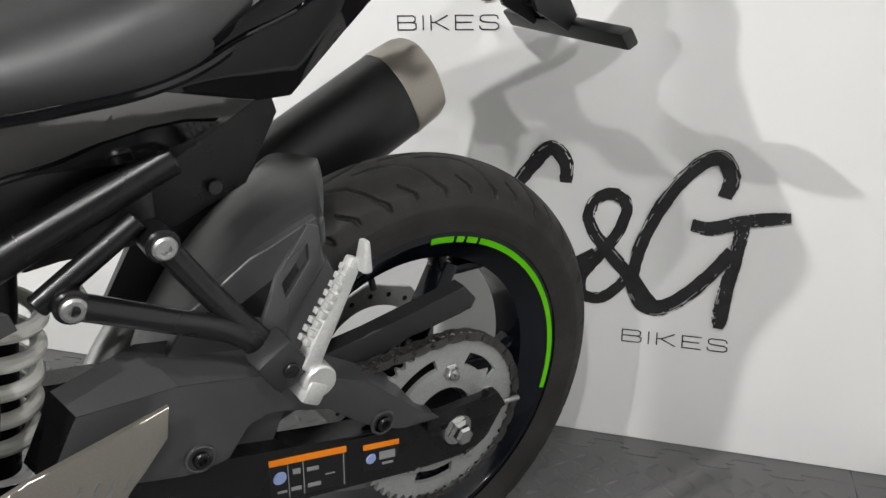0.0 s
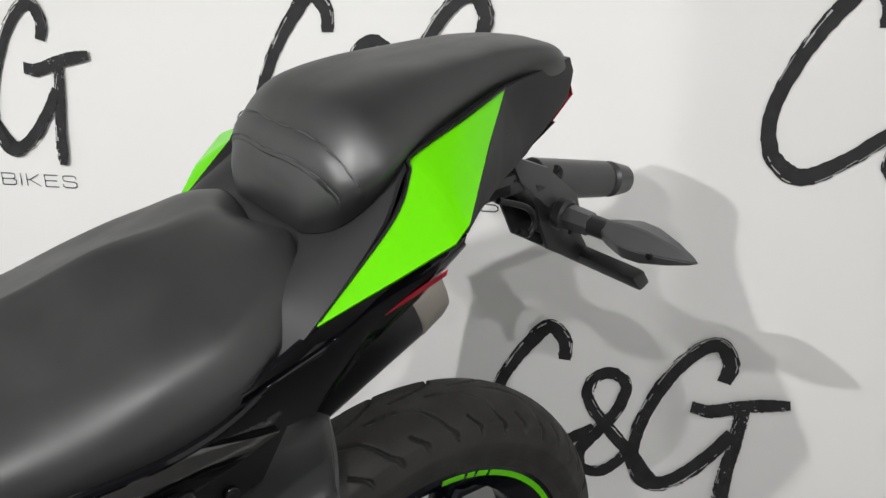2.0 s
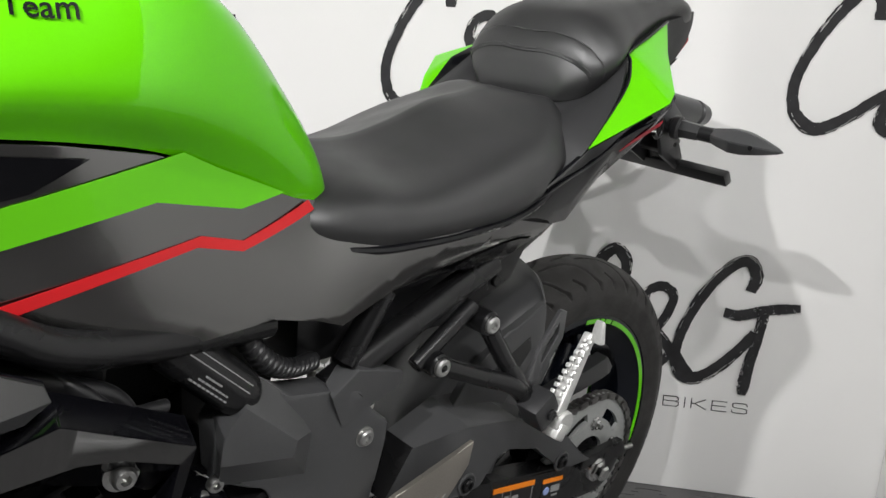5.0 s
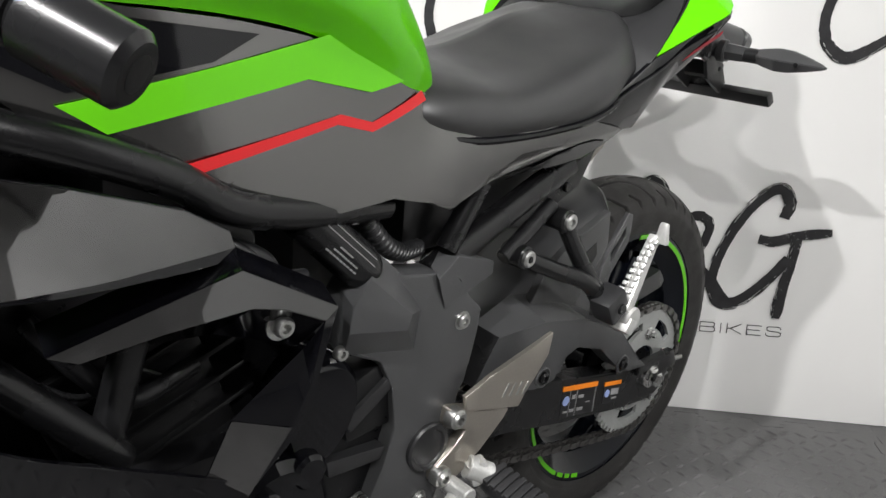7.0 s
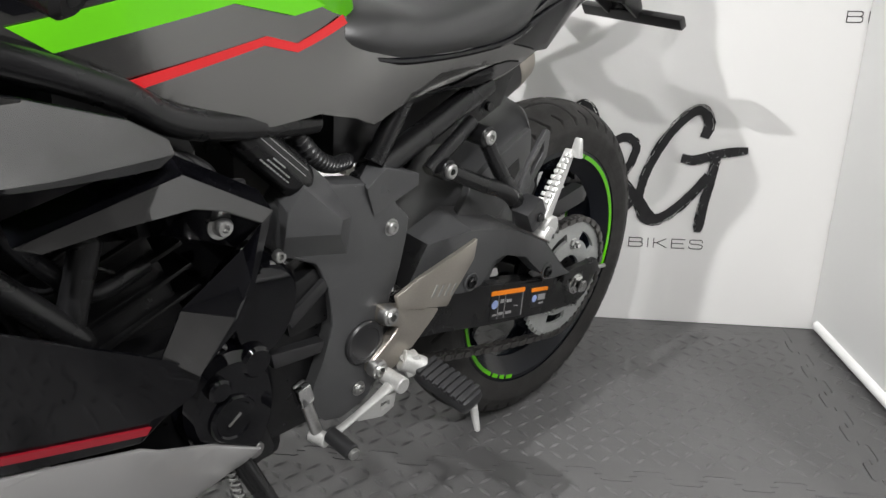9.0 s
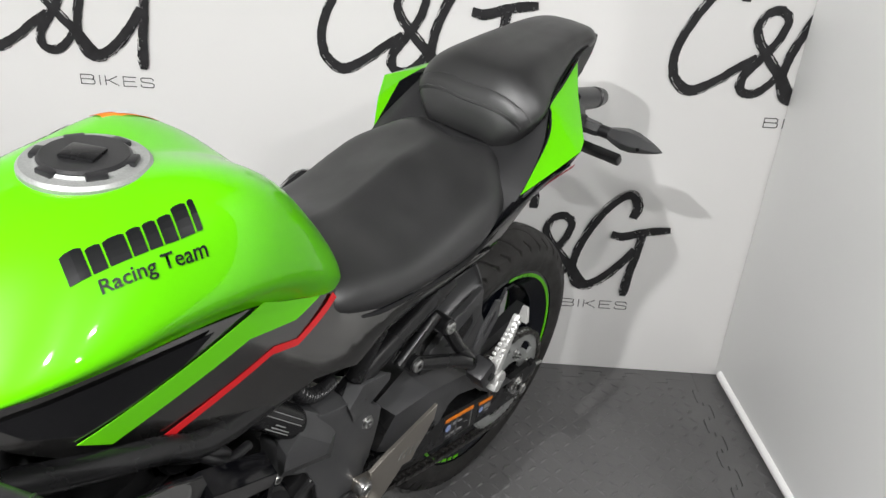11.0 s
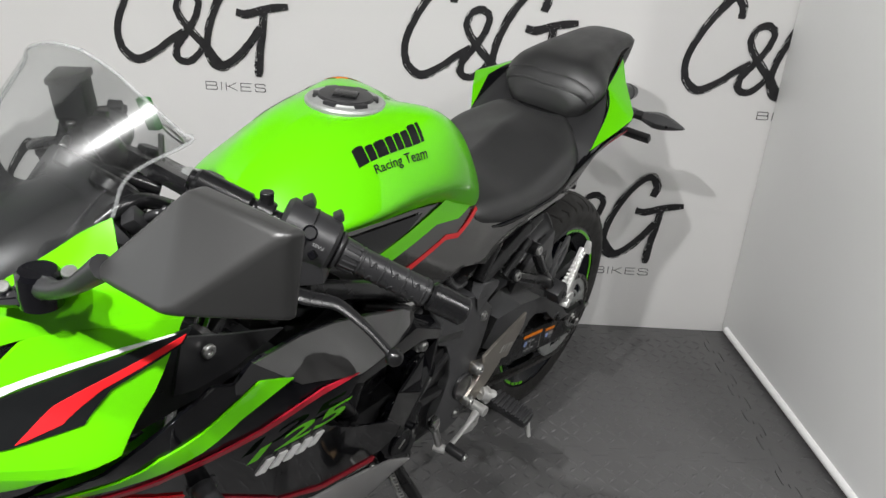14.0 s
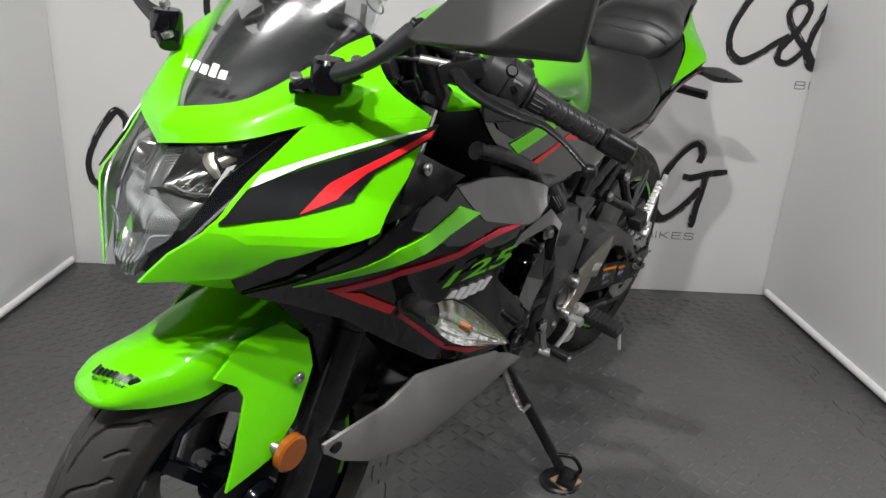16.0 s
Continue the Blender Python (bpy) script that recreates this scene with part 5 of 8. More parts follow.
# side covers below the tank and seat, with their stripes
SIDE = [(1.000, 0.128, 0.880), (0.930, 0.138, 0.884), (0.866, 0.142, 0.876), (0.780, 0.138, 0.868), (0.710, 0.132, 0.856), (0.640, 0.124, 0.830), (0.580, 0.116, 0.806), (0.548, 0.108, 0.798), (0.556, 0.116, 0.785), (0.525, 0.130, 0.765),
        (0.473, 0.136, 0.754), (0.400, 0.142, 0.758), (0.335, 0.142, 0.766), (0.235, 0.136, 0.744), (0.300, 0.138, 0.697), (0.380, 0.142, 0.708), (0.467, 0.143, 0.704), (0.535, 0.142, 0.682), (0.566, 0.141, 0.695),
        (0.612, 0.140, 0.706), (0.680, 0.138, 0.700), (0.789, 0.138, 0.733), (0.835, 0.139, 0.758), (0.912, 0.140, 0.790), (0.960, 0.135, 0.830)]
side_sheet = side_of(SIDE)


def side_at(x, z):
    """The cover's rear end falls inwards below a long crest."""
    back = max(0.0, min(1.0, (0.58 - x) / 0.22))
    back = back * back * (3 - 2 * back)
    low = max(0.0, 0.756 - z)
    return side_sheet(x, z) + 0.004 * back - (0.66 * low * low / (low + 0.02) + 0.10 * max(0.0, z - 0.744)) * back


for sgn in (1, -1):
    sc = panel("side_cover", SIDE, GREY, bike, "graphite side cover with green and red stripes", at=side_at, thick=0.006, crown=0.003, bevel=0.001, side=sgn, cell=0.016)
    panel("green_stripe", [(0.912, 0, 0.812), (0.800, 0, 0.834), (0.690, 0, 0.857), (0.660, 0, 0.842), (0.594, 0, 0.814), (0.640, 0, 0.807), (0.713, 0, 0.822), (0.880, 0, 0.791)], GREEN_DULL, sc, "lime green stripe",
          at=side_at, lift=0.0045, thick=0.001, cell=0.02, side=sgn)
    panel("red_stripe", [(0.826, 0, 0.7625), (0.677, 0, 0.7905), (0.639, 0, 0.7805), (0.566, 0, 0.803), (0.560, 0, 0.794), (0.640, 0, 0.772), (0.681, 0, 0.782), (0.812, 0, 0.755)], RED, sc, "bright red stripe", at=side_at, lift=0.0045, thick=0.001, cell=0.02, side=sgn)
    panel("gloss_recess", [(0.444, 0, 0.702), (0.385, 0, 0.714), (0.357, 0, 0.725), (0.324, 0, 0.733), (0.293, 0, 0.7345), (0.265, 0, 0.730), (0.284, 0, 0.718), (0.305, 0, 0.711), (0.346, 0, 0.704), (0.400, 0, 0.7075)], BLACK_GLOSS, sc, "gloss black insert",
          at=side_at, lift=0.0036, thick=0.001, cell=0.02, side=sgn)
    panel("gloss_strip", [(0.975, 0, 0.872), (0.866, 0, 0.869), (0.760, 0, 0.858), (0.800, 0, 0.838), (0.905, 0, 0.820), (0.950, 0, 0.842)], BLACK_GLOSS, sc, at=side_at, lift=0.0045, thick=0.001, cell=0.02, side=sgn)

# frame tubes
for sgn in (1, -1):
    fr = part("frame_tube", tube([(1.00, 0.135 * sgn, 0.815), (0.915, 0.152 * sgn, 0.788), (0.840, 0.152 * sgn, 0.757), (0.780, 0.145 * sgn, 0.722), (0.685, 0.125 * sgn, 0.700), (0.60, 0.11 * sgn, 0.690)], 0.0150), BLACK_METAL, bike, "black tubular main frame")
    part("seat_rail", rod((0.30, 0.108 * sgn, 0.700), (0.53, 0.108 * sgn, 0.600), 0.0165), BLACK_METAL, bike)
    part("seat_stay", tube([(0.470, 0.118 * sgn, 0.700), (0.512, 0.116 * sgn, 0.628)], 0.013), BLACK_METAL, bike)
    part("rail_brace", rod((0.335, 0.118 * sgn, 0.655), (0.42, 0.120 * sgn, 0.600), 0.010), BLACK_METAL, bike)
part("battery_box", box((0.24, 0.17, 0.14), (0.43, 0, 0.685), bevel=0.01), BLACK, bike)
part("airbox", box((0.30, 0.19, 0.15), (0.72, 0, 0.775), bevel=0.02), BLACK, bike)

# ---- pivot plates, foot controls and engine ----
PIVOT = [(0.624, 0, 0.645), (0.585, 0, 0.618), (0.540, 0, 0.612), (0.500, 0, 0.600), (0.480, 0, 0.569), (0.456, 0, 0.548), (0.460, 0, 0.522), (0.474, 0, 0.458), (0.484, 0, 0.444), (0.502, 0, 0.372), (0.507, 0, 0.312),
         (0.530, 0, 0.296), (0.566, 0, 0.284), (0.590, 0, 0.290), (0.608, 0, 0.310), (0.609, 0, 0.350), (0.595, 0, 0.386), (0.582, 0, 0.431), (0.588, 0, 0.484), (0.606, 0, 0.522), (0.652, 0, 0.544), (0.655, 0, 0.600)]


def pivot_at(x, z):
    """The plate stands proudest along its spine and falls back towards the engine."""
    return 0.127 + 0.007 * math.exp(-((x - 0.535) / 0.05) ** 2) - 0.10 * max(0, x - 0.60) - 0.02 * max(0, 0.38 - z)


for sgn in (1, -1):
    pv = panel("pivot_plate", PIVOT, SATIN, bike, "black moulded frame cover", at=pivot_at, thick=0.034, bevel=0.003, side=sgn, cell=0.03, round_=0.005)
    bolt(pv, (0.491, 0.131 * sgn, 0.542), 0.009, 0.006, STEEL, side=sgn, washer=0.0115)
    bolt(pv, (0.539, 0.134 * sgn, 0.322), 0.008, 0.005, STEEL, side=sgn, washer=0.0105)
    part("pivot_cap", lathe([(0.0001, 0.1375 * sgn), (0.022, 0.1375 * sgn), (0.0235, 0.1395 * sgn), (0.029, 0.1395 * sgn), (0.031, 0.137 * sgn), (0.031, 0.120 * sgn)], 40, "y", (0.533, 0, 0.392)), BLACK, pv, "round black pivot cap")
    flip_y = lambda pts, s=sgn: [(x, y * s, z) for x, y, z in pts]
    # the front block: a sloping top, a sunk outer facet, and a shelf below it
    part("front_block", solid(flip_y([(0.624, 0.128, 0.653), (0.639, 0.144, 0.630), (0.657, 0.141, 0.604), (0.587, 0.150, 0.582), (0.590, 0.149, 0.564), (0.661, 0.141, 0.576), (0.561, 0.134, 0.574), (0.585, 0.126, 0.618),
                                      (0.651, 0.122, 0.542), (0.565, 0.132, 0.527), (0.651, 0.108, 0.613), (0.622, 0.105, 0.648), (0.655, 0.105, 0.545)]),
                              [(0, 7, 6, 3, 1), (1, 3, 4, 5, 2), (0, 1, 2, 10, 11), (5, 4, 9, 8), (3, 6, 9, 4), (2, 5, 8, 12, 10)], bevel=0.0016), SATIN, pv, angle=14)
    # the rear block, rough-cast on its front cheek
    part("rear_block", solid(flip_y([(0.543, 0.140, 0.607), (0.539, 0.122, 0.615), (0.506, 0.104, 0.630), (0.504, 0.130, 0.623), (0.439, 0.124, 0.602), (0.435, 0.121, 0.585), (0.525, 0.135, 0.567), (0.462, 0.104, 0.610), (0.450, 0.104, 0.580)]),
                             [(1, 2, 3, 0), (2, 7, 4, 3), (0, 3, 4, 5, 6), (4, 7, 8, 5)], bevel=0.0014), SATIN, pv, angle=14)

# rider's foot rest bracket, heel plate, peg
brk = panel("footrest_bracket", [(0.512, 0, 0.440), (0.485, 0, 0.432), (0.402, 0, 0.402), (0.418, 0, 0.388), (0.470, 0, 0.345), (0.505, 0, 0.332), (0.530, 0, 0.345), (0.528, 0, 0.362), (0.480, 0, 0.400), (0.515, 0, 0.415)], TITAN, bike,
            "bare cast footrest bracket", at=lambda x, z: 0.146, thick=0.014, bevel=0.003, round_=0.006)
heel = panel("heel_plate", [(0.340, 0, 0.493), (0.345, 0, 0.462), (0.382, 0, 0.420), (0.394, 0, 0.404), (0.440, 0, 0.418), (0.490, 0, 0.434), (0.494, 0, 0.452), (0.455, 0, 0.466)], TITAN, brk, "satin metal heel plate", at=lambda x, z: 0.152, thick=0.006, bevel=0.0015)
for k in range(4):
    x = 0.386 + 0.013 * k
    panel("slot", [(x, 0, 0.420 + 0.003 * k), (x + 0.004, 0, 0.421 + 0.003 * k), (x - 0.006, 0, 0.437 + 0.003 * k), (x - 0.009, 0, 0.436 + 0.003 * k)], STEEL, heel, at=lambda a, b: 0.1528, thick=0.001, cell=0.1)
for x, z in ((0.503, 0.426), (0.519, 0.352)):
    part("bolt_boss", lathe([(0.0001, 0.150), (0.0045, 0.150), (0.005, 0.157), (0.0085, 0.157), (0.010, 0.154), (0.0125, 0.153), (0.0135, 0.150), (0.0135, 0.140)], 28, "y", (x, 0, z)), STEEL, brk)
fp = part("rider_footrest", box((0.040, 0.096, 0.024), (0.449, 0.212, 0.328), Euler((-0.12, 0.25, 0.02)), 0.010), BLACK, bike, "ribbed black rubber rider's footrest")
for k in range(8):
    f = (k + 0.5) / 8 - 0.5
    c = Vector((0.449, 0.212, 0.328)) + Euler((-0.12, 0.25, 0.02)).to_matrix() @ Vector((0, f * 0.086, 0.0105))
    part("rib", box((0.038, 0.0078, 0.010), tuple(c), Euler((-0.12, 0.25, 0.02)), 0.0025), BLACK, fp)
part("footrest_pin", rod((0.478, 0.150, 0.350), (0.452, 0.168, 0.336), 0.015), ALUMINIUM, fp)
part("footrest_yoke", box((0.026, 0.022, 0.030), (0.466, 0.158, 0.343), Euler((0.1, 0.3, -0.4)), 0.005), ALUMINIUM, fp)
part("feeler_pin", rod((0.440, 0.252, 0.312), (0.437, 0.262, 0.276), 0.0062, 0.004), ALUMINIUM, fp)
# gear lever
lever_g = part("gear_lever", tube([(0.512, 0.168, 0.334), (0.530, 0.172, 0.333), (0.562, 0.176, 0.327), (0.610, 0.178, 0.315), (0.630, 0.178, 0.312)], [0.010, 0.0075, 0.0055, 0.0055, 0.007], flat=0.6), ALUMINIUM, bike, "bare alloy gear lever with a black rubber tip")
part("lever_web", panel_mesh([(0.508, 0, 0.325), (0.532, 0, 0.326), (0.575, 0, 0.316), (0.575, 0, 0.309), (0.532, 0, 0.296), (0.512, 0, 0.303)], lambda x, z: 0.175, thick=0.006, bevel=0.001, holes=[[(0.520, 0.318), (0.536, 0.318), (0.536, 0.306), (0.520, 0.309)]]), ALUMINIUM, lever_g)
part("lever_boss", rod((0.507, 0.150, 0.338), (0.507, 0.186, 0.338), 0.0115), ALUMINIUM, lever_g)
part("rubber_tip", rod((0.622, 0.176, 0.314), (0.620, 0.216, 0.309), 0.0105), BLACK, lever_g)
part("tip_screw", rod((0.620, 0.216, 0.309), (0.620, 0.222, 0.308), 0.0075), STEEL, lever_g)
part("shift_rod", rod((0.643, 0.150, 0.367), (0.630, 0.160, 0.312), 0.0075), STEEL, bike)
part("shift_joint", box((0.02, 0.018, 0.03), (0.644, 0.150, 0.370), Euler((0, 0.25, 0)), 0.004), CHROME, bike)
part("shift_arm", rod((0.632, 0.152, 0.306), (0.626, 0.176, 0.306), 0.0095), ALUMINIUM, bike)

# engine: crankcase, covers, cylinder
eng = part("engine", box((0.33, 0.22, 0.20), (0.72, 0, 0.375), bevel=0.03), DARK, bike, "black single-cylinder engine")
part("cylinder", box((0.15, 0.15, 0.24), (0.84, 0, 0.53), Euler((0, 0.35, 0)), 0.015), DARK, eng)
for k in range(6):
    part("cooling_fin", box((0.17, 0.165, 0.006), (0.80 + 0.010 * k, 0, 0.46 + 0.028 * k), Euler((0, 0.35, 0)), 0.002), DARK, eng)
part("cylinder_head", box((0.16, 0.16, 0.09), (0.90, 0, 0.66), Euler((0, 0.35, 0)), 0.02), DARK, eng)
def egg(cx, cz, ax, az, turn, y0, steps, n=56):
    """A rounded casting: oval rings (scale, y) round a centre in the side view."""
    rings = []
    for k, y in steps:
        ring = []
        for i in range(n):
            t = 2 * math.pi * i / n
            p, q = ax * k * math.cos(t), az * k * math.sin(t) * (1 + 0.16 * math.cos(t))
            ring.append((cx + p * math.cos(turn) - q * math.sin(turn), y0 + y, cz + p * math.sin(turn) + q * math.cos(turn)))
        rings.append(ring)
    bm, v = grid_mesh(rings, close_v=True)
    bm.faces.new(v[-1])
    bmesh.ops.recalc_face_normals(bm, faces=bm.faces)
    return bm


part("sprocket_cover", egg(0.680, 0.484, 0.062, 0.046, 1.75, 0.090, ((1, -0.01), (1, 0.024), (0.96, 0.034), (0.86, 0.040), (0.5, 0.042), (0.1, 0.042))), BLACK_GLOSS, eng, "rounded gloss black sprocket cover")
gen = part("generator_cover", egg(0.728, 0.376, 0.082, 0.060, 1.35, 0.090, ((1, -0.03), (1, 0.026), (0.95, 0.040), (0.82, 0.048), (0.5, 0.050), (0.1, 0.050))), BLACK_GLOSS, eng, "gloss black generator cover")
part("timing_plug", lathe([(0.0001, 0.144), (0.022, 0.144), (0.024, 0.146), (0.028, 0.146), (0.030, 0.143), (0.030, 0.13)], 40, "y", (0.734, 0, 0.373)), BLACK_GLOSS, gen, "round slotted plug")
part("plug_slot", box((0.020, 0.002, 0.003), (0.734, 0.1445, 0.373), Euler((0, 0.6, 0)), 0.0005), STEEL, gen)
part("cover_boss", rod((0.700, 0.100, 0.432), (0.700, 0.142, 0.432), 0.020, bevel=0.004), BLACK_GLOSS, gen)
part("cover_boss", rod((0.752, 0.100, 0.420), (0.752, 0.150, 0.420), 0.014, bevel=0.003), BLACK_GLOSS, gen)
part("engine_rib", solid([(0.650, 0.125, 0.462), (0.580, 0.128, 0.508), (0.575, 0.128, 0.494), (0.640, 0.125, 0.446), (0.650, 0.09, 0.462), (0.580, 0.09, 0.508), (0.575, 0.09, 0.494), (0.640, 0.09, 0.446)],
                         [(0, 1, 2, 3), (4, 7, 6, 5), (0, 4, 5, 1), (1, 5, 6, 2), (2, 6, 7, 3), (3, 7, 4, 0)], bevel=0.003), BLACK, eng)
part("engine_rib", solid([(0.668, 0.122, 0.420), (0.590, 0.126, 0.412), (0.596, 0.126, 0.396), (0.664, 0.122, 0.398), (0.668, 0.09, 0.420), (0.590, 0.09, 0.412), (0.596, 0.09, 0.396), (0.664, 0.09, 0.398)],
                         [(0, 1, 2, 3), (4, 7, 6, 5), (0, 4, 5, 1), (1, 5, 6, 2), (2, 6, 7, 3), (3, 7, 4, 0)], bevel=0.003), BLACK, eng)
for x, z in ((0.655, 0.545), (0.668, 0.535), (0.692, 0.445), (0.735, 0.455), (0.785, 0.335), (0.700, 0.330)):
    bolt(eng, (x, 0.118, z), 0.008, 0.008, STEEL)
part("rib_block", solid([(0.655, 0.120, 0.495), (0.575, 0.120, 0.525), (0.578, 0.120, 0.435), (0.640, 0.120, 0.430), (0.655, 0.08, 0.495), (0.575, 0.08, 0.525), (0.578, 0.08, 0.435), (0.640, 0.08, 0.430)],
                        [(0, 1, 2, 3), (4, 7, 6, 5), (0, 4, 5, 1), (1, 5, 6, 2), (2, 6, 7, 3), (3, 7, 4, 0)], bevel=0.006), DARK, eng)
part("oil_pan", box((0.24, 0.16, 0.06), (0.74, 0, 0.255), bevel=0.02), DARK, eng)
for p in ([(0.975, 0.150, 0.64), (0.900, 0.145, 0.55), (0.885, 0.140, 0.53)], [(0.865, 0.140, 0.65), (0.895, 0.140, 0.55), (0.905, 0.140, 0.53)]):
    part("frame_strut", tube(p, 0.014), BLACK_METAL, bike)
part("hose", tube([(0.93, 0.09, 0.64), (0.90, 0.12, 0.60), (0.86, 0.11, 0.56), (0.80, 0.10, 0.57)], 0.009), DARK, bike)
part("hose", tube([(0.83, 0.10, 0.70), (0.79, 0.125, 0.69), (0.745, 0.125, 0.665), (0.72, 0.110, 0.62)], 0.008), BLACK, bike)
part("hose", tube([(0.80, 0.11, 0.705), (0.77, 0.135, 0.68), (0.74, 0.13, 0.65), (0.70, 0.12, 0.64)], 0.006), BLACK, bike)
part("wiring", tube([(0.94, 0.10, 0.60), (0.90, 0.11, 0.575), (0.86, 0.105, 0.585), (0.82, 0.10, 0.56)], 0.003), BLACK_METAL, bike)
# dark sheet added so that the wall doesn't show through the engine bay
part("dark_backing_sheet", panel_mesh([(1.08, 0, 0.80), (0.62, 0, 0.72), (0.62, 0, 0.40), (1.02, 0, 0.36)], lambda x, z: -0.02, thick=0.03, cell=0.3), DARK, eng)
part("throttle_body", rod((0.775, 0.02, 0.675), (0.775, 0.105, 0.675), 0.035), DARK, bike)
canister = part("breather_canister", tube([(0.700, 0.112, 0.697), (0.668, 0.116, 0.667), (0.632, 0.120, 0.632), (0.626, 0.120, 0.626)], [0.022, 0.023, 0.0225, 0.014], n=14, sides=28), BLACK_METAL, bike, "black plastic canister with small white print")
for k, (off, f0, f1) in enumerate(((0.0, 0.0, 1.0), (0.0075, 0.0, 1.0), (0.015, 0.35, 0.62), (0.020, 0.30, 0.80), (0.025, 0.22, 0.86))):
    # rows of print round the canister, turned down from its brow
    a = 0.55 - off / 0.023
    n = Vector((0.707 * math.sin(a), math.cos(a), 0.0)) + Vector((0, 0, -0.707 * math.sin(a)))
    n = Vector((-n.x, n.y, -n.z))
    p0, p1 = Vector((0.690, 0.1135, 0.687)), Vector((0.638, 0.1195, 0.638))
    for i in range(9 if k > 1 else 1):
        g0, g1 = (f0, f1) if k < 2 else (f0 + (f1 - f0) * i / 9, f0 + (f1 - f0) * (i + 0.7) / 9)
        part("print_bar", rod(p0.lerp(p1, g0) + n * 0.0232, p0.lerp(p1, g1) + n * 0.0232, 0.0006 if k < 2 else 0.0010, sides=5), GREY_PRINT, canister)
part("corrugated_hose", tube([(0.625, 0.105, 0.685), (0.600, 0.110, 0.650), (0.570, 0.105, 0.632), (0.540, 0.10, 0.630)], 0.010), BLACK, bike)
for k in range(16):
    f = k / 15
    p = spline([(0.625, 0.105, 0.685), (0.600, 0.110, 0.650), (0.570, 0.105, 0.632), (0.540, 0.10, 0.630)], 64)[int(f * 60)]
    part("hose_ring", rod((p[0] + 0.0015, p[1], p[2] + 0.0015), (p[0] - 0.0015, p[1], p[2] - 0.0015), 0.0116, sides=12), BLACK, bike)

# ---- lower fairing ----
FAIR = [(1.425, 0.104, 0.703), (1.384, 0.142, 0.722), (1.335, 0.190, 0.765), (1.260, 0.218, 0.812), (1.215, 0.212, 0.818), (1.180, 0.205, 0.800), (1.150, 0.200, 0.812), (1.060, 0.188, 0.802), (0.994, 0.184, 0.790), (0.925, 0.186, 0.772), (0.848, 0.184, 0.745),
        (0.809, 0.180, 0.721), (0.805, 0.181, 0.706), (0.825, 0.188, 0.700), (0.950, 0.208, 0.716), (0.985, 0.214, 0.722), (1.033, 0.208, 0.652), (0.967, 0.204, 0.600), (0.850, 0.196, 0.522), (0.785, 0.190, 0.478), (0.791, 0.188, 0.448), (0.826, 0.184, 0.428),
        (0.850, 0.182, 0.408), (0.990, 0.190, 0.450), (1.100, 0.185, 0.500), (1.200, 0.170, 0.570), (1.300, 0.150, 0.645), (1.370, 0.125, 0.680)]
fair_at = side_of(FAIR)


def fair_side(x, z):
    """The fairing is broadest along a crease that runs down from the cowl."""
    crest = 0.735 + 0.10 * (x - 1.1)
    up = math.exp(-(z - crest) / 0.05) if z > crest else max(0.0, 1 - (crest - z) / 0.26)
    return fair_at(x, z) - 0.085 * max(0.0, crest - 0.02 - z) * min(1.0, max(0.0, (1.36 - x) / 0.2)) + 0.022 * up * (1 if x < 1.28 else max(0, (1.42 - x) / 0.14)) * min(1, max(0, (x - 0.80) / 0.12))


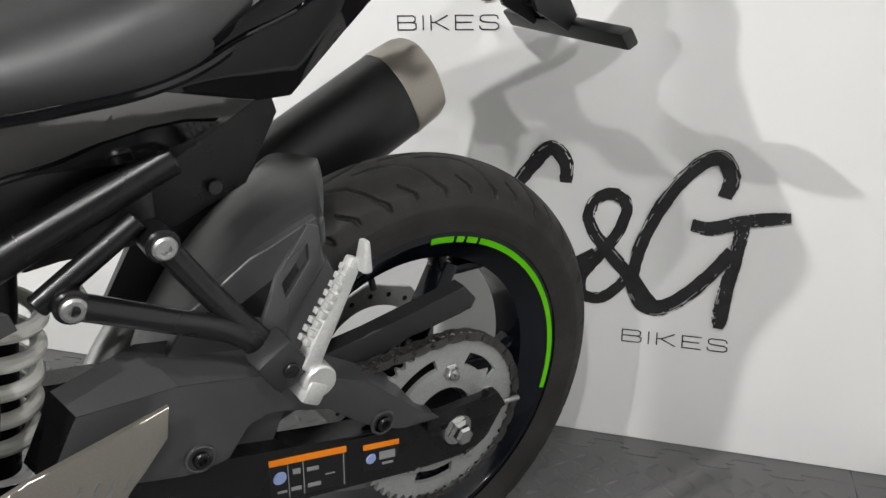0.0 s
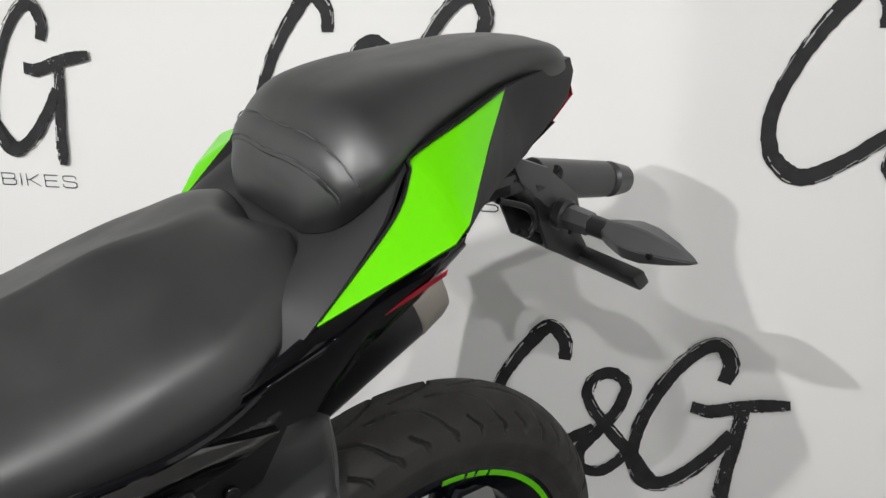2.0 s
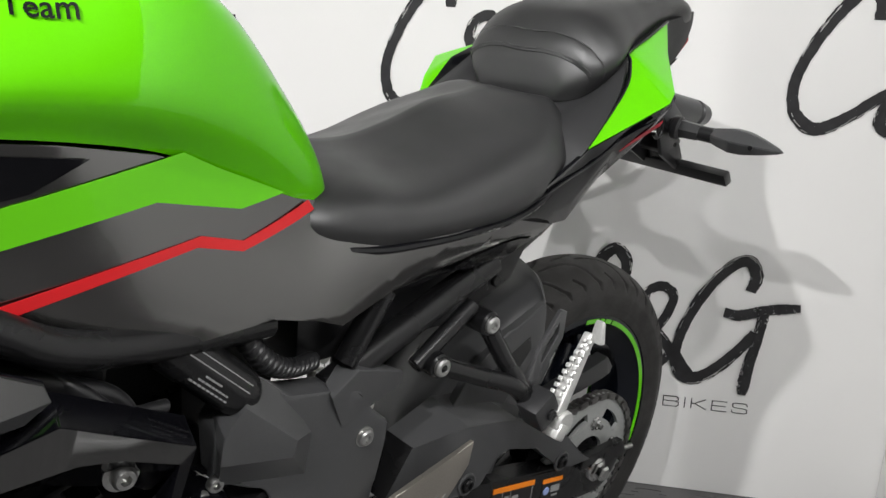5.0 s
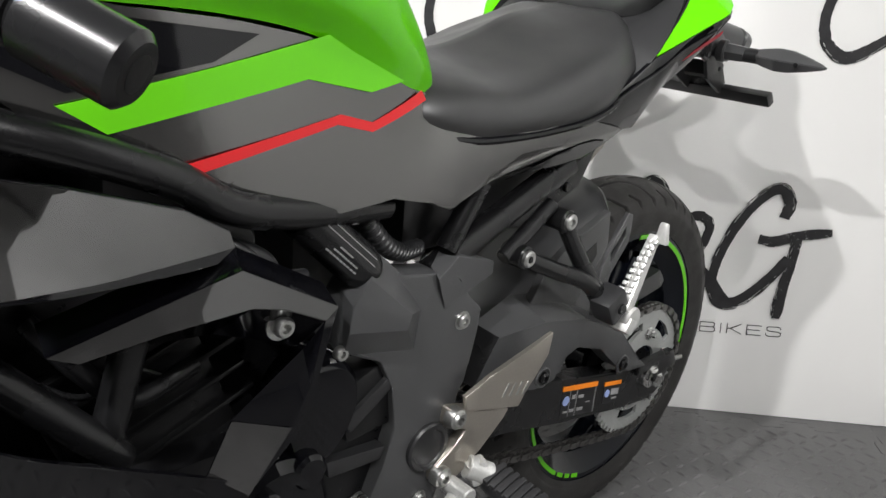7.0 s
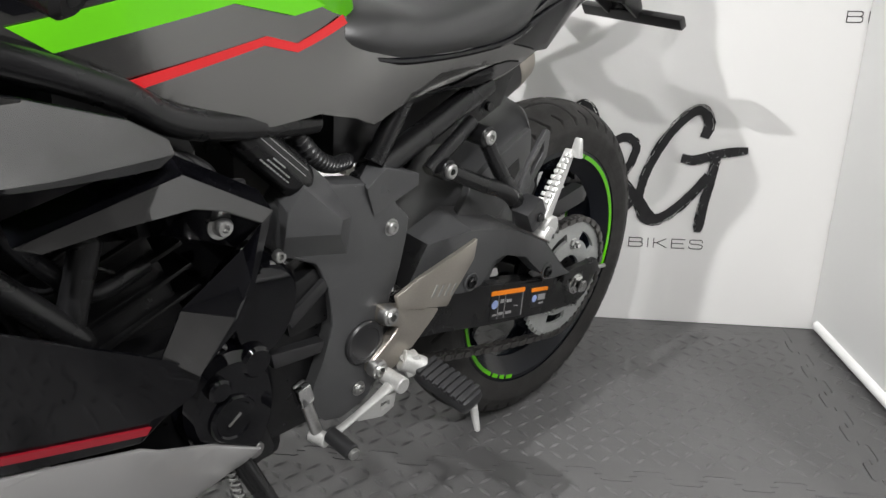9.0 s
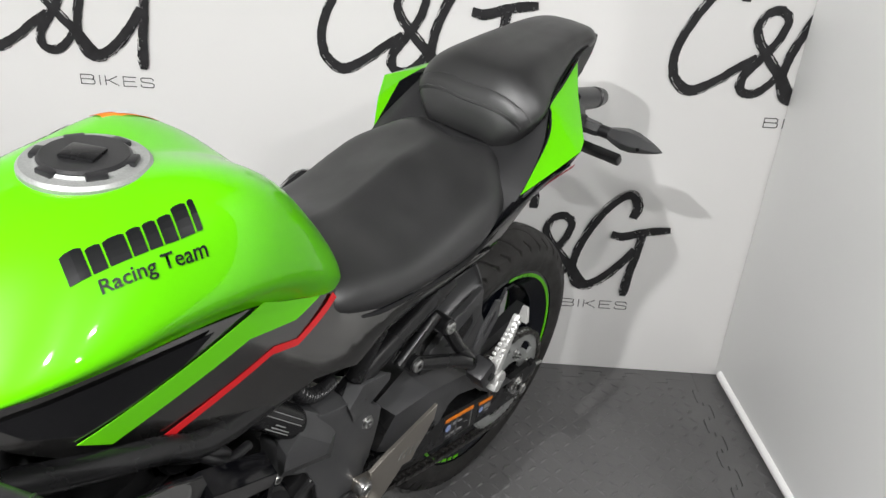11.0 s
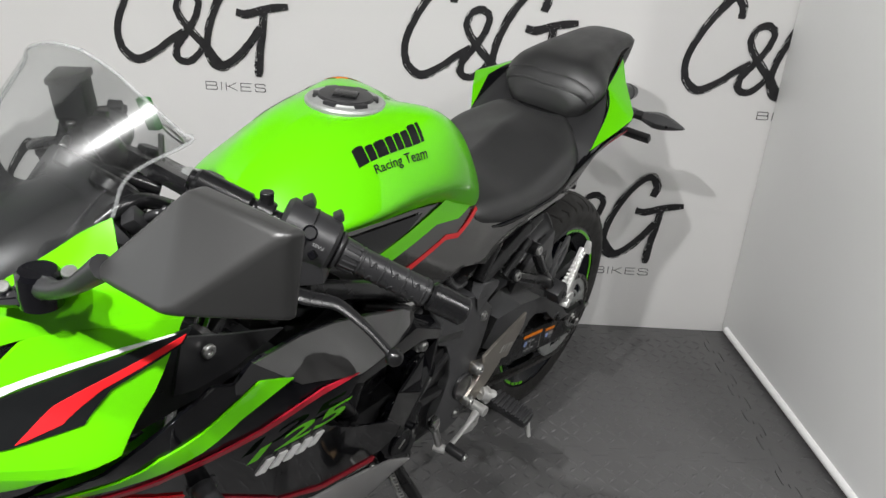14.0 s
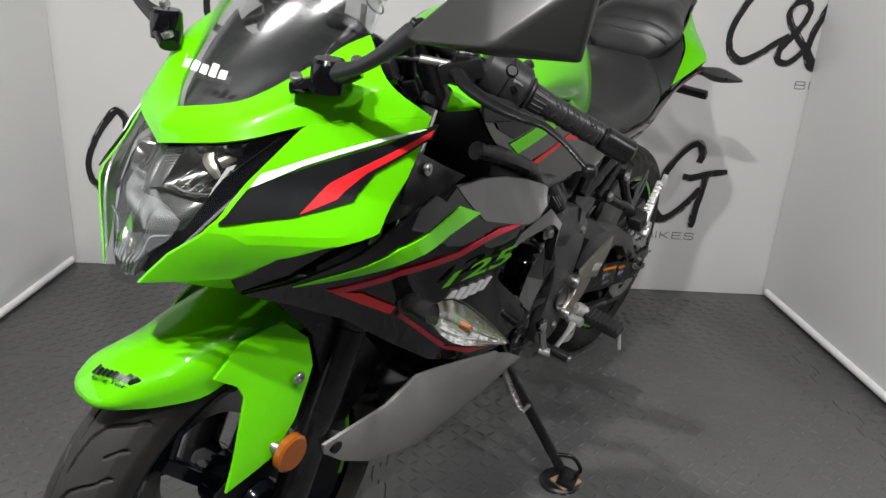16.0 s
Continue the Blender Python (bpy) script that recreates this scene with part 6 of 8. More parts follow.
for sgn in (1, -1):
    fairing = panel("side_fairing", FAIR, BLACK_GLOSS, bike, "gloss black side fairing with green and red stripes", at=fair_side, thick=0.005, bevel=0.0015, side=sgn, cell=0.03)
    panel("fairing_lip", [(1.425, 0.100, 0.704), (1.384, 0.137, 0.723), (1.335, 0.184, 0.766), (1.290, 0.202, 0.794), (1.330, 0.202, 0.801), (1.385, 0.166, 0.787), (1.420, 0.133, 0.771), (1.450, 0.104, 0.740)], BLACK_GLOSS, fairing, thick=0.004, side=sgn)
    kw = dict(at=fair_side, thick=0.003, cell=0.02, side=sgn, lift=0.0032)
    panel("green_stripe", [(1.384, 0, 0.716), (1.285, 0, 0.765), (1.143, 0, 0.784), (1.090, 0, 0.762), (1.180, 0, 0.756), (1.285, 0, 0.740)], GREEN, fairing, "lime green stripe", **kw)
    panel("red_stripe", [(1.342, 0, 0.706), (1.265, 0, 0.728), (1.150, 0, 0.722), (1.050, 0, 0.732), (0.990, 0, 0.728), (1.050, 0, 0.724), (1.150, 0, 0.713), (1.265, 0, 0.718), (1.330, 0, 0.700)], RED_DARK, fairing, "thin dark red stripe", **kw)
    panel("red_stripe", [(1.345, 0, 0.706), (1.300, 0, 0.694), (1.236, 0, 0.654), (1.238, 0, 0.641), (1.300, 0, 0.678)], RED, fairing, "bright red stripe", **kw)
    panel("red_stripe", [(1.085, 0, 0.523), (1.075, 0, 0.513), (0.985, 0, 0.464), (0.845, 0, 0.419), (0.840, 0, 0.427), (0.980, 0, 0.472)], RED_DARK, fairing, "dark red lower stripe", **kw)
    panel("red_stripe", [(1.222, 0, 0.640), (1.222, 0, 0.632), (1.085, 0, 0.520), (1.080, 0, 0.526)], RED_DARK, fairing, "dark red lower stripe", **kw)
    # same black paint as the fairing, its colour lifted for the mirrored board
    panel("upper_facet", [(1.150, 0, 0.811), (1.060, 0, 0.801), (0.994, 0, 0.789), (0.925, 0, 0.771), (0.848, 0, 0.744), (0.810, 0, 0.720), (0.806, 0, 0.7075), (0.900, 0, 0.716), (1.000, 0, 0.726), (1.080, 0, 0.748)], PALED_GLOSS, fairing,
          "upper facet paled for the board it mirrors", at=fair_side, thick=0.002, cell=0.02, side=sgn, lift=0.0012)
    def on_fair(x, z, s=sgn):
        return Vector((x, (fair_side(x, z) + 0.0060) * s, z))
    if sgn > 0:
        skin_words("125", lambda a, b: on_fair(1.163 - 0.148 * a - 0.016 * b, 0.665 + 0.002 * a + (0.024 + 0.008 * a) * b), GREEN_DULL, fairing, "lettering", 1, 1, 0.02)
    # the model name as a plain white bar with a rising stroke
    for k in range(5):
        nx = 1.136 - 0.020 * k
        panel("name_bar", [(nx, 0, 0.620 + 0.001 * k), (nx - 0.010, 0, 0.646), (nx - 0.022, 0, 0.645), (nx - 0.013, 0, 0.619 + 0.001 * k)], WHITE, fairing, "plain white name bar", **kw)
    # scoop: an upper band paled for its reflection, a dark slope that dives inwards below it, and a rear blade
    band_up = [(0.945, 0.186, 0.657), (0.878, 0.188, 0.673), (0.803, 0.188, 0.689), (0.756, 0.180, 0.661), (0.696, 0.168, 0.625)]
    band_lo = [(0.926, 0.190, 0.649), (0.870, 0.190, 0.654), (0.794, 0.189, 0.656), (0.760, 0.182, 0.644), (0.712, 0.172, 0.617)]
    slope_in = [(0.930, 0.150, 0.630), (0.870, 0.145, 0.626), (0.805, 0.143, 0.618), (0.755, 0.145, 0.598), (0.727, 0.150, 0.586)]
    under = [(x - 0.004, y - 0.030, z + 0.012) for x, y, z in band_up]
    flip_y = lambda pts, s=sgn: [(x, y * s, z) for x, y, z in pts]
    bm, _ = grid_mesh([flip_y(r) for r in (under, band_up, band_lo, slope_in)])
    bmesh.ops.recalc_face_normals(bm, faces=bm.faces)
    bmesh.ops.bevel(bm, geom=[e for e in bm.edges if len(e.link_faces) == 2 and e.calc_face_angle(0) > 0.3], offset=0.0012, segments=2, affect="EDGES")
    scoop = part("air_scoop", bm, BLACK_GLOSS, bike, "gloss black angular side scoop", angle=14)
    blade = [(0.696, 0.168, 0.625), (0.712, 0.172, 0.617), (0.727, 0.160, 0.588), (0.722, 0.176, 0.560), (0.730, 0.178, 0.560), (0.740, 0.178, 0.518), (0.750, 0.178, 0.526), (0.803, 0.168, 0.547),
             (0.795, 0.182, 0.477), (0.827, 0.170, 0.504), (0.690, 0.145, 0.610), (0.735, 0.150, 0.510), (0.790, 0.160, 0.470)]
    part("rear_blade", solid(flip_y(blade), [(0, 1, 4, 3), (3, 4, 6, 5), (1, 2, 4), (2, 7, 6, 4), (6, 7, 9, 8), (5, 6, 8), (0, 3, 11, 10), (3, 5, 11), (5, 8, 12, 11)]), BLACK_GLOSS, scoop, angle=14)
    band, _ = grid_mesh([[(x, (y + 0.0010) * sgn, z + 0.0004) for x, y, z in r] for r in (band_up, band_lo)])
    part("band", band, PALED_GLOSS, scoop, "upper band paled for the board it mirrors", angle=14)
    # lower facet in the paled gloss too, reflection put into its colour
    part("facet", solid(flip_y([(0.803, 0.1695, 0.547), (0.750, 0.1795, 0.5255), (0.795, 0.1835, 0.477), (0.827, 0.1715, 0.504)]), [(0, 1, 2, 3)]), PALED_GLOSS, scoop, angle=14)
    bolt(scoop, (0.757, 0.170 * sgn, 0.624), 0.0095, 0.010, STEEL, side=sgn, washer=0.014)
    # belly pan
    BELLY_PTS = [(1.290, 0.135, 0.420), (1.245, 0.142, 0.428), (1.170, 0.152, 0.438), (1.100, 0.170, 0.462), (0.990, 0.184, 0.446), (0.850, 0.178, 0.402), (0.828, 0.172, 0.385), (0.760, 0.160, 0.350), (0.700, 0.145, 0.314), (0.720, 0.135, 0.296),
                 (0.800, 0.122, 0.266), (1.010, 0.118, 0.252), (1.150, 0.118, 0.297), (1.225, 0.120, 0.344), (1.278, 0.126, 0.392)]
    BELLY_PTS = [(x, y - (0.016 if z > 0.34 and x < 1.12 else 0.0), z) for x, y, z in BELLY_PTS]
    belly = panel("belly_pan", BELLY_PTS, BELLY, bike, "silver white belly pan", thick=0.005, crown=0.006, bevel=0.0015, side=sgn, cell=0.03)
    part("hole", rod((1.262, 0.130 * sgn, 0.402), (1.262, 0.1375 * sgn, 0.402), 0.011), DARK, belly)
    # inner wheel guard behind the front wheel
    panel("inner_panel", [(1.385, 0, 0.690), (1.290, 0, 0.640), (1.190, 0, 0.560), (1.120, 0, 0.480), (1.20, 0, 0.400), (1.27, 0, 0.420), (1.262, 0, 0.500), (1.290, 0, 0.590)], BLACK_METAL, bike, at=lambda x, z: 0.098, thick=0.004, bevel=0.001, side=sgn)
    # dark panel inside the fairing, below the bars
    panel("inner_cover", [(1.225, 0, 0.870), (1.143, 0, 0.831), (1.060, 0, 0.795), (1.180, 0, 0.780), (1.240, 0, 0.800)], BLACK, bike, at=lambda x, z: 0.172 + 0.12 * (x - 1.15), thick=0.004, bevel=0.001, side=sgn)
    bolt(bike, (1.193, 0.181 * sgn, 0.837), 0.009, 0.005, STEEL, side=sgn)
part("belly_floor", solid([(1.225, 0.118, 0.344), (1.01, 0.116, 0.252), (0.80, 0.12, 0.266), (1.225, -0.118, 0.344), (1.01, -0.116, 0.252), (0.80, -0.12, 0.266)], [(0, 1, 4, 3), (1, 2, 5, 4)]), BELLY, bike)
part("radiator", box((0.03, 0.22, 0.20), (1.06, 0, 0.58), Euler((0, 0.2, 0)), 0.004), DARK, bike)

# ---- green upper cowl ----
COWL_IN = [(1.436, 0.000, 0.904), (1.386, 0.052, 0.919), (1.325, 0.089, 0.958), (1.284, 0.108, 0.986), (1.258, 0.121, 0.999)]
COWL_MID = [(1.456, 0.000, 0.886), (1.410, 0.072, 0.907), (1.350, 0.120, 0.936), (1.306, 0.148, 0.954), (1.274, 0.168, 0.956)]
COWL_OUT = [(1.462, 0.000, 0.866), (1.424, 0.084, 0.886), (1.358, 0.131, 0.907), (1.304, 0.174, 0.917), (1.248, 0.215, 0.924)]
cowl = part("upper_cowl", shell([COWL_IN, COWL_MID, COWL_OUT], 14, 34, thick=0.004), GREEN, bike, "lime green upper cowl with black, red and white flashes", angle=50)
CHEEK_PTS = [(1.360, 0.130, 0.907), (1.304, 0.175, 0.917), (1.247, 0.216, 0.924), (1.282, 0.220, 0.862), (1.326, 0.213, 0.797), (1.385, 0.176, 0.781), (1.418, 0.143, 0.764), (1.447, 0.114, 0.736), (1.514, 0.034, 0.720), (1.496, 0.064, 0.762), (1.470, 0.094, 0.802), (1.414, 0.113, 0.856)]
cheek_sheet = side_of(CHEEK_PTS)


def cheek_at(x, z):
    """The cheek's skin with the long crease above its lower flare."""
    fade = max(0.0, min(1.0, (x - 1.300) / 0.05)) * max(0.0, min(1.0, (1.498 - x) / 0.035))
    return cheek_sheet(x, z) + 0.013 * fade * max(0.0, 1.0 - abs(z - 0.791) / 0.052)


for sgn in (1, -1):
    ck = panel("cowl_cheek", CHEEK_PTS, GREEN, cowl, at=cheek_at, thick=0.004, crown=0.004, bevel=0.0012, side=sgn, cell=0.0102, angle=12)
    kw = dict(at=cheek_at, thick=0.003, cell=0.0102, side=sgn, lift=0.0062)
    panel("black_flash", [(1.466, 0, 0.806), (1.405, 0, 0.815), (1.366, 0, 0.826), (1.345, 0, 0.832), (1.318, 0, 0.862), (1.256, 0, 0.902), (1.246, 0, 0.917), (1.300, 0, 0.893), (1.380, 0, 0.862), (1.430, 0, 0.840)], BLACK_DECAL, ck, "black flash", **kw)
    kw["lift"] = 0.0072
    panel("red_flash", [(1.397, 0, 0.819), (1.360, 0, 0.834), (1.325, 0, 0.862), (1.258, 0, 0.903), (1.252, 0, 0.911), (1.310, 0, 0.878), (1.360, 0, 0.850)], RED, ck, "red flash", **kw)
    panel("white_flash", [(1.427, 0, 0.843), (1.380, 0, 0.866), (1.300, 0, 0.8975), (1.260, 0, 0.911), (1.300, 0, 0.9000), (1.370, 0, 0.8740), (1.416, 0, 0.8555)], WHITE, ck, "white flash", **kw)
    panel("cowl_underside", [(1.500, 0.030, 0.720), (1.446, 0.106, 0.732), (1.418, 0.132, 0.758), (1.398, 0.120, 0.735), (1.430, 0.088, 0.706)], GREEN, cowl, thick=0.003, side=sgn)

# unseen black floor closing the cowl above the front wheel, added to block light
part("cowl_light_block", solid([(1.500, 0.0, 0.722), (1.494, 0.030, 0.724), (1.432, 0.084, 0.716), (1.380, 0.128, 0.738), (1.315, 0.176, 0.770), (1.215, 0.192, 0.790), (1.080, 0.176, 0.780), (1.080, 0.0, 0.780)], [(0, 1, 2, 3, 4, 5, 6, 7)], mirror=True), DARK, cowl)

# headlamp
LENS = [[(1.459, 0.000, 0.862), (1.422, 0.082, 0.882), (1.362, 0.127, 0.902)], [(1.490, 0.000, 0.812), (1.468, 0.064, 0.826), (1.418, 0.111, 0.850)],
        [(1.508, 0.000, 0.766), (1.494, 0.052, 0.778), (1.470, 0.090, 0.800)], [(1.522, 0.000, 0.714), (1.518, 0.018, 0.715), (1.511, 0.034, 0.718)]]
lamp = part("headlamp_lens", shell(LENS, 18, 14, thick=0.0025), GLASS, bike, "clear headlamp lens over mirrored reflectors", angle=60)
lamp.visible_shadow = False


def lens_spot(r, c, back=0.0, sgn=1):
    """A place behind the lens: r from 0 at its top row to 3 at its chin, c from 0 in the middle to 2 at its side."""
    i, j = min(int(r), 2), min(int(c), 1)
    f, g = r - i, c - j
    p = [Vector(LENS[i + a][j + b]) for a in (0, 1) for b in (0, 1)]
    q = (p[0] * (1 - g) + p[1] * g) * (1 - f) + (p[2] * (1 - g) + p[3] * g) * f
    q = q + Vector((-1.0, -0.25 * min(1, c), -0.1)) * back
    return (q.x, q.y * sgn, q.z)


def lens_patch(corners, depth, n=8, bulge=0.0, sgn=1, flutes=0, flute=0.0):
    """A curved patch between four (r, c) corners, sunk behind the lens; bulge dishes its middle, flutes run across it."""
    a, b, c, d = (Vector(k) for k in corners)
    rows = []
    for i in range(n + 1):
        u = i / n
        row = []
        for j in range(n + 1):
            v = j / n
            p = (a * (1 - v) + b * v) * (1 - u) + (d * (1 - v) + c * v) * u
            row.append(lens_spot(p[0], p[1], depth + bulge * 16 * u * (1 - u) * v * (1 - v) + flute * math.cos(2 * math.pi * flutes * u), sgn))
        rows.append(row)
    return grid_mesh(rows)[0]


for sgn in (1, -1):
    part("lamp_lining", lens_patch(((0.04, 0.0), (0.04, 1.0), (2.0, 1.30), (2.0, 0.0)), 0.050, sgn=sgn), LAMP_MIRROR, lamp, "silvered lining", angle=70)
    part("reflector", lens_patch(((0.06, 0.24), (0.06, 1.10), (1.26, 1.36), (0.90, 0.24)), 0.014, n=16, bulge=0.030, sgn=sgn), LAMP_MIRROR, lamp, "dark mirrored upper bowl", angle=70)
    part("fluted_strip", lens_patch(((0.06, 0.0), (0.06, 0.24), (0.90, 0.24), (0.93, 0.0)), 0.012, n=64, bulge=-0.004, sgn=sgn, flutes=16, flute=0.0007), FLUTED, lamp, "bright fluted strip", angle=70)
    part("reflector", lens_patch(((0.93, 0.0), (1.24, 1.40), (1.97, 1.34), (1.97, 0.0)), 0.024, n=66, bulge=-0.012, sgn=sgn, flutes=22, flute=0.00012), FLUTED, lamp, "finely fluted lower bowl", angle=70)
    part("bowl_edge", tube([lens_spot(0.93, 0.01, 0.018, sgn), lens_spot(0.86, 0.36, 0.015, sgn), lens_spot(1.02, 0.80, 0.016, sgn), lens_spot(1.24, 1.38, 0.018, sgn)], 0.0016, sides=8), FLUTED, lamp)
    part("side_strip", lens_patch(((0.55, 1.14), (0.52, 1.27), (1.34, 1.46), (1.24, 1.30)), 0.011, sgn=sgn), SILVER, lamp, "bright side strip")
    part("bulb_shield", tube([lens_spot(0.10, 0.66, 0.013, sgn), lens_spot(0.30, 0.72, 0.010, sgn), lens_spot(0.52, 0.92, 0.010, sgn), lens_spot(0.76, 1.16, 0.012, sgn)], [0.0060, 0.0072, 0.0062, 0.0040], flat=0.4), TITAN, lamp, "pale bulb shield")
    part("bulb_holder", box((0.012, 0.024, 0.010), lens_spot(0.22, 0.98, 0.020, sgn), Euler((0.3, 0, 0.3 * sgn)), 0.003), BLACK_METAL, lamp)
    part("bulb", rod(Vector(lens_spot(0.30, 0.98, 0.026, sgn)), Vector(lens_spot(0.44, 0.88, 0.020, sgn)), 0.007), TITAN, lamp)
    for k in range(4):
        part("mirror_fold", tube([lens_spot(0.34 + 0.07 * k, 0.50 + 0.14 * k, 0.034, sgn), lens_spot(0.66 + 0.09 * k, 0.42 + 0.17 * k, 0.026, sgn), lens_spot(0.88 + 0.09 * k, 0.36 + 0.20 * k, 0.016, sgn)], 0.0008, sides=6), CHROME, lamp)
    part("upper_mask", lens_patch(((0.03, 1.10), (0.03, 1.97), (1.0, 1.92), (0.66, 1.27)), 0.012, sgn=sgn), BLACK_GLOSS, lamp, "dark upper mask")
    part("side_mask", lens_patch(((0.64, 1.28), (0.95, 1.94), (2.10, 1.92), (1.99, 1.36)), 0.009, sgn=sgn), BLACK_GLOSS, lamp)
    part("mask_line", tube([lens_spot(0.10, 1.62, 0.010, sgn), lens_spot(0.50, 1.44, 0.009, sgn), lens_spot(0.85, 1.30, 0.008, sgn)], 0.0009, sides=6), CHROME, lamp)
    part("lower_mask", lens_patch(((1.99, 0.30), (1.99, 1.90), (2.95, 1.9), (2.36, 0.66)), 0.009, sgn=sgn), BLACK_GLOSS, lamp)
    part("mask_trim", tube([lens_spot(2.0, 1.05, 0.006, sgn), lens_spot(2.05, 0.62, 0.006, sgn), lens_spot(2.34, 0.62, 0.006, sgn), lens_spot(2.45, 0.72, 0.006, sgn)], 0.0009, sides=6), CHROME, lamp)
    part("position_reflector", lens_patch(((1.99, 0.0), (1.99, 0.30), (2.40, 0.52), (2.45, 0.0)), 0.010, n=48, bulge=0.004, sgn=sgn, flutes=12, flute=0.0006), FLUTED, lamp, "fluted position lamp bowl", angle=70)
    part("position_reflector", lens_patch(((2.45, 0.0), (2.40, 0.75), (2.92, 0.9), (2.95, 0.0)), 0.014, bulge=0.004, sgn=sgn), LAMP_MIRROR, lamp)
    for k in range(4):
        part("position_lamp_rib", tube([lens_spot(2.40, 0.16 + 0.16 * k, 0.008, sgn), lens_spot(2.60, 0.10 + 0.17 * k, 0.005, sgn), lens_spot(2.86, 0.10 + 0.19 * k, 0.008, sgn)], 0.0018, sides=8), CHROME, lamp)
    part("lens_edge", tube([tuple(Vector((x, y * sgn, z)) + Vector((-0.002, 0, 0))) for x, y, z in (LENS[0][2], LENS[1][2], LENS[2][2], LENS[3][2])], 0.0018, n=40, sides=8), SCREEN_EDGE, lamp, "clear polished lens edge")
part("lamp_back", solid([(1.352, 0.135, 0.90), (1.430, 0.0, 0.885), (1.43, 0.10, 0.79), (1.47, 0.04, 0.715), (1.475, 0, 0.705), (1.39, 0.07, 0.84), (1.40, 0, 0.80)], [(0, 1, 6, 5), (0, 5, 2), (5, 6, 4, 3, 2)], mirror=True), DARK, lamp)

# windscreen
scr_low = [(1.436, 0.0, 0.906), (1.414, 0.026, 0.911), (1.386, 0.054, 0.921), (1.325, 0.090, 0.960), (1.258, 0.122, 1.000)]
scr_mid = [(1.330, 0.0, 1.030), (1.322, 0.040, 1.027), (1.300, 0.080, 1.020), (1.270, 0.108, 1.022), (1.238, 0.124, 1.040)]
scr_top = [(1.205, 0.0, 1.128), (1.206, 0.050, 1.123), (1.204, 0.098, 1.108), (1.198, 0.128, 1.093), (1.188, 0.154, 1.074)]
screen = part("windscreen", shell([scr_low, scr_mid, scr_top], 22, 18, thick=0.003), SCREEN, bike, "clear windscreen with a bevelled edge", angle=60)
screen.visible_shadow = False
part("screen_edge", tube([(p[0], p[1], p[2]) for p in spline(scr_top, 12)] + [scr_mid[4], scr_low[4]], 0.0020, n=60, sides=8,
                         bm=tube([(p[0], -p[1], p[2]) for p in spline(scr_top, 12)] + [(scr_mid[4][0], -scr_mid[4][1], scr_mid[4][2]), (scr_low[4][0], -scr_low[4][1], scr_low[4][2])], 0.0020, n=60, sides=8)), SCREEN_EDGE, screen, "bright polished screen edge")
# dark cowl lining under the screen
lin = [[(1.428, 0.0, 0.898), (1.405, 0.026, 0.903), (1.380, 0.050, 0.912), (1.320, 0.085, 0.950), (1.255, 0.112, 0.985)],
       [(1.330, 0.0, 0.960), (1.322, 0.030, 0.958), (1.305, 0.055, 0.955), (1.280, 0.080, 0.955), (1.245, 0.105, 0.960)],
       [(1.240, 0.0, 0.985), (1.238, 0.030, 0.982), (1.234, 0.055, 0.975), (1.228, 0.080, 0.962), (1.220, 0.100, 0.945)]]
lining = part("cowl_lining", shell(lin, 16, 14, thick=0.003), BLACK, bike, "dark lining below the screen", angle=60)
# the maker's word on the screen as a row of white blocks
def on_screen(y, f):
    """A place on the screen's outer face, f from its foot (0) to its middle row (1)."""
    def row(r):
        ys = [p[1] for p in r]
        k = max(i for i in range(len(ys) - 1) if ys[i] <= abs(y))
        g = (abs(y) - ys[k]) / (ys[k + 1] - ys[k])
        return Vector(r[k]).lerp(Vector(r[k + 1]), g)
    p = row(scr_low).lerp(row(scr_mid), f)
    return (p.x + 0.009 * 4 * f * (1 - f) + 0.004, y, p.z + 0.009 * 4 * f * (1 - f) + 0.004)


for k in range(8):
    y0 = 0.037 - 0.0092 * k
    tall = 0.100 if k in (1, 7) else 0.068
    bm, _ = grid_mesh([[on_screen(y, 0.24 - 2.6 * abs(y) + tall * j) for j in (0, 0.5, 1.0)] for y in (y0, y0 - 0.0035, y0 - 0.0070)])
    part("name_block", bm, WHITE, screen, "plain white block")

# instruments
dash = part("instruments", box((0.035, 0.15, 0.07), (1.215, -0.01, 0.965), Euler((0, -0.75, 0)), 0.012), BLACK, bike, "black instrument housing with two round dials")
part("dial", rod((1.203, 0.035, 0.972), (1.190, 0.035, 0.986), 0.034), BLACK_METAL, dash)
part("dial", rod((1.203, -0.045, 0.972), (1.190, -0.045, 0.986), 0.028), BLACK_METAL, dash)
pot = part("fluid_reservoir", box((0.042, 0.044, 0.052), (1.105, -0.205, 1.000), Euler((0.1, 0.1, 0.7)), 0.006), BLACK, bike, "black brake fluid reservoir")
part("reservoir_cap", box((0.046, 0.048, 0.010), (1.108, -0.206, 1.029), Euler((0.1, 0.1, 0.7)), 0.003), BLACK_METAL, pot)
part("cowl_stay", tube([(1.25, 0.06, 0.955), (1.20, 0.07, 0.98), (1.14, 0.06, 0.95), (1.10, 0.03, 0.93)], 0.009), BLACK_METAL, bike)
part("cowl_stay", tube([(1.25, -0.06, 0.955), (1.20, -0.07, 0.98), (1.14, -0.06, 0.95), (1.10, -0.03, 0.93)], 0.009), BLACK_METAL, bike)
for k, (x, y, z) in enumerate(((1.17, 0.08, 0.94), (1.19, 0.10, 0.95), (1.15, 0.11, 0.925), (1.21, 0.085, 0.965), (1.13, 0.085, 0.92))):
    part("connector", box((0.022, 0.018, 0.026), (x, y, z), Euler((0.2 * k, 0.4, 0.3 * k)), 0.003), BLACK if k % 2 else DARK, bike)
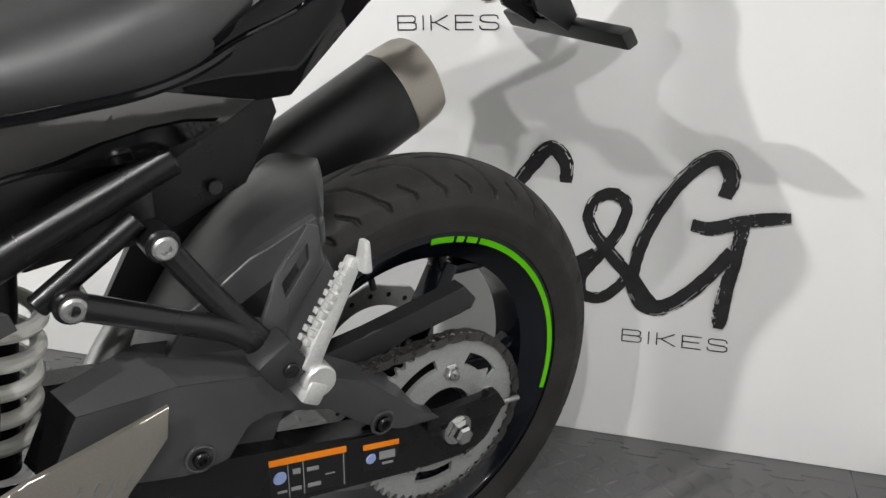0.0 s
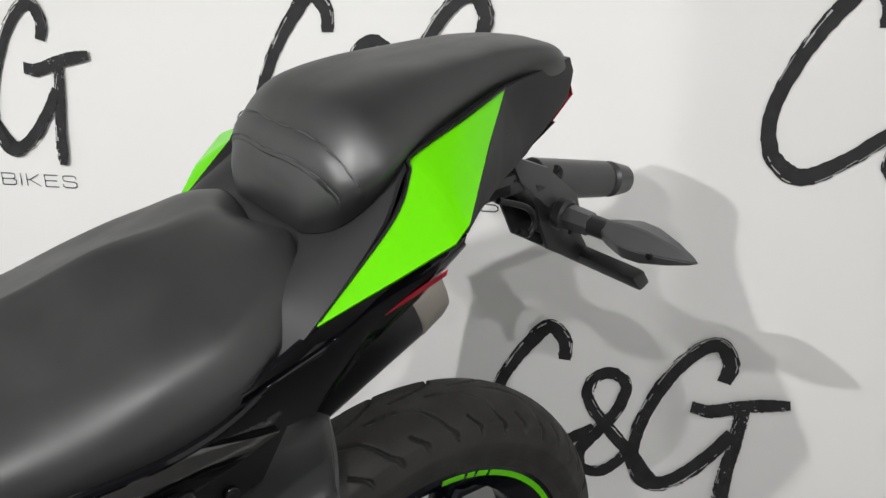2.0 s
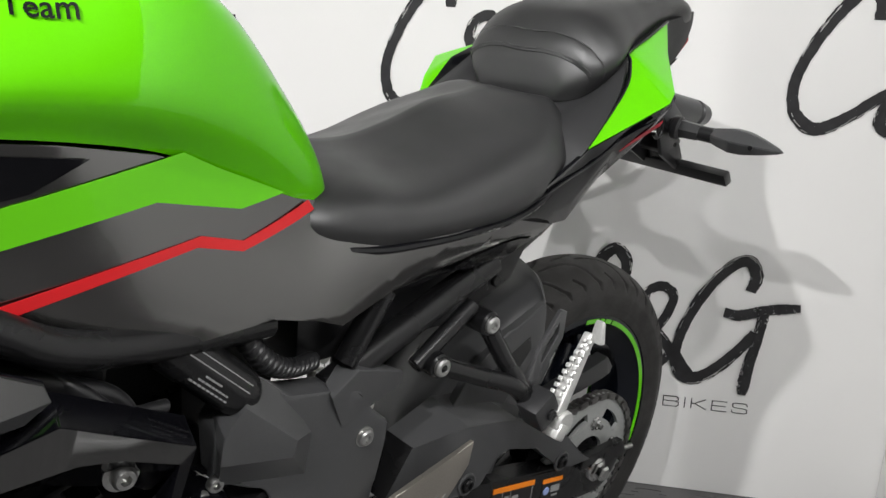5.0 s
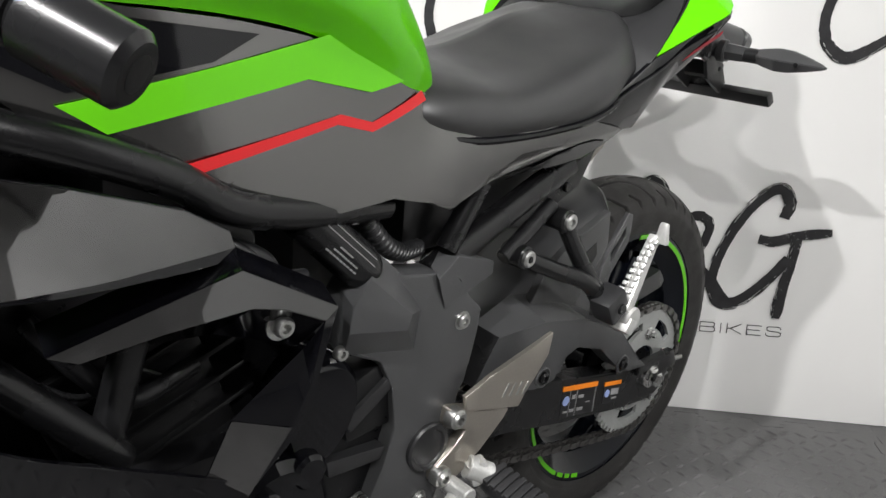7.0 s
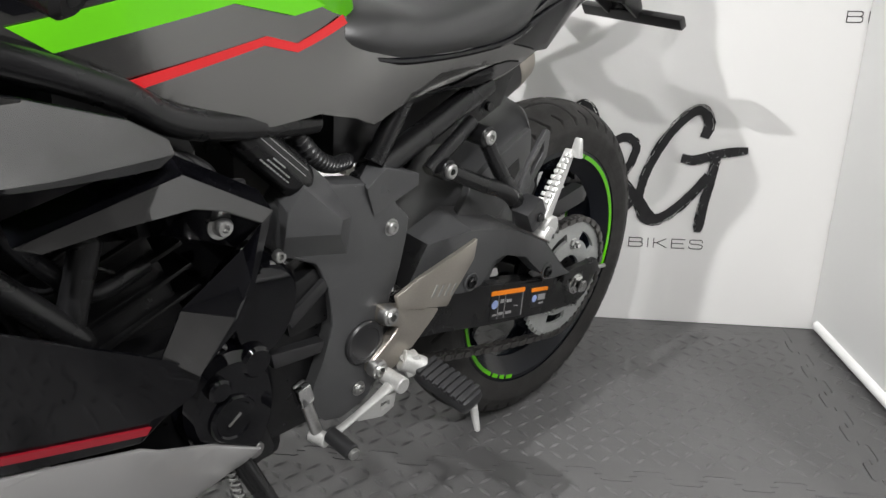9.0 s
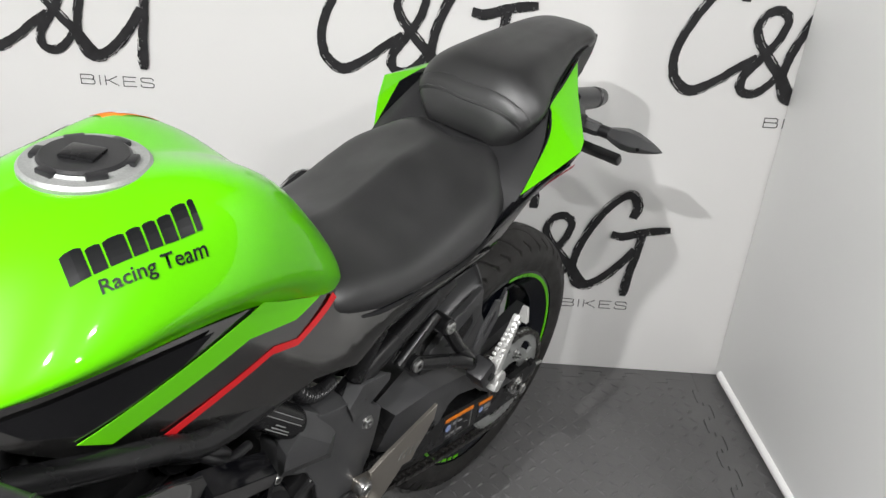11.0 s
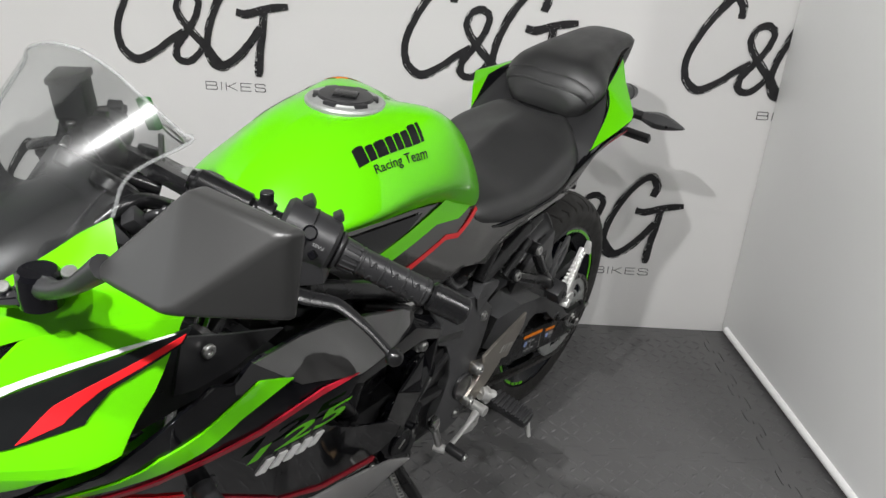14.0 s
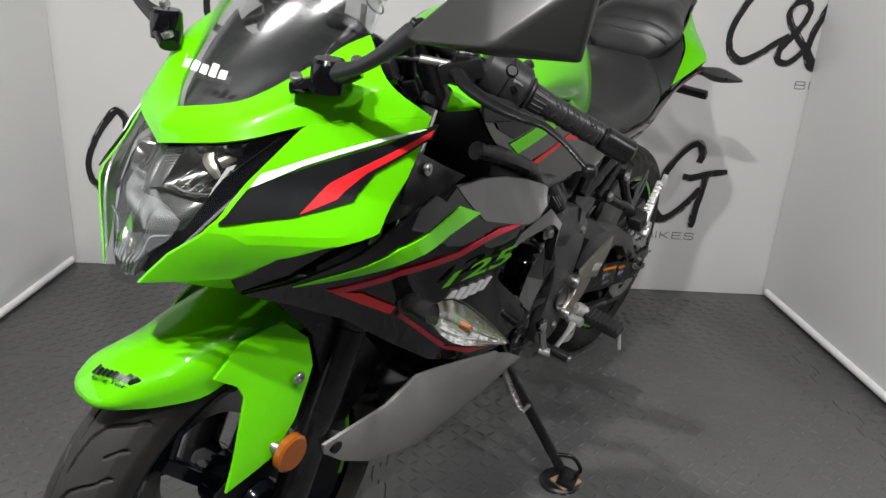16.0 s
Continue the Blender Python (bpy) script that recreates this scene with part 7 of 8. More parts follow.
for k in range(5):
    part("cable", tube([(1.24 - 0.02 * k, 0.02 + 0.02 * k, 0.94), (1.19, 0.08 + 0.012 * k, 0.955 + 0.01 * k), (1.13, 0.10, 0.93 - 0.006 * k), (1.06, 0.09 - 0.01 * k, 0.86)], 0.0042 + 0.0006 * (k % 3)), BLACK, bike)

# ---- fork, bars and controls ----
RAKE = Vector((-0.365, 0, 0.931))          # along the steering axis, upwards
FORK0 = Vector((FRONT_X - 0.012, 0, FRONT_Z))


def fork_at(y, s):
    return FORK0 + RAKE * s + Vector((0, y, 0))


for sgn in (1, -1):
    y = 0.098 * sgn
    leg = part("fork_leg", rod(fork_at(y, -0.03), fork_at(y, 0.30), 0.0265), BLACK_METAL, bike, "black fork slider with a bright tube")
    part("stanchion", rod(fork_at(y, 0.30), fork_at(y, 0.700), 0.0185), CHROME, leg, "bright fork tube")
    part("dust_seal", rod(fork_at(y, 0.298), fork_at(y, 0.315), 0.029), BLACK, leg)
    part("fork_cap", rod(fork_at(y, 0.700), fork_at(y, 0.708), 0.016), BLACK_METAL, leg)
part("lower_clamp", box((0.06, 0.24, 0.035), tuple(fork_at(0, 0.52)), Euler((0, -0.44, 0)), 0.01), BLACK_METAL, bike)
top_clamp = part("top_clamp", box((0.075, 0.25, 0.024), tuple(fork_at(0, 0.688)), Euler((0, -0.44, 0)), 0.010), BLACK_METAL, bike, "black top fork clamp")
part("stem_nut", rod(fork_at(0, 0.69), fork_at(0, 0.708), 0.019, sides=6, bevel=0.002), ZINC, top_clamp)
part("ignition_lock", rod(Vector((1.062, 0, 0.905)), Vector((1.050, 0, 0.948)), 0.024), BLACK, top_clamp)
HORN = 55.0          # where the horn button sits round the bar
BAR_IN, BAR_OUT = Vector((1.120, 0.122, 0.984)), Vector((0.946, 0.355, 0.865))
for sgn in (1, -1):
    flip = lambda v, s=sgn: Vector((v.x, v.y * s, v.z))
    d = (BAR_OUT - BAR_IN)
    at_bar = lambda f: flip(BAR_IN + d * f)
    bar = part("handlebar", rod(at_bar(-0.14), at_bar(0.95), 0.0112, bm=rod(at_bar(-0.12), at_bar(0.10), 0.0160, bevel=0.004)), BLACK_METAL, bike, "black clip-on bar with a ribbed rubber grip")
    part("bar_clamp", rod(fork_at(0.098 * sgn, 0.632), fork_at(0.098 * sgn, 0.668), 0.028), BLACK_METAL, bar)
    part("bar_bridge", rod(fork_at(0.110 * sgn, 0.652), at_bar(-0.10), 0.018), BLACK_METAL, bar)
    pod = part("switch_pod", rod(at_bar(0.21), at_bar(0.43), 0.034, 0.032, bevel=0.005, sides=32), BLACK, bar, "black switch pod")
    part("pod_seam", rod(at_bar(0.318), at_bar(0.324), 0.0342, sides=32), DARK, pod)
    part("pod_chin", box((0.050, 0.046, 0.052), tuple(at_bar(0.32) + Vector((0.004, 0.004 * sgn, -0.030))), Euler((0.15, 0.2, -0.95 * sgn)), 0.010), BLACK, pod)
    part("switch_button", box((0.014, 0.02, 0.012), tuple(at_bar(0.29) + Vector((-0.014, 0.0, 0.034))), Euler((0, 0.5, -0.8 * sgn)), 0.003), BLACK, bar)
    part("switch_button", box((0.012, 0.018, 0.010), tuple(at_bar(0.38) + Vector((-0.022, 0.004 * sgn, 0.028))), Euler((0, 0.5, -0.8 * sgn)), 0.003), BLACK, bar)
    # round the bar: f along it, degrees from its top towards the front, at a radius
    ax = (BAR_OUT - BAR_IN).normalized()
    up_b = (Vector((0, 0, 1)) - ax * ax.z).normalized()
    fw_b = ax.cross(up_b)
    def round_bar(f, degrees, r, s=sgn):
        p = BAR_IN + (BAR_OUT - BAR_IN) * f + (up_b * math.cos(radians(degrees)) + fw_b * math.sin(radians(degrees))) * r
        return Vector((p.x, p.y * s, p.z))
    part("horn_button", rod(round_bar(0.320, HORN, 0.030), round_bar(0.320, HORN, 0.0345), 0.0075), DARK, bar)
    part("horn_ring", rod(round_bar(0.320, HORN, 0.030), round_bar(0.320, HORN, 0.0342), 0.0090), BLACK_GLOSS, bar)
    if sgn > 0:
        skin_words("PASS", lambda a, b: round_bar(0.388 - 0.044 * a, HORN + 14 + 6 * b, 0.0348), GREY_PRINT, bar, "lettering", 1, 1, 0.01)
        part("pass_button", box((0.008, 0.020, 0.010), tuple(round_bar(0.365, HORN + 36, 0.033)), Euler((0.4, 0.6, -0.8)), 0.002), BLACK_GLOSS, bar)
    grip = part("grip", rod(at_bar(0.44), at_bar(0.83), 0.0170), BLACK, bar, "ribbed black rubber grip")
    part("grip_flange", rod(at_bar(0.435), at_bar(0.455), 0.024, bevel=0.003), BLACK, grip)
    part("grip_collar", rod(at_bar(0.455), at_bar(0.53), 0.0195, 0.0180), BLACK, grip)
    for k in range(9):
        part("grip_rib", rod(round_bar(0.470, 20 + 22 * k, 0.0192), round_bar(0.528, 20 + 22 * k, 0.0180), 0.0014, sides=6), BLACK, grip)
    for f in (0.535, 0.625, 0.715, 0.800):
        part("grip_ring", rod(at_bar(f), at_bar(f + 0.010), 0.0182), BLACK, grip)
    for f in (0.555, 0.645, 0.735):
        for k in range(3):
            part("grip_wave", tube([tuple(round_bar(f + 0.012 * j, 25 + 58 * k + 26 * (j % 3) / 2 + 6 * j, 0.0172)) for j in range(5)], 0.0013, n=14, sides=6), BLACK, grip)
    part("bar_end", rod(at_bar(0.835), at_bar(1.0), 0.0185, bevel=0.004), BLACK_METAL, bar, "heavy black bar end weight")
    part("bar_end_hole", rod(at_bar(1.0), at_bar(1.001), 0.009), DARK, bar)
    # lever and its perch
    part("lever_perch", box((0.058, 0.036, 0.026), tuple(at_bar(0.13) + Vector((0.034, 0.018 * sgn, -0.010))), Euler((0, 0.3, -0.9 * sgn)), 0.005), BLACK_METAL, bar)
    part("perch_clamp", rod(at_bar(0.11), at_bar(0.18), 0.018), BLACK_METAL, bar)
    part("pivot_boss", rod(at_bar(0.13) + Vector((0.034, 0.018 * sgn, 0.0)), at_bar(0.13) + Vector((0.034, 0.018 * sgn, 0.010)), 0.013), BLACK_METAL, bar)
    part("pivot_screw", rod(at_bar(0.13) + Vector((0.034, 0.018 * sgn, 0.010)), at_bar(0.13) + Vector((0.034, 0.018 * sgn, 0.013)), 0.006), STEEL, bar)
    part("perch_screw", rod(at_bar(0.16) + Vector((0.0, 0, 0.014)), at_bar(0.16) + Vector((0.0, 0, 0.030)), 0.008), BLACK_METAL, bar)
    pts = [flip(Vector(p)) for p in ((1.146, 0.176, 0.958), (1.158, 0.203, 0.946), (1.150, 0.234, 0.933), (1.136, 0.262, 0.924), (1.112, 0.281, 0.916), (1.103, 0.293, 0.911), (1.093, 0.321, 0.894), (1.081, 0.354, 0.866))]
    lv = part("lever", tube([tuple(p) for p in pts], [0.013, 0.012, 0.011, 0.0095, 0.0085, 0.0075, 0.0060, 0.0058], flat=0.5), BLACK_METAL, bar, "black ball-ended lever")
    bm = bmesh.new()
    bmesh.ops.create_uvsphere(bm, u_segments=20, v_segments=12, radius=0.0105)
    bmesh.ops.translate(bm, vec=pts[-1], verts=bm.verts)
    part("lever_ball", bm, BLACK_METAL, lv)
    part("lever_cable", tube([tuple(flip(Vector(p))) for p in ((1.140, 0.165, 0.962), (1.175, 0.120, 0.965), (1.205, 0.050, 0.950), (1.160, 0.0, 0.880))], 0.0045), BLACK, bar)
    part("cable_adjuster", rod(flip(Vector((1.142, 0.162, 0.963))), flip(Vector((1.168, 0.130, 0.966))), 0.006), STEEL, bar)
    # mirror on the cowl
    foot = part("mirror", lathe([(0.0001, 0.016), (0.0165, 0.016), (0.0195, 0.012), (0.0205, -0.006), (0.0195, -0.020)], 32, "z", (1.345, 0.140 * sgn, 0.966)), BLACK_GLOSS, bike, "black faceted mirror on a cowl-mounted stalk")
    part("mirror_foot", tube([(1.366, 0.106 * sgn, 0.944), (1.345, 0.138 * sgn, 0.956), (1.324, 0.168 * sgn, 0.972)], [0.013, 0.019, 0.013], n=14, flat=0.55), BLACK_GLOSS, foot)
    for bx, by, bz in ((1.364, 0.110, 0.953), (1.328, 0.164, 0.980)):
        part("mirror_bolt", rod((bx, by * sgn, bz), (bx + 0.002, (by + 0.002) * sgn, bz + 0.007), 0.0070), STEEL, foot)
    part("stalk", tube([(1.347, 0.148 * sgn, 0.968), (1.350, 0.178 * sgn, 0.980), (1.349, 0.210 * sgn, 1.000), (1.342, 0.244 * sgn, 1.030)], [0.013, 0.0085, 0.0085, 0.012]), BLACK, foot)
    HEAD = [(1.350, 0.232, 1.020), (1.306, 0.304, 1.112), (1.301, 0.410, 1.116), (1.290, 0.404, 1.034), (1.330, 0.330, 1.026), (1.356, 0.340, 1.036), (1.306, 0.230, 1.032), (1.284, 0.304, 1.110), (1.280, 0.410, 1.112), (1.278, 0.402, 1.030), (1.290, 0.310, 1.018)]
    bm = solid([(x, y * sgn, z) for x, y, z in HEAD], [(0, 1, 5), (1, 2, 5), (2, 3, 5), (3, 4, 5), (4, 0, 5), (0, 6, 7, 1), (1, 7, 8, 2), (2, 8, 9, 3), (3, 9, 10, 4), (4, 10, 6, 0), (6, 10, 9, 8, 7)])
    bmesh.ops.bevel(bm, geom=bm.edges[:], offset=0.006, segments=3, profile=0.6, affect="EDGES")
    part("mirror_shell", bm, MIRROR_SHELL, foot, angle=50)
    part("mirror_pane", solid([(1.2985, 0.244 * sgn, 1.036), (1.2795, 0.306 * sgn, 1.103), (1.2765, 0.402 * sgn, 1.104), (1.2745, 0.394 * sgn, 1.036), (1.2855, 0.312 * sgn, 1.026)], [(0, 1, 2, 3, 4)]), MIRROR, foot, angle=0)

# ---- front wheel, mudguard, front lamps ----
front_wheel = wheel("front_wheel", (FRONT_X, 0, FRONT_Z), 0.297, 0.05, 0.218, 0.036, 21, "black front wheel with green rim tape", 0.050)
for sgn in (1, -1):
    rim_tape(front_wheel, 130, 200, sgn * 0.0372, 0.210)
    rim_tape(front_wheel, 250, 305, sgn * 0.0372, 0.210)
fdisc = part("brake_disc", disc_mesh(0.088, 0.145, -0.062), STEEL, front_wheel, "wavy steel front brake disc")
fdisc2 = part("brake_disc_carrier", disc_mesh(0.04, 0.092, 0.058, 6), DARK, front_wheel)
guard_rows = []
GUARD = ((49.6, 0.335, 0.008, 0.001), (50.1, 0.337, 0.024, 0.007), (51.6, 0.340, 0.038, 0.018), (54.2, 0.342, 0.047, 0.036), (58, 0.341, 0.054, 0.056), (68, 0.323, 0.062, 0.070), (80, 0.325, 0.066, 0.070), (92, 0.336, 0.066, 0.067), (106, 0.349, 0.063, 0.060), (120, 0.345, 0.058, 0.035), (132, 0.340, 0.052, 0.025))
ARCH = ((0, 0), (0.45, 0.06), (0.80, 0.22), (0.97, 0.52), (1.0, 1.0))
# the wheel is turned a little to the bike's right
STEER_AT = Vector((FRONT_X - 0.03, 0, FRONT_Z))
STEER = Matrix.Translation(STEER_AT) @ Matrix.Rotation(radians(-4.5), 4, RAKE) @ Matrix.Translation(-STEER_AT)
front_wheel.matrix_basis = STEER @ front_wheel.matrix_basis
for a, r, w, drop in GUARD:
    aa = radians(a)
    guard_rows.append([(FRONT_X + (r - k * drop) * math.cos(aa), w * y, FRONT_Z + (r - k * drop) * math.sin(aa)) for y, k in ARCH])
guard = part("front_mudguard", shell(guard_rows, 44, 22, thick=-0.0035), GREEN, bike, "lime green front mudguard with dark lettering blocks", angle=55)
guard.data.transform(STEER)
for sgn in (1, -1):
    CHEEK = [(1.432, 0.066, 0.566), (1.390, 0.070, 0.606), (1.335, 0.086, 0.622), (1.308, 0.106, 0.596), (1.306, 0.116, 0.556), (1.334, 0.116, 0.480), (1.372, 0.112, 0.432), (1.440, 0.102, 0.408), (1.424, 0.098, 0.450), (1.398, 0.086, 0.530), (1.404, 0.078, 0.548)]
    ck = panel("mudguard_side", CHEEK, GREEN, guard, thick=0.004, crown=0.003, bevel=0.001, side=sgn)
    bolt(ck, (1.332, 0.114 * sgn, 0.548), 0.009, 0.006, STEEL, side=sgn)
    rl = part("side_reflector", lathe([(0.0001, 0.132), (0.024, 0.132), (0.028, 0.129), (0.0285, 0.120)], 36, "y" , (1.348, 0, 0.436)), AMBER, bike, "round amber side reflector")
    if sgn < 0:
        for v in rl.data.vertices:
            v.co.y *= -1
    part("reflector_stud", rod((1.368, 0.100 * sgn, 0.450), (1.362, 0.122 * sgn, 0.447), 0.0085), STEEL, rl)


def on_guard(a, y):
    """A spot on the mudguard's back, at the angle a round the axle."""
    r, w, drop = (float(np.interp(a, [g[0] for g in GUARD], [g[k] for g in GUARD])) for k in (1, 2, 3))
    r += 0.0076 - drop * float(np.interp(abs(y) / w, [p[0] for p in ARCH], [p[1] for p in ARCH]))
    return STEER @ Vector((FRONT_X + r * math.cos(radians(a)), y, FRONT_Z + r * math.sin(radians(a))))


for k in range(8):
    foot, tall = 54.2 + 0.36 * k, 2.3 if k in (0, 6, 7) else 1.7
    bm, _ = grid_mesh([[tuple(on_guard(foot + tall * j / 3, -0.005 + 0.0066 * k + 0.0054 * i / 2)) for i in range(3)] for j in range(4)])
    part("lettering_block", bm, BLACK_DECAL, guard)
skin_words("Racing Team", lambda a, b: on_guard(52.9 + 2.6 * a + 1.1 * b, 0.001 + 0.045 * a), BLACK_DECAL, guard, "lettering", 1, 1, 0.012)
BLINK = [(0.00, 0.016), (0.10, 0.025), (0.24, 0.031), (0.42, 0.029), (0.62, 0.021), (0.82, 0.011), (0.95, 0.004), (1.0, 0.001)]   # along it, half height
for sgn in (1, -1):
    foot_in, tip_out = Vector((1.232, 0.250 * sgn, 0.667)), Vector((1.236, 0.364 * sgn, 0.680))
    st = part("front_indicator", tube([(1.214, 0.188 * sgn, 0.656), (1.222, 0.215 * sgn, 0.661), tuple(foot_in)], [0.0155, 0.0125, 0.0145], n=10, sides=20), BLACK, bike, "black front indicator with a clear lens and amber bulb")
    part("collar", rod((1.213, 0.190 * sgn, 0.656), (1.216, 0.199 * sgn, 0.658), 0.0185), BLACK, st)
    up_i, fwd = Vector((0, -0.1 * sgn, 1)), Vector((1, 0, -0.12)).normalized()
    spot = lambda f, u, w: tuple(foot_in.lerp(tip_out, f) + up_i * u + fwd * w)
    bm, v = grid_mesh([[spot(f, h * 1.03 * math.cos(t), -0.014 * math.sin(t) * min(1, h / 0.02)) for t in np.linspace(0, math.pi, 9)] for f, h in BLINK])
    part("lamp_body", bm, BLACK, st, angle=50)
    bm, v = grid_mesh([[spot(f, h * math.cos(t), 0.001 + 0.015 * math.sin(t) * min(1, h / 0.02)) for t in np.linspace(0, math.pi, 11)] for f, h in BLINK])
    ln = part("clear_lens", bm, GLASS, st, "clear faceted lens", angle=60)
    ln.visible_shadow = False
    # the silvered bowl behind the lens, with long chrome ribs for its bright streaks
    tall_at = lambda f: float(np.interp(f, [b[0] for b in BLINK], [b[1] for b in BLINK]))
    bm, v = grid_mesh([[spot(f, tall_at(f) * 0.96 * k / 6, -0.008 * (1 - (k / 6) ** 2) * min(1, tall_at(f) / 0.02) + 0.0006 * math.cos(40 * f)) for k in range(-6, 7)] for f in np.linspace(0.03, 0.97, 48)])
    part("lamp_reflector", bm, SPECKLED_SILVER, st, "silvered lamp bowl", angle=60)
    for k in (-0.35, 0.25):
        part("streak_rib", tube([spot(f, tall_at(f) * k, 0.002 + 0.010 * (1 - k * k) * min(1, tall_at(f) / 0.02)) for f in (0.05, 0.25, 0.5, 0.75, 0.9)], 0.0011, n=20, sides=6), CHROME, st)
    part("bulb", rod(spot(0.40, 0.004, 0.006), spot(0.54, 0.003, 0.006), 0.0052), AMBER, st, "amber bulb")

# side stand on a wooden block
FOOT = Vector((0.650, 0.286, 0.050))
stand = part("side_stand", tube([(0.715, 0.105, 0.300), (0.690, 0.165, 0.215), (0.655, 0.270, 0.068)], [0.014, 0.012, 0.011], n=8), BLACK_METAL, bike, "black side stand resting on a small wooden block")
part("stand_bracket", box((0.07, 0.03, 0.06), (0.705, 0.110, 0.300), Euler((0, 0.3, 0)), 0.008), BLACK_METAL, stand)
part("stand_bolt", rod((0.700, 0.120, 0.305), (0.698, 0.134, 0.303), 0.011), STEEL, stand)
part("stand_foot", box((0.060, 0.040, 0.010), tuple(FOOT + Vector((0, 0.004, 0.0))), Euler((-0.10, 0, 0.2)), 0.004), BLACK_METAL, stand)
part("stand_horn", tube([(0.664, 0.250, 0.100), (0.640, 0.285, 0.098), (0.628, 0.305, 0.070), (0.632, 0.300, 0.054)], 0.0045), BLACK_METAL, stand)
coil = []
for i in range(90):
    a = i / 89 * 2 * math.pi * 14
    coil.append((0.735 - 0.004 * i / 89 + 0.006 * math.cos(a), 0.128 + 0.055 * i / 89 + 0.006 * math.sin(a), 0.290 - 0.075 * i / 89))
part("return_spring", tube(coil, 0.0016, n=260, sides=6), STEEL, stand, "bright coil return spring")
part("spring_hook", rod((0.731, 0.185, 0.212), (0.688, 0.180, 0.205), 0.005), STEEL, stand)

# key in the lock
key = thing("key", LEANED @ pose(1.095, -0.030, 0.985), "ignition key with a dark green fob on a ring", "key")
part("key_blade", box((0.003, 0.010, 0.035), (0, 0, 0.0), bevel=0.001), STEEL, key)
part("fob", box((0.010, 0.024, 0.042), (0.012, -0.004, 0.045), Euler((0.3, 0.2, 0)), 0.004), KEY_GREEN, key, "dark green plastic fob")
part("key_ring", tube([(0.012 * math.cos(t) - 0.008, 0.014 * math.sin(t) + 0.012, 0.020 + 0.014 * math.cos(t)) for t in np.linspace(0, 6.28, 14)], 0.0013, n=40, sides=6), STEEL, key)

# ---- floor of interlocking mats ----
TILE, WIDE, SEAM_X, SEAM_Y = 0.61, 1.22, 0.530, 0.453
floor = tagged(part("floor", box((7.0, 6.4, 0.05), (-0.6, -2.2, -0.045), bevel=0.002), RUBBER_MAT), "grey concrete under interlocking foam mats", "floor", kind="structure")


def mat_edge(n=9, depth=0.016):
    """One jigsaw edge from 0 to 1: points (along, out)."""
    pts = []
    for k in range(n):
        c = 0.06 + 0.88 * (k + 0.5) / n
        sgn = 1 if k % 2 else -1
        w = 0.44 / n
        pts += [(c - w * 0.72, 0.0), (c - w * 0.95, sgn * depth * 0.75), (c - w * 0.7, sgn * depth), (c + w * 0.7, sgn * depth), (c + w * 0.95, sgn * depth * 0.75), (c + w * 0.72, 0.0)]
    return pts


def mat_mesh():
    edges = mat_edge(18), mat_edge(9)
    gap = 0.0012
    pts = []
    for k, (ox, oy, dx, dy, px, py) in enumerate(((0, 0, 1, 0, 0, -1), (1, 0, 0, 1, 1, 0), (1, 1, -1, 0, 0, 1), (0, 1, 0, -1, -1, 0))):
        flip = 1 if k in (0, 1) else -1
        e = edges[k % 2]
        seq = e if k in (0, 1) else [(1 - a, b) for a, b in reversed(e)]
        pts.append((ox * WIDE, oy * TILE))
        for a, b in seq:
            bb = b * flip - gap
            pts.append((ox * WIDE + dx * a * WIDE + px * bb, oy * TILE + dy * a * TILE + py * bb))
    bm = bmesh.new()
    vs = [bm.verts.new((x, y, 0)) for x, y in pts]
    es = [bm.edges.new((vs[i], vs[(i + 1) % len(vs)])) for i in range(len(vs))]
    bmesh.ops.triangle_fill(bm, edges=es, use_beauty=True)
    ext = bmesh.ops.extrude_face_region(bm, geom=bm.faces[:])
    bmesh.ops.translate(bm, vec=(0, 0, -0.014), verts=[g for g in ext["geom"] if isinstance(g, bmesh.types.BMVert)])
    bmesh.ops.recalc_face_normals(bm, faces=bm.faces)
    me = bpy.data.meshes.new("foam_mat")
    bm.to_mesh(me)
    bm.free()
    me.materials.append(RUBBER_MAT)
    return me


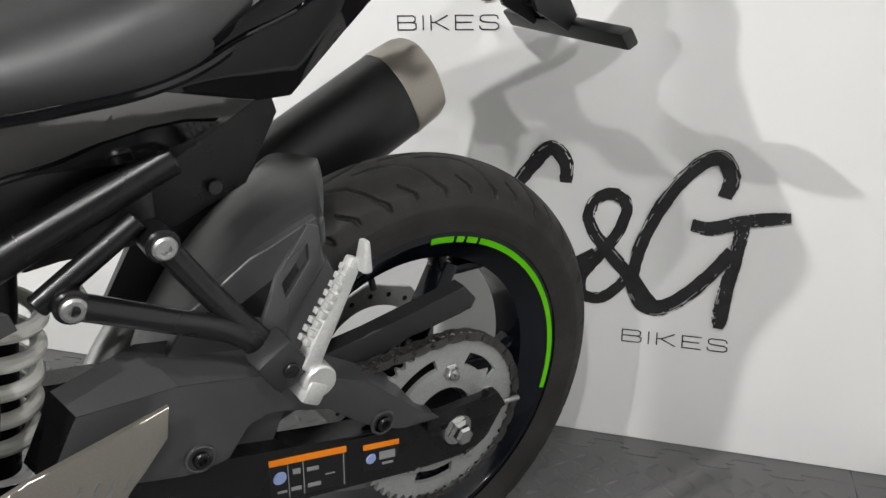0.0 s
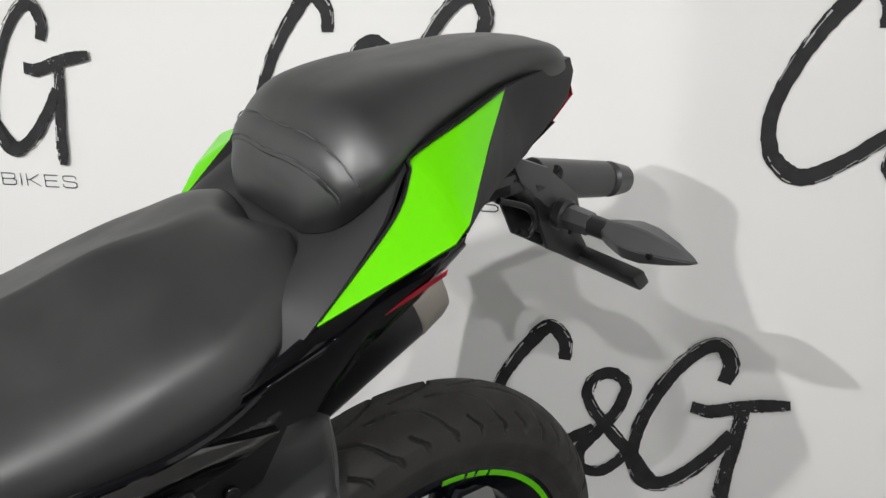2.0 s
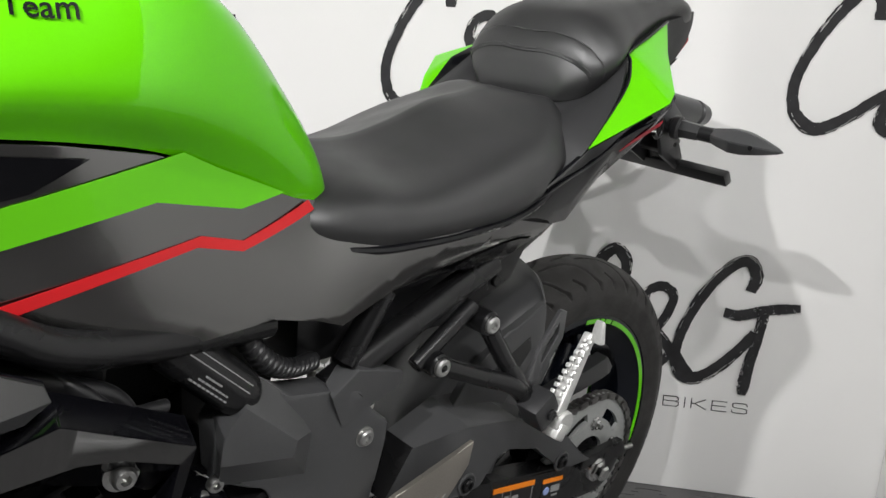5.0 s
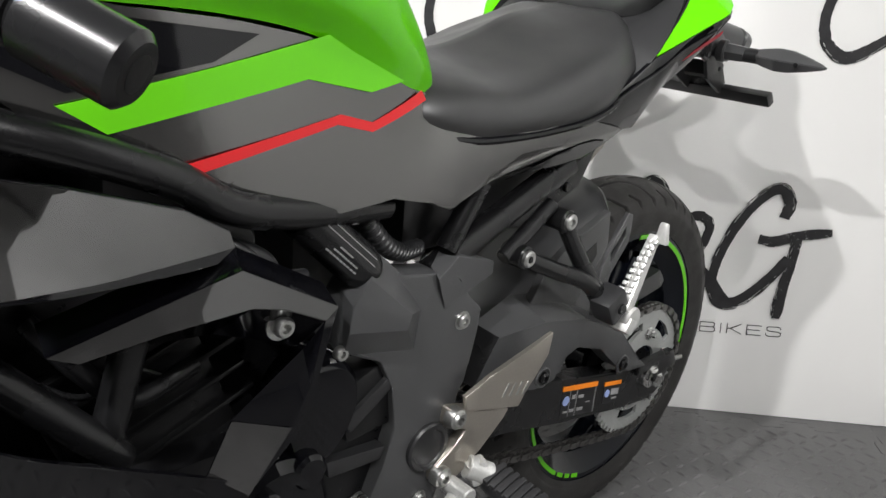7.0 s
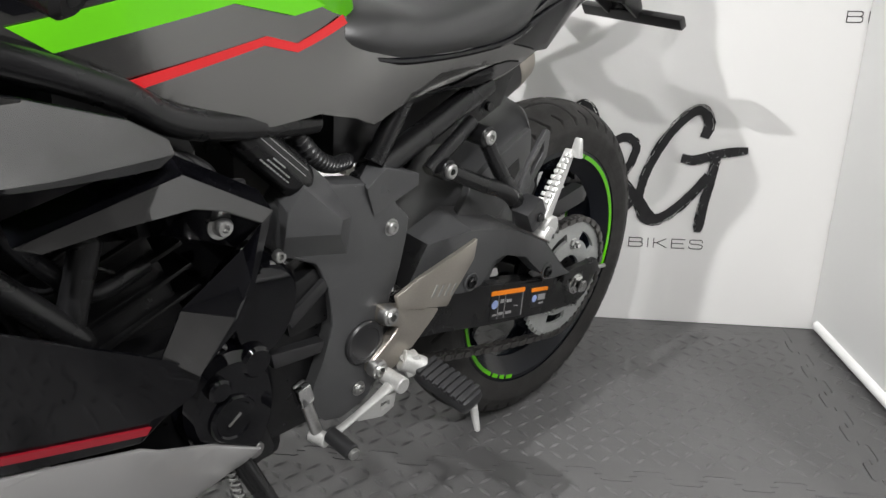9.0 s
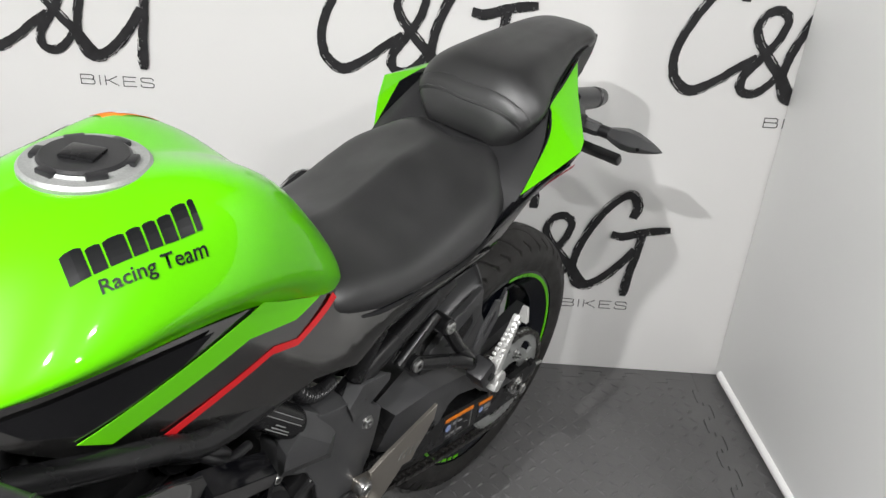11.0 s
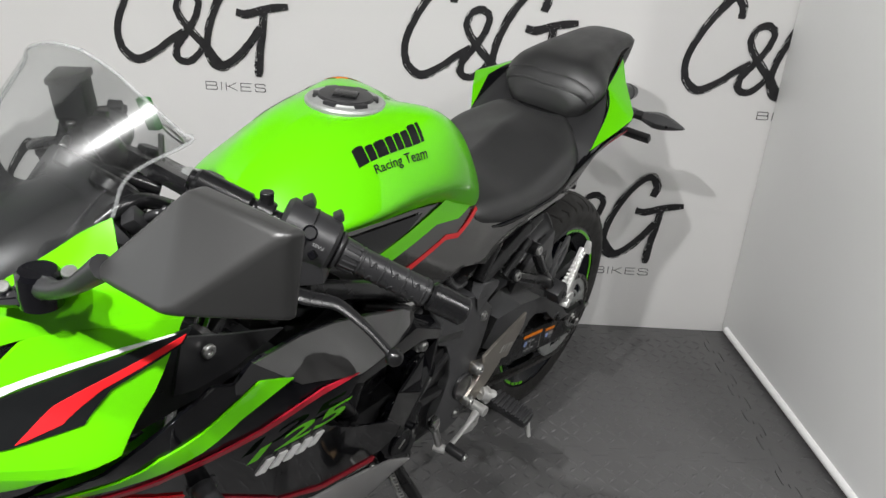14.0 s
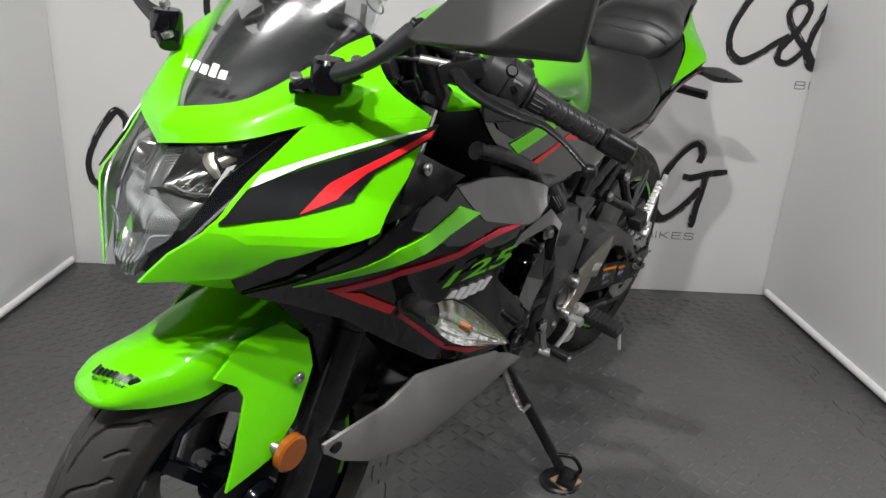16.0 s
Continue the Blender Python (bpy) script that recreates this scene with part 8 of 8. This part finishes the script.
mat_me = mat_mesh()
for i in range(-3, 1):
    for j in range(-6, 1):
        ob = new("foam_mat", mat_me)
        ob.parent = floor
        ob.location = (SEAM_X + WIDE * i, SEAM_Y + TILE * (j - 0), -0.0005)

# raised tread marks on the mats: short bars, turned by turns
verts, faces = [], []
S = 0.0305
for i in range(-88, 26):
    for j in range(-75, 17):
        x, y = SEAM_X + (i + 0.5) * S, SEAM_Y + (j + 0.5) * S
        if not (-2.0 < x < 0.80 and -2.2 < y < 0.49):
            continue
        u, v = ((x - SEAM_X) / WIDE) % 1.0, ((y - SEAM_Y) / TILE) % 1.0
        if min(u, 1 - u) < 0.018 or min(v, 1 - v) < 0.035:
            continue
        a = radians(45 if (i + j) % 2 else -45)
        c, s = math.cos(a), math.sin(a)
        base = len(verts)
        for lx, ly, lz in ((-0.0165, 0, 0.0), (0, -0.0052, 0.0), (0.0165, 0, 0.0), (0, 0.0052, 0.0), (-0.010, 0, 0.0026), (0, -0.0020, 0.0034), (0.010, 0, 0.0026), (0, 0.0020, 0.0034)):
            by = ly + 0.0028 * (1 - (lx / 0.0165) ** 2)
            verts.append((x + lx * c - by * s, y + lx * s + by * c, lz - 0.0003))
        faces += [(base, base + 1, base + 5, base + 4), (base + 1, base + 2, base + 6, base + 5), (base + 2, base + 3, base + 7, base + 6), (base + 3, base, base + 4, base + 7), (base + 4, base + 5, base + 6, base + 7)]
me = bpy.data.meshes.new("tread_marks")
me.from_pydata(verts, [], faces)
me.materials.append(RUBBER_MAT)
for p in me.polygons:
    p.use_smooth = True
marks = new("tread_marks", me)
marks.parent = floor
tagged(marks, kind="stuff")

block = thing("wooden_block", Matrix.Translation(Vector(((LEANED @ FOOT).x, (LEANED @ FOOT).y, 0.0))), "small round pad with a wooden block under the stand", "block")
bh = (LEANED @ FOOT).z - 0.007
part("pad", lathe([(0.0001, 0.010), (0.040, 0.010), (0.044, 0.006), (0.044, 0.0)], 36, "z", (-0.012, 0.010, 0.0)), BLACK, block, "round black pad")
part("wood", box((0.055, 0.045, max(0.006, bh - 0.010)), (0, 0, 0.010 + max(0.006, bh - 0.010) / 2), Euler((0, 0, 0.6)), 0.002), WOOD, block)
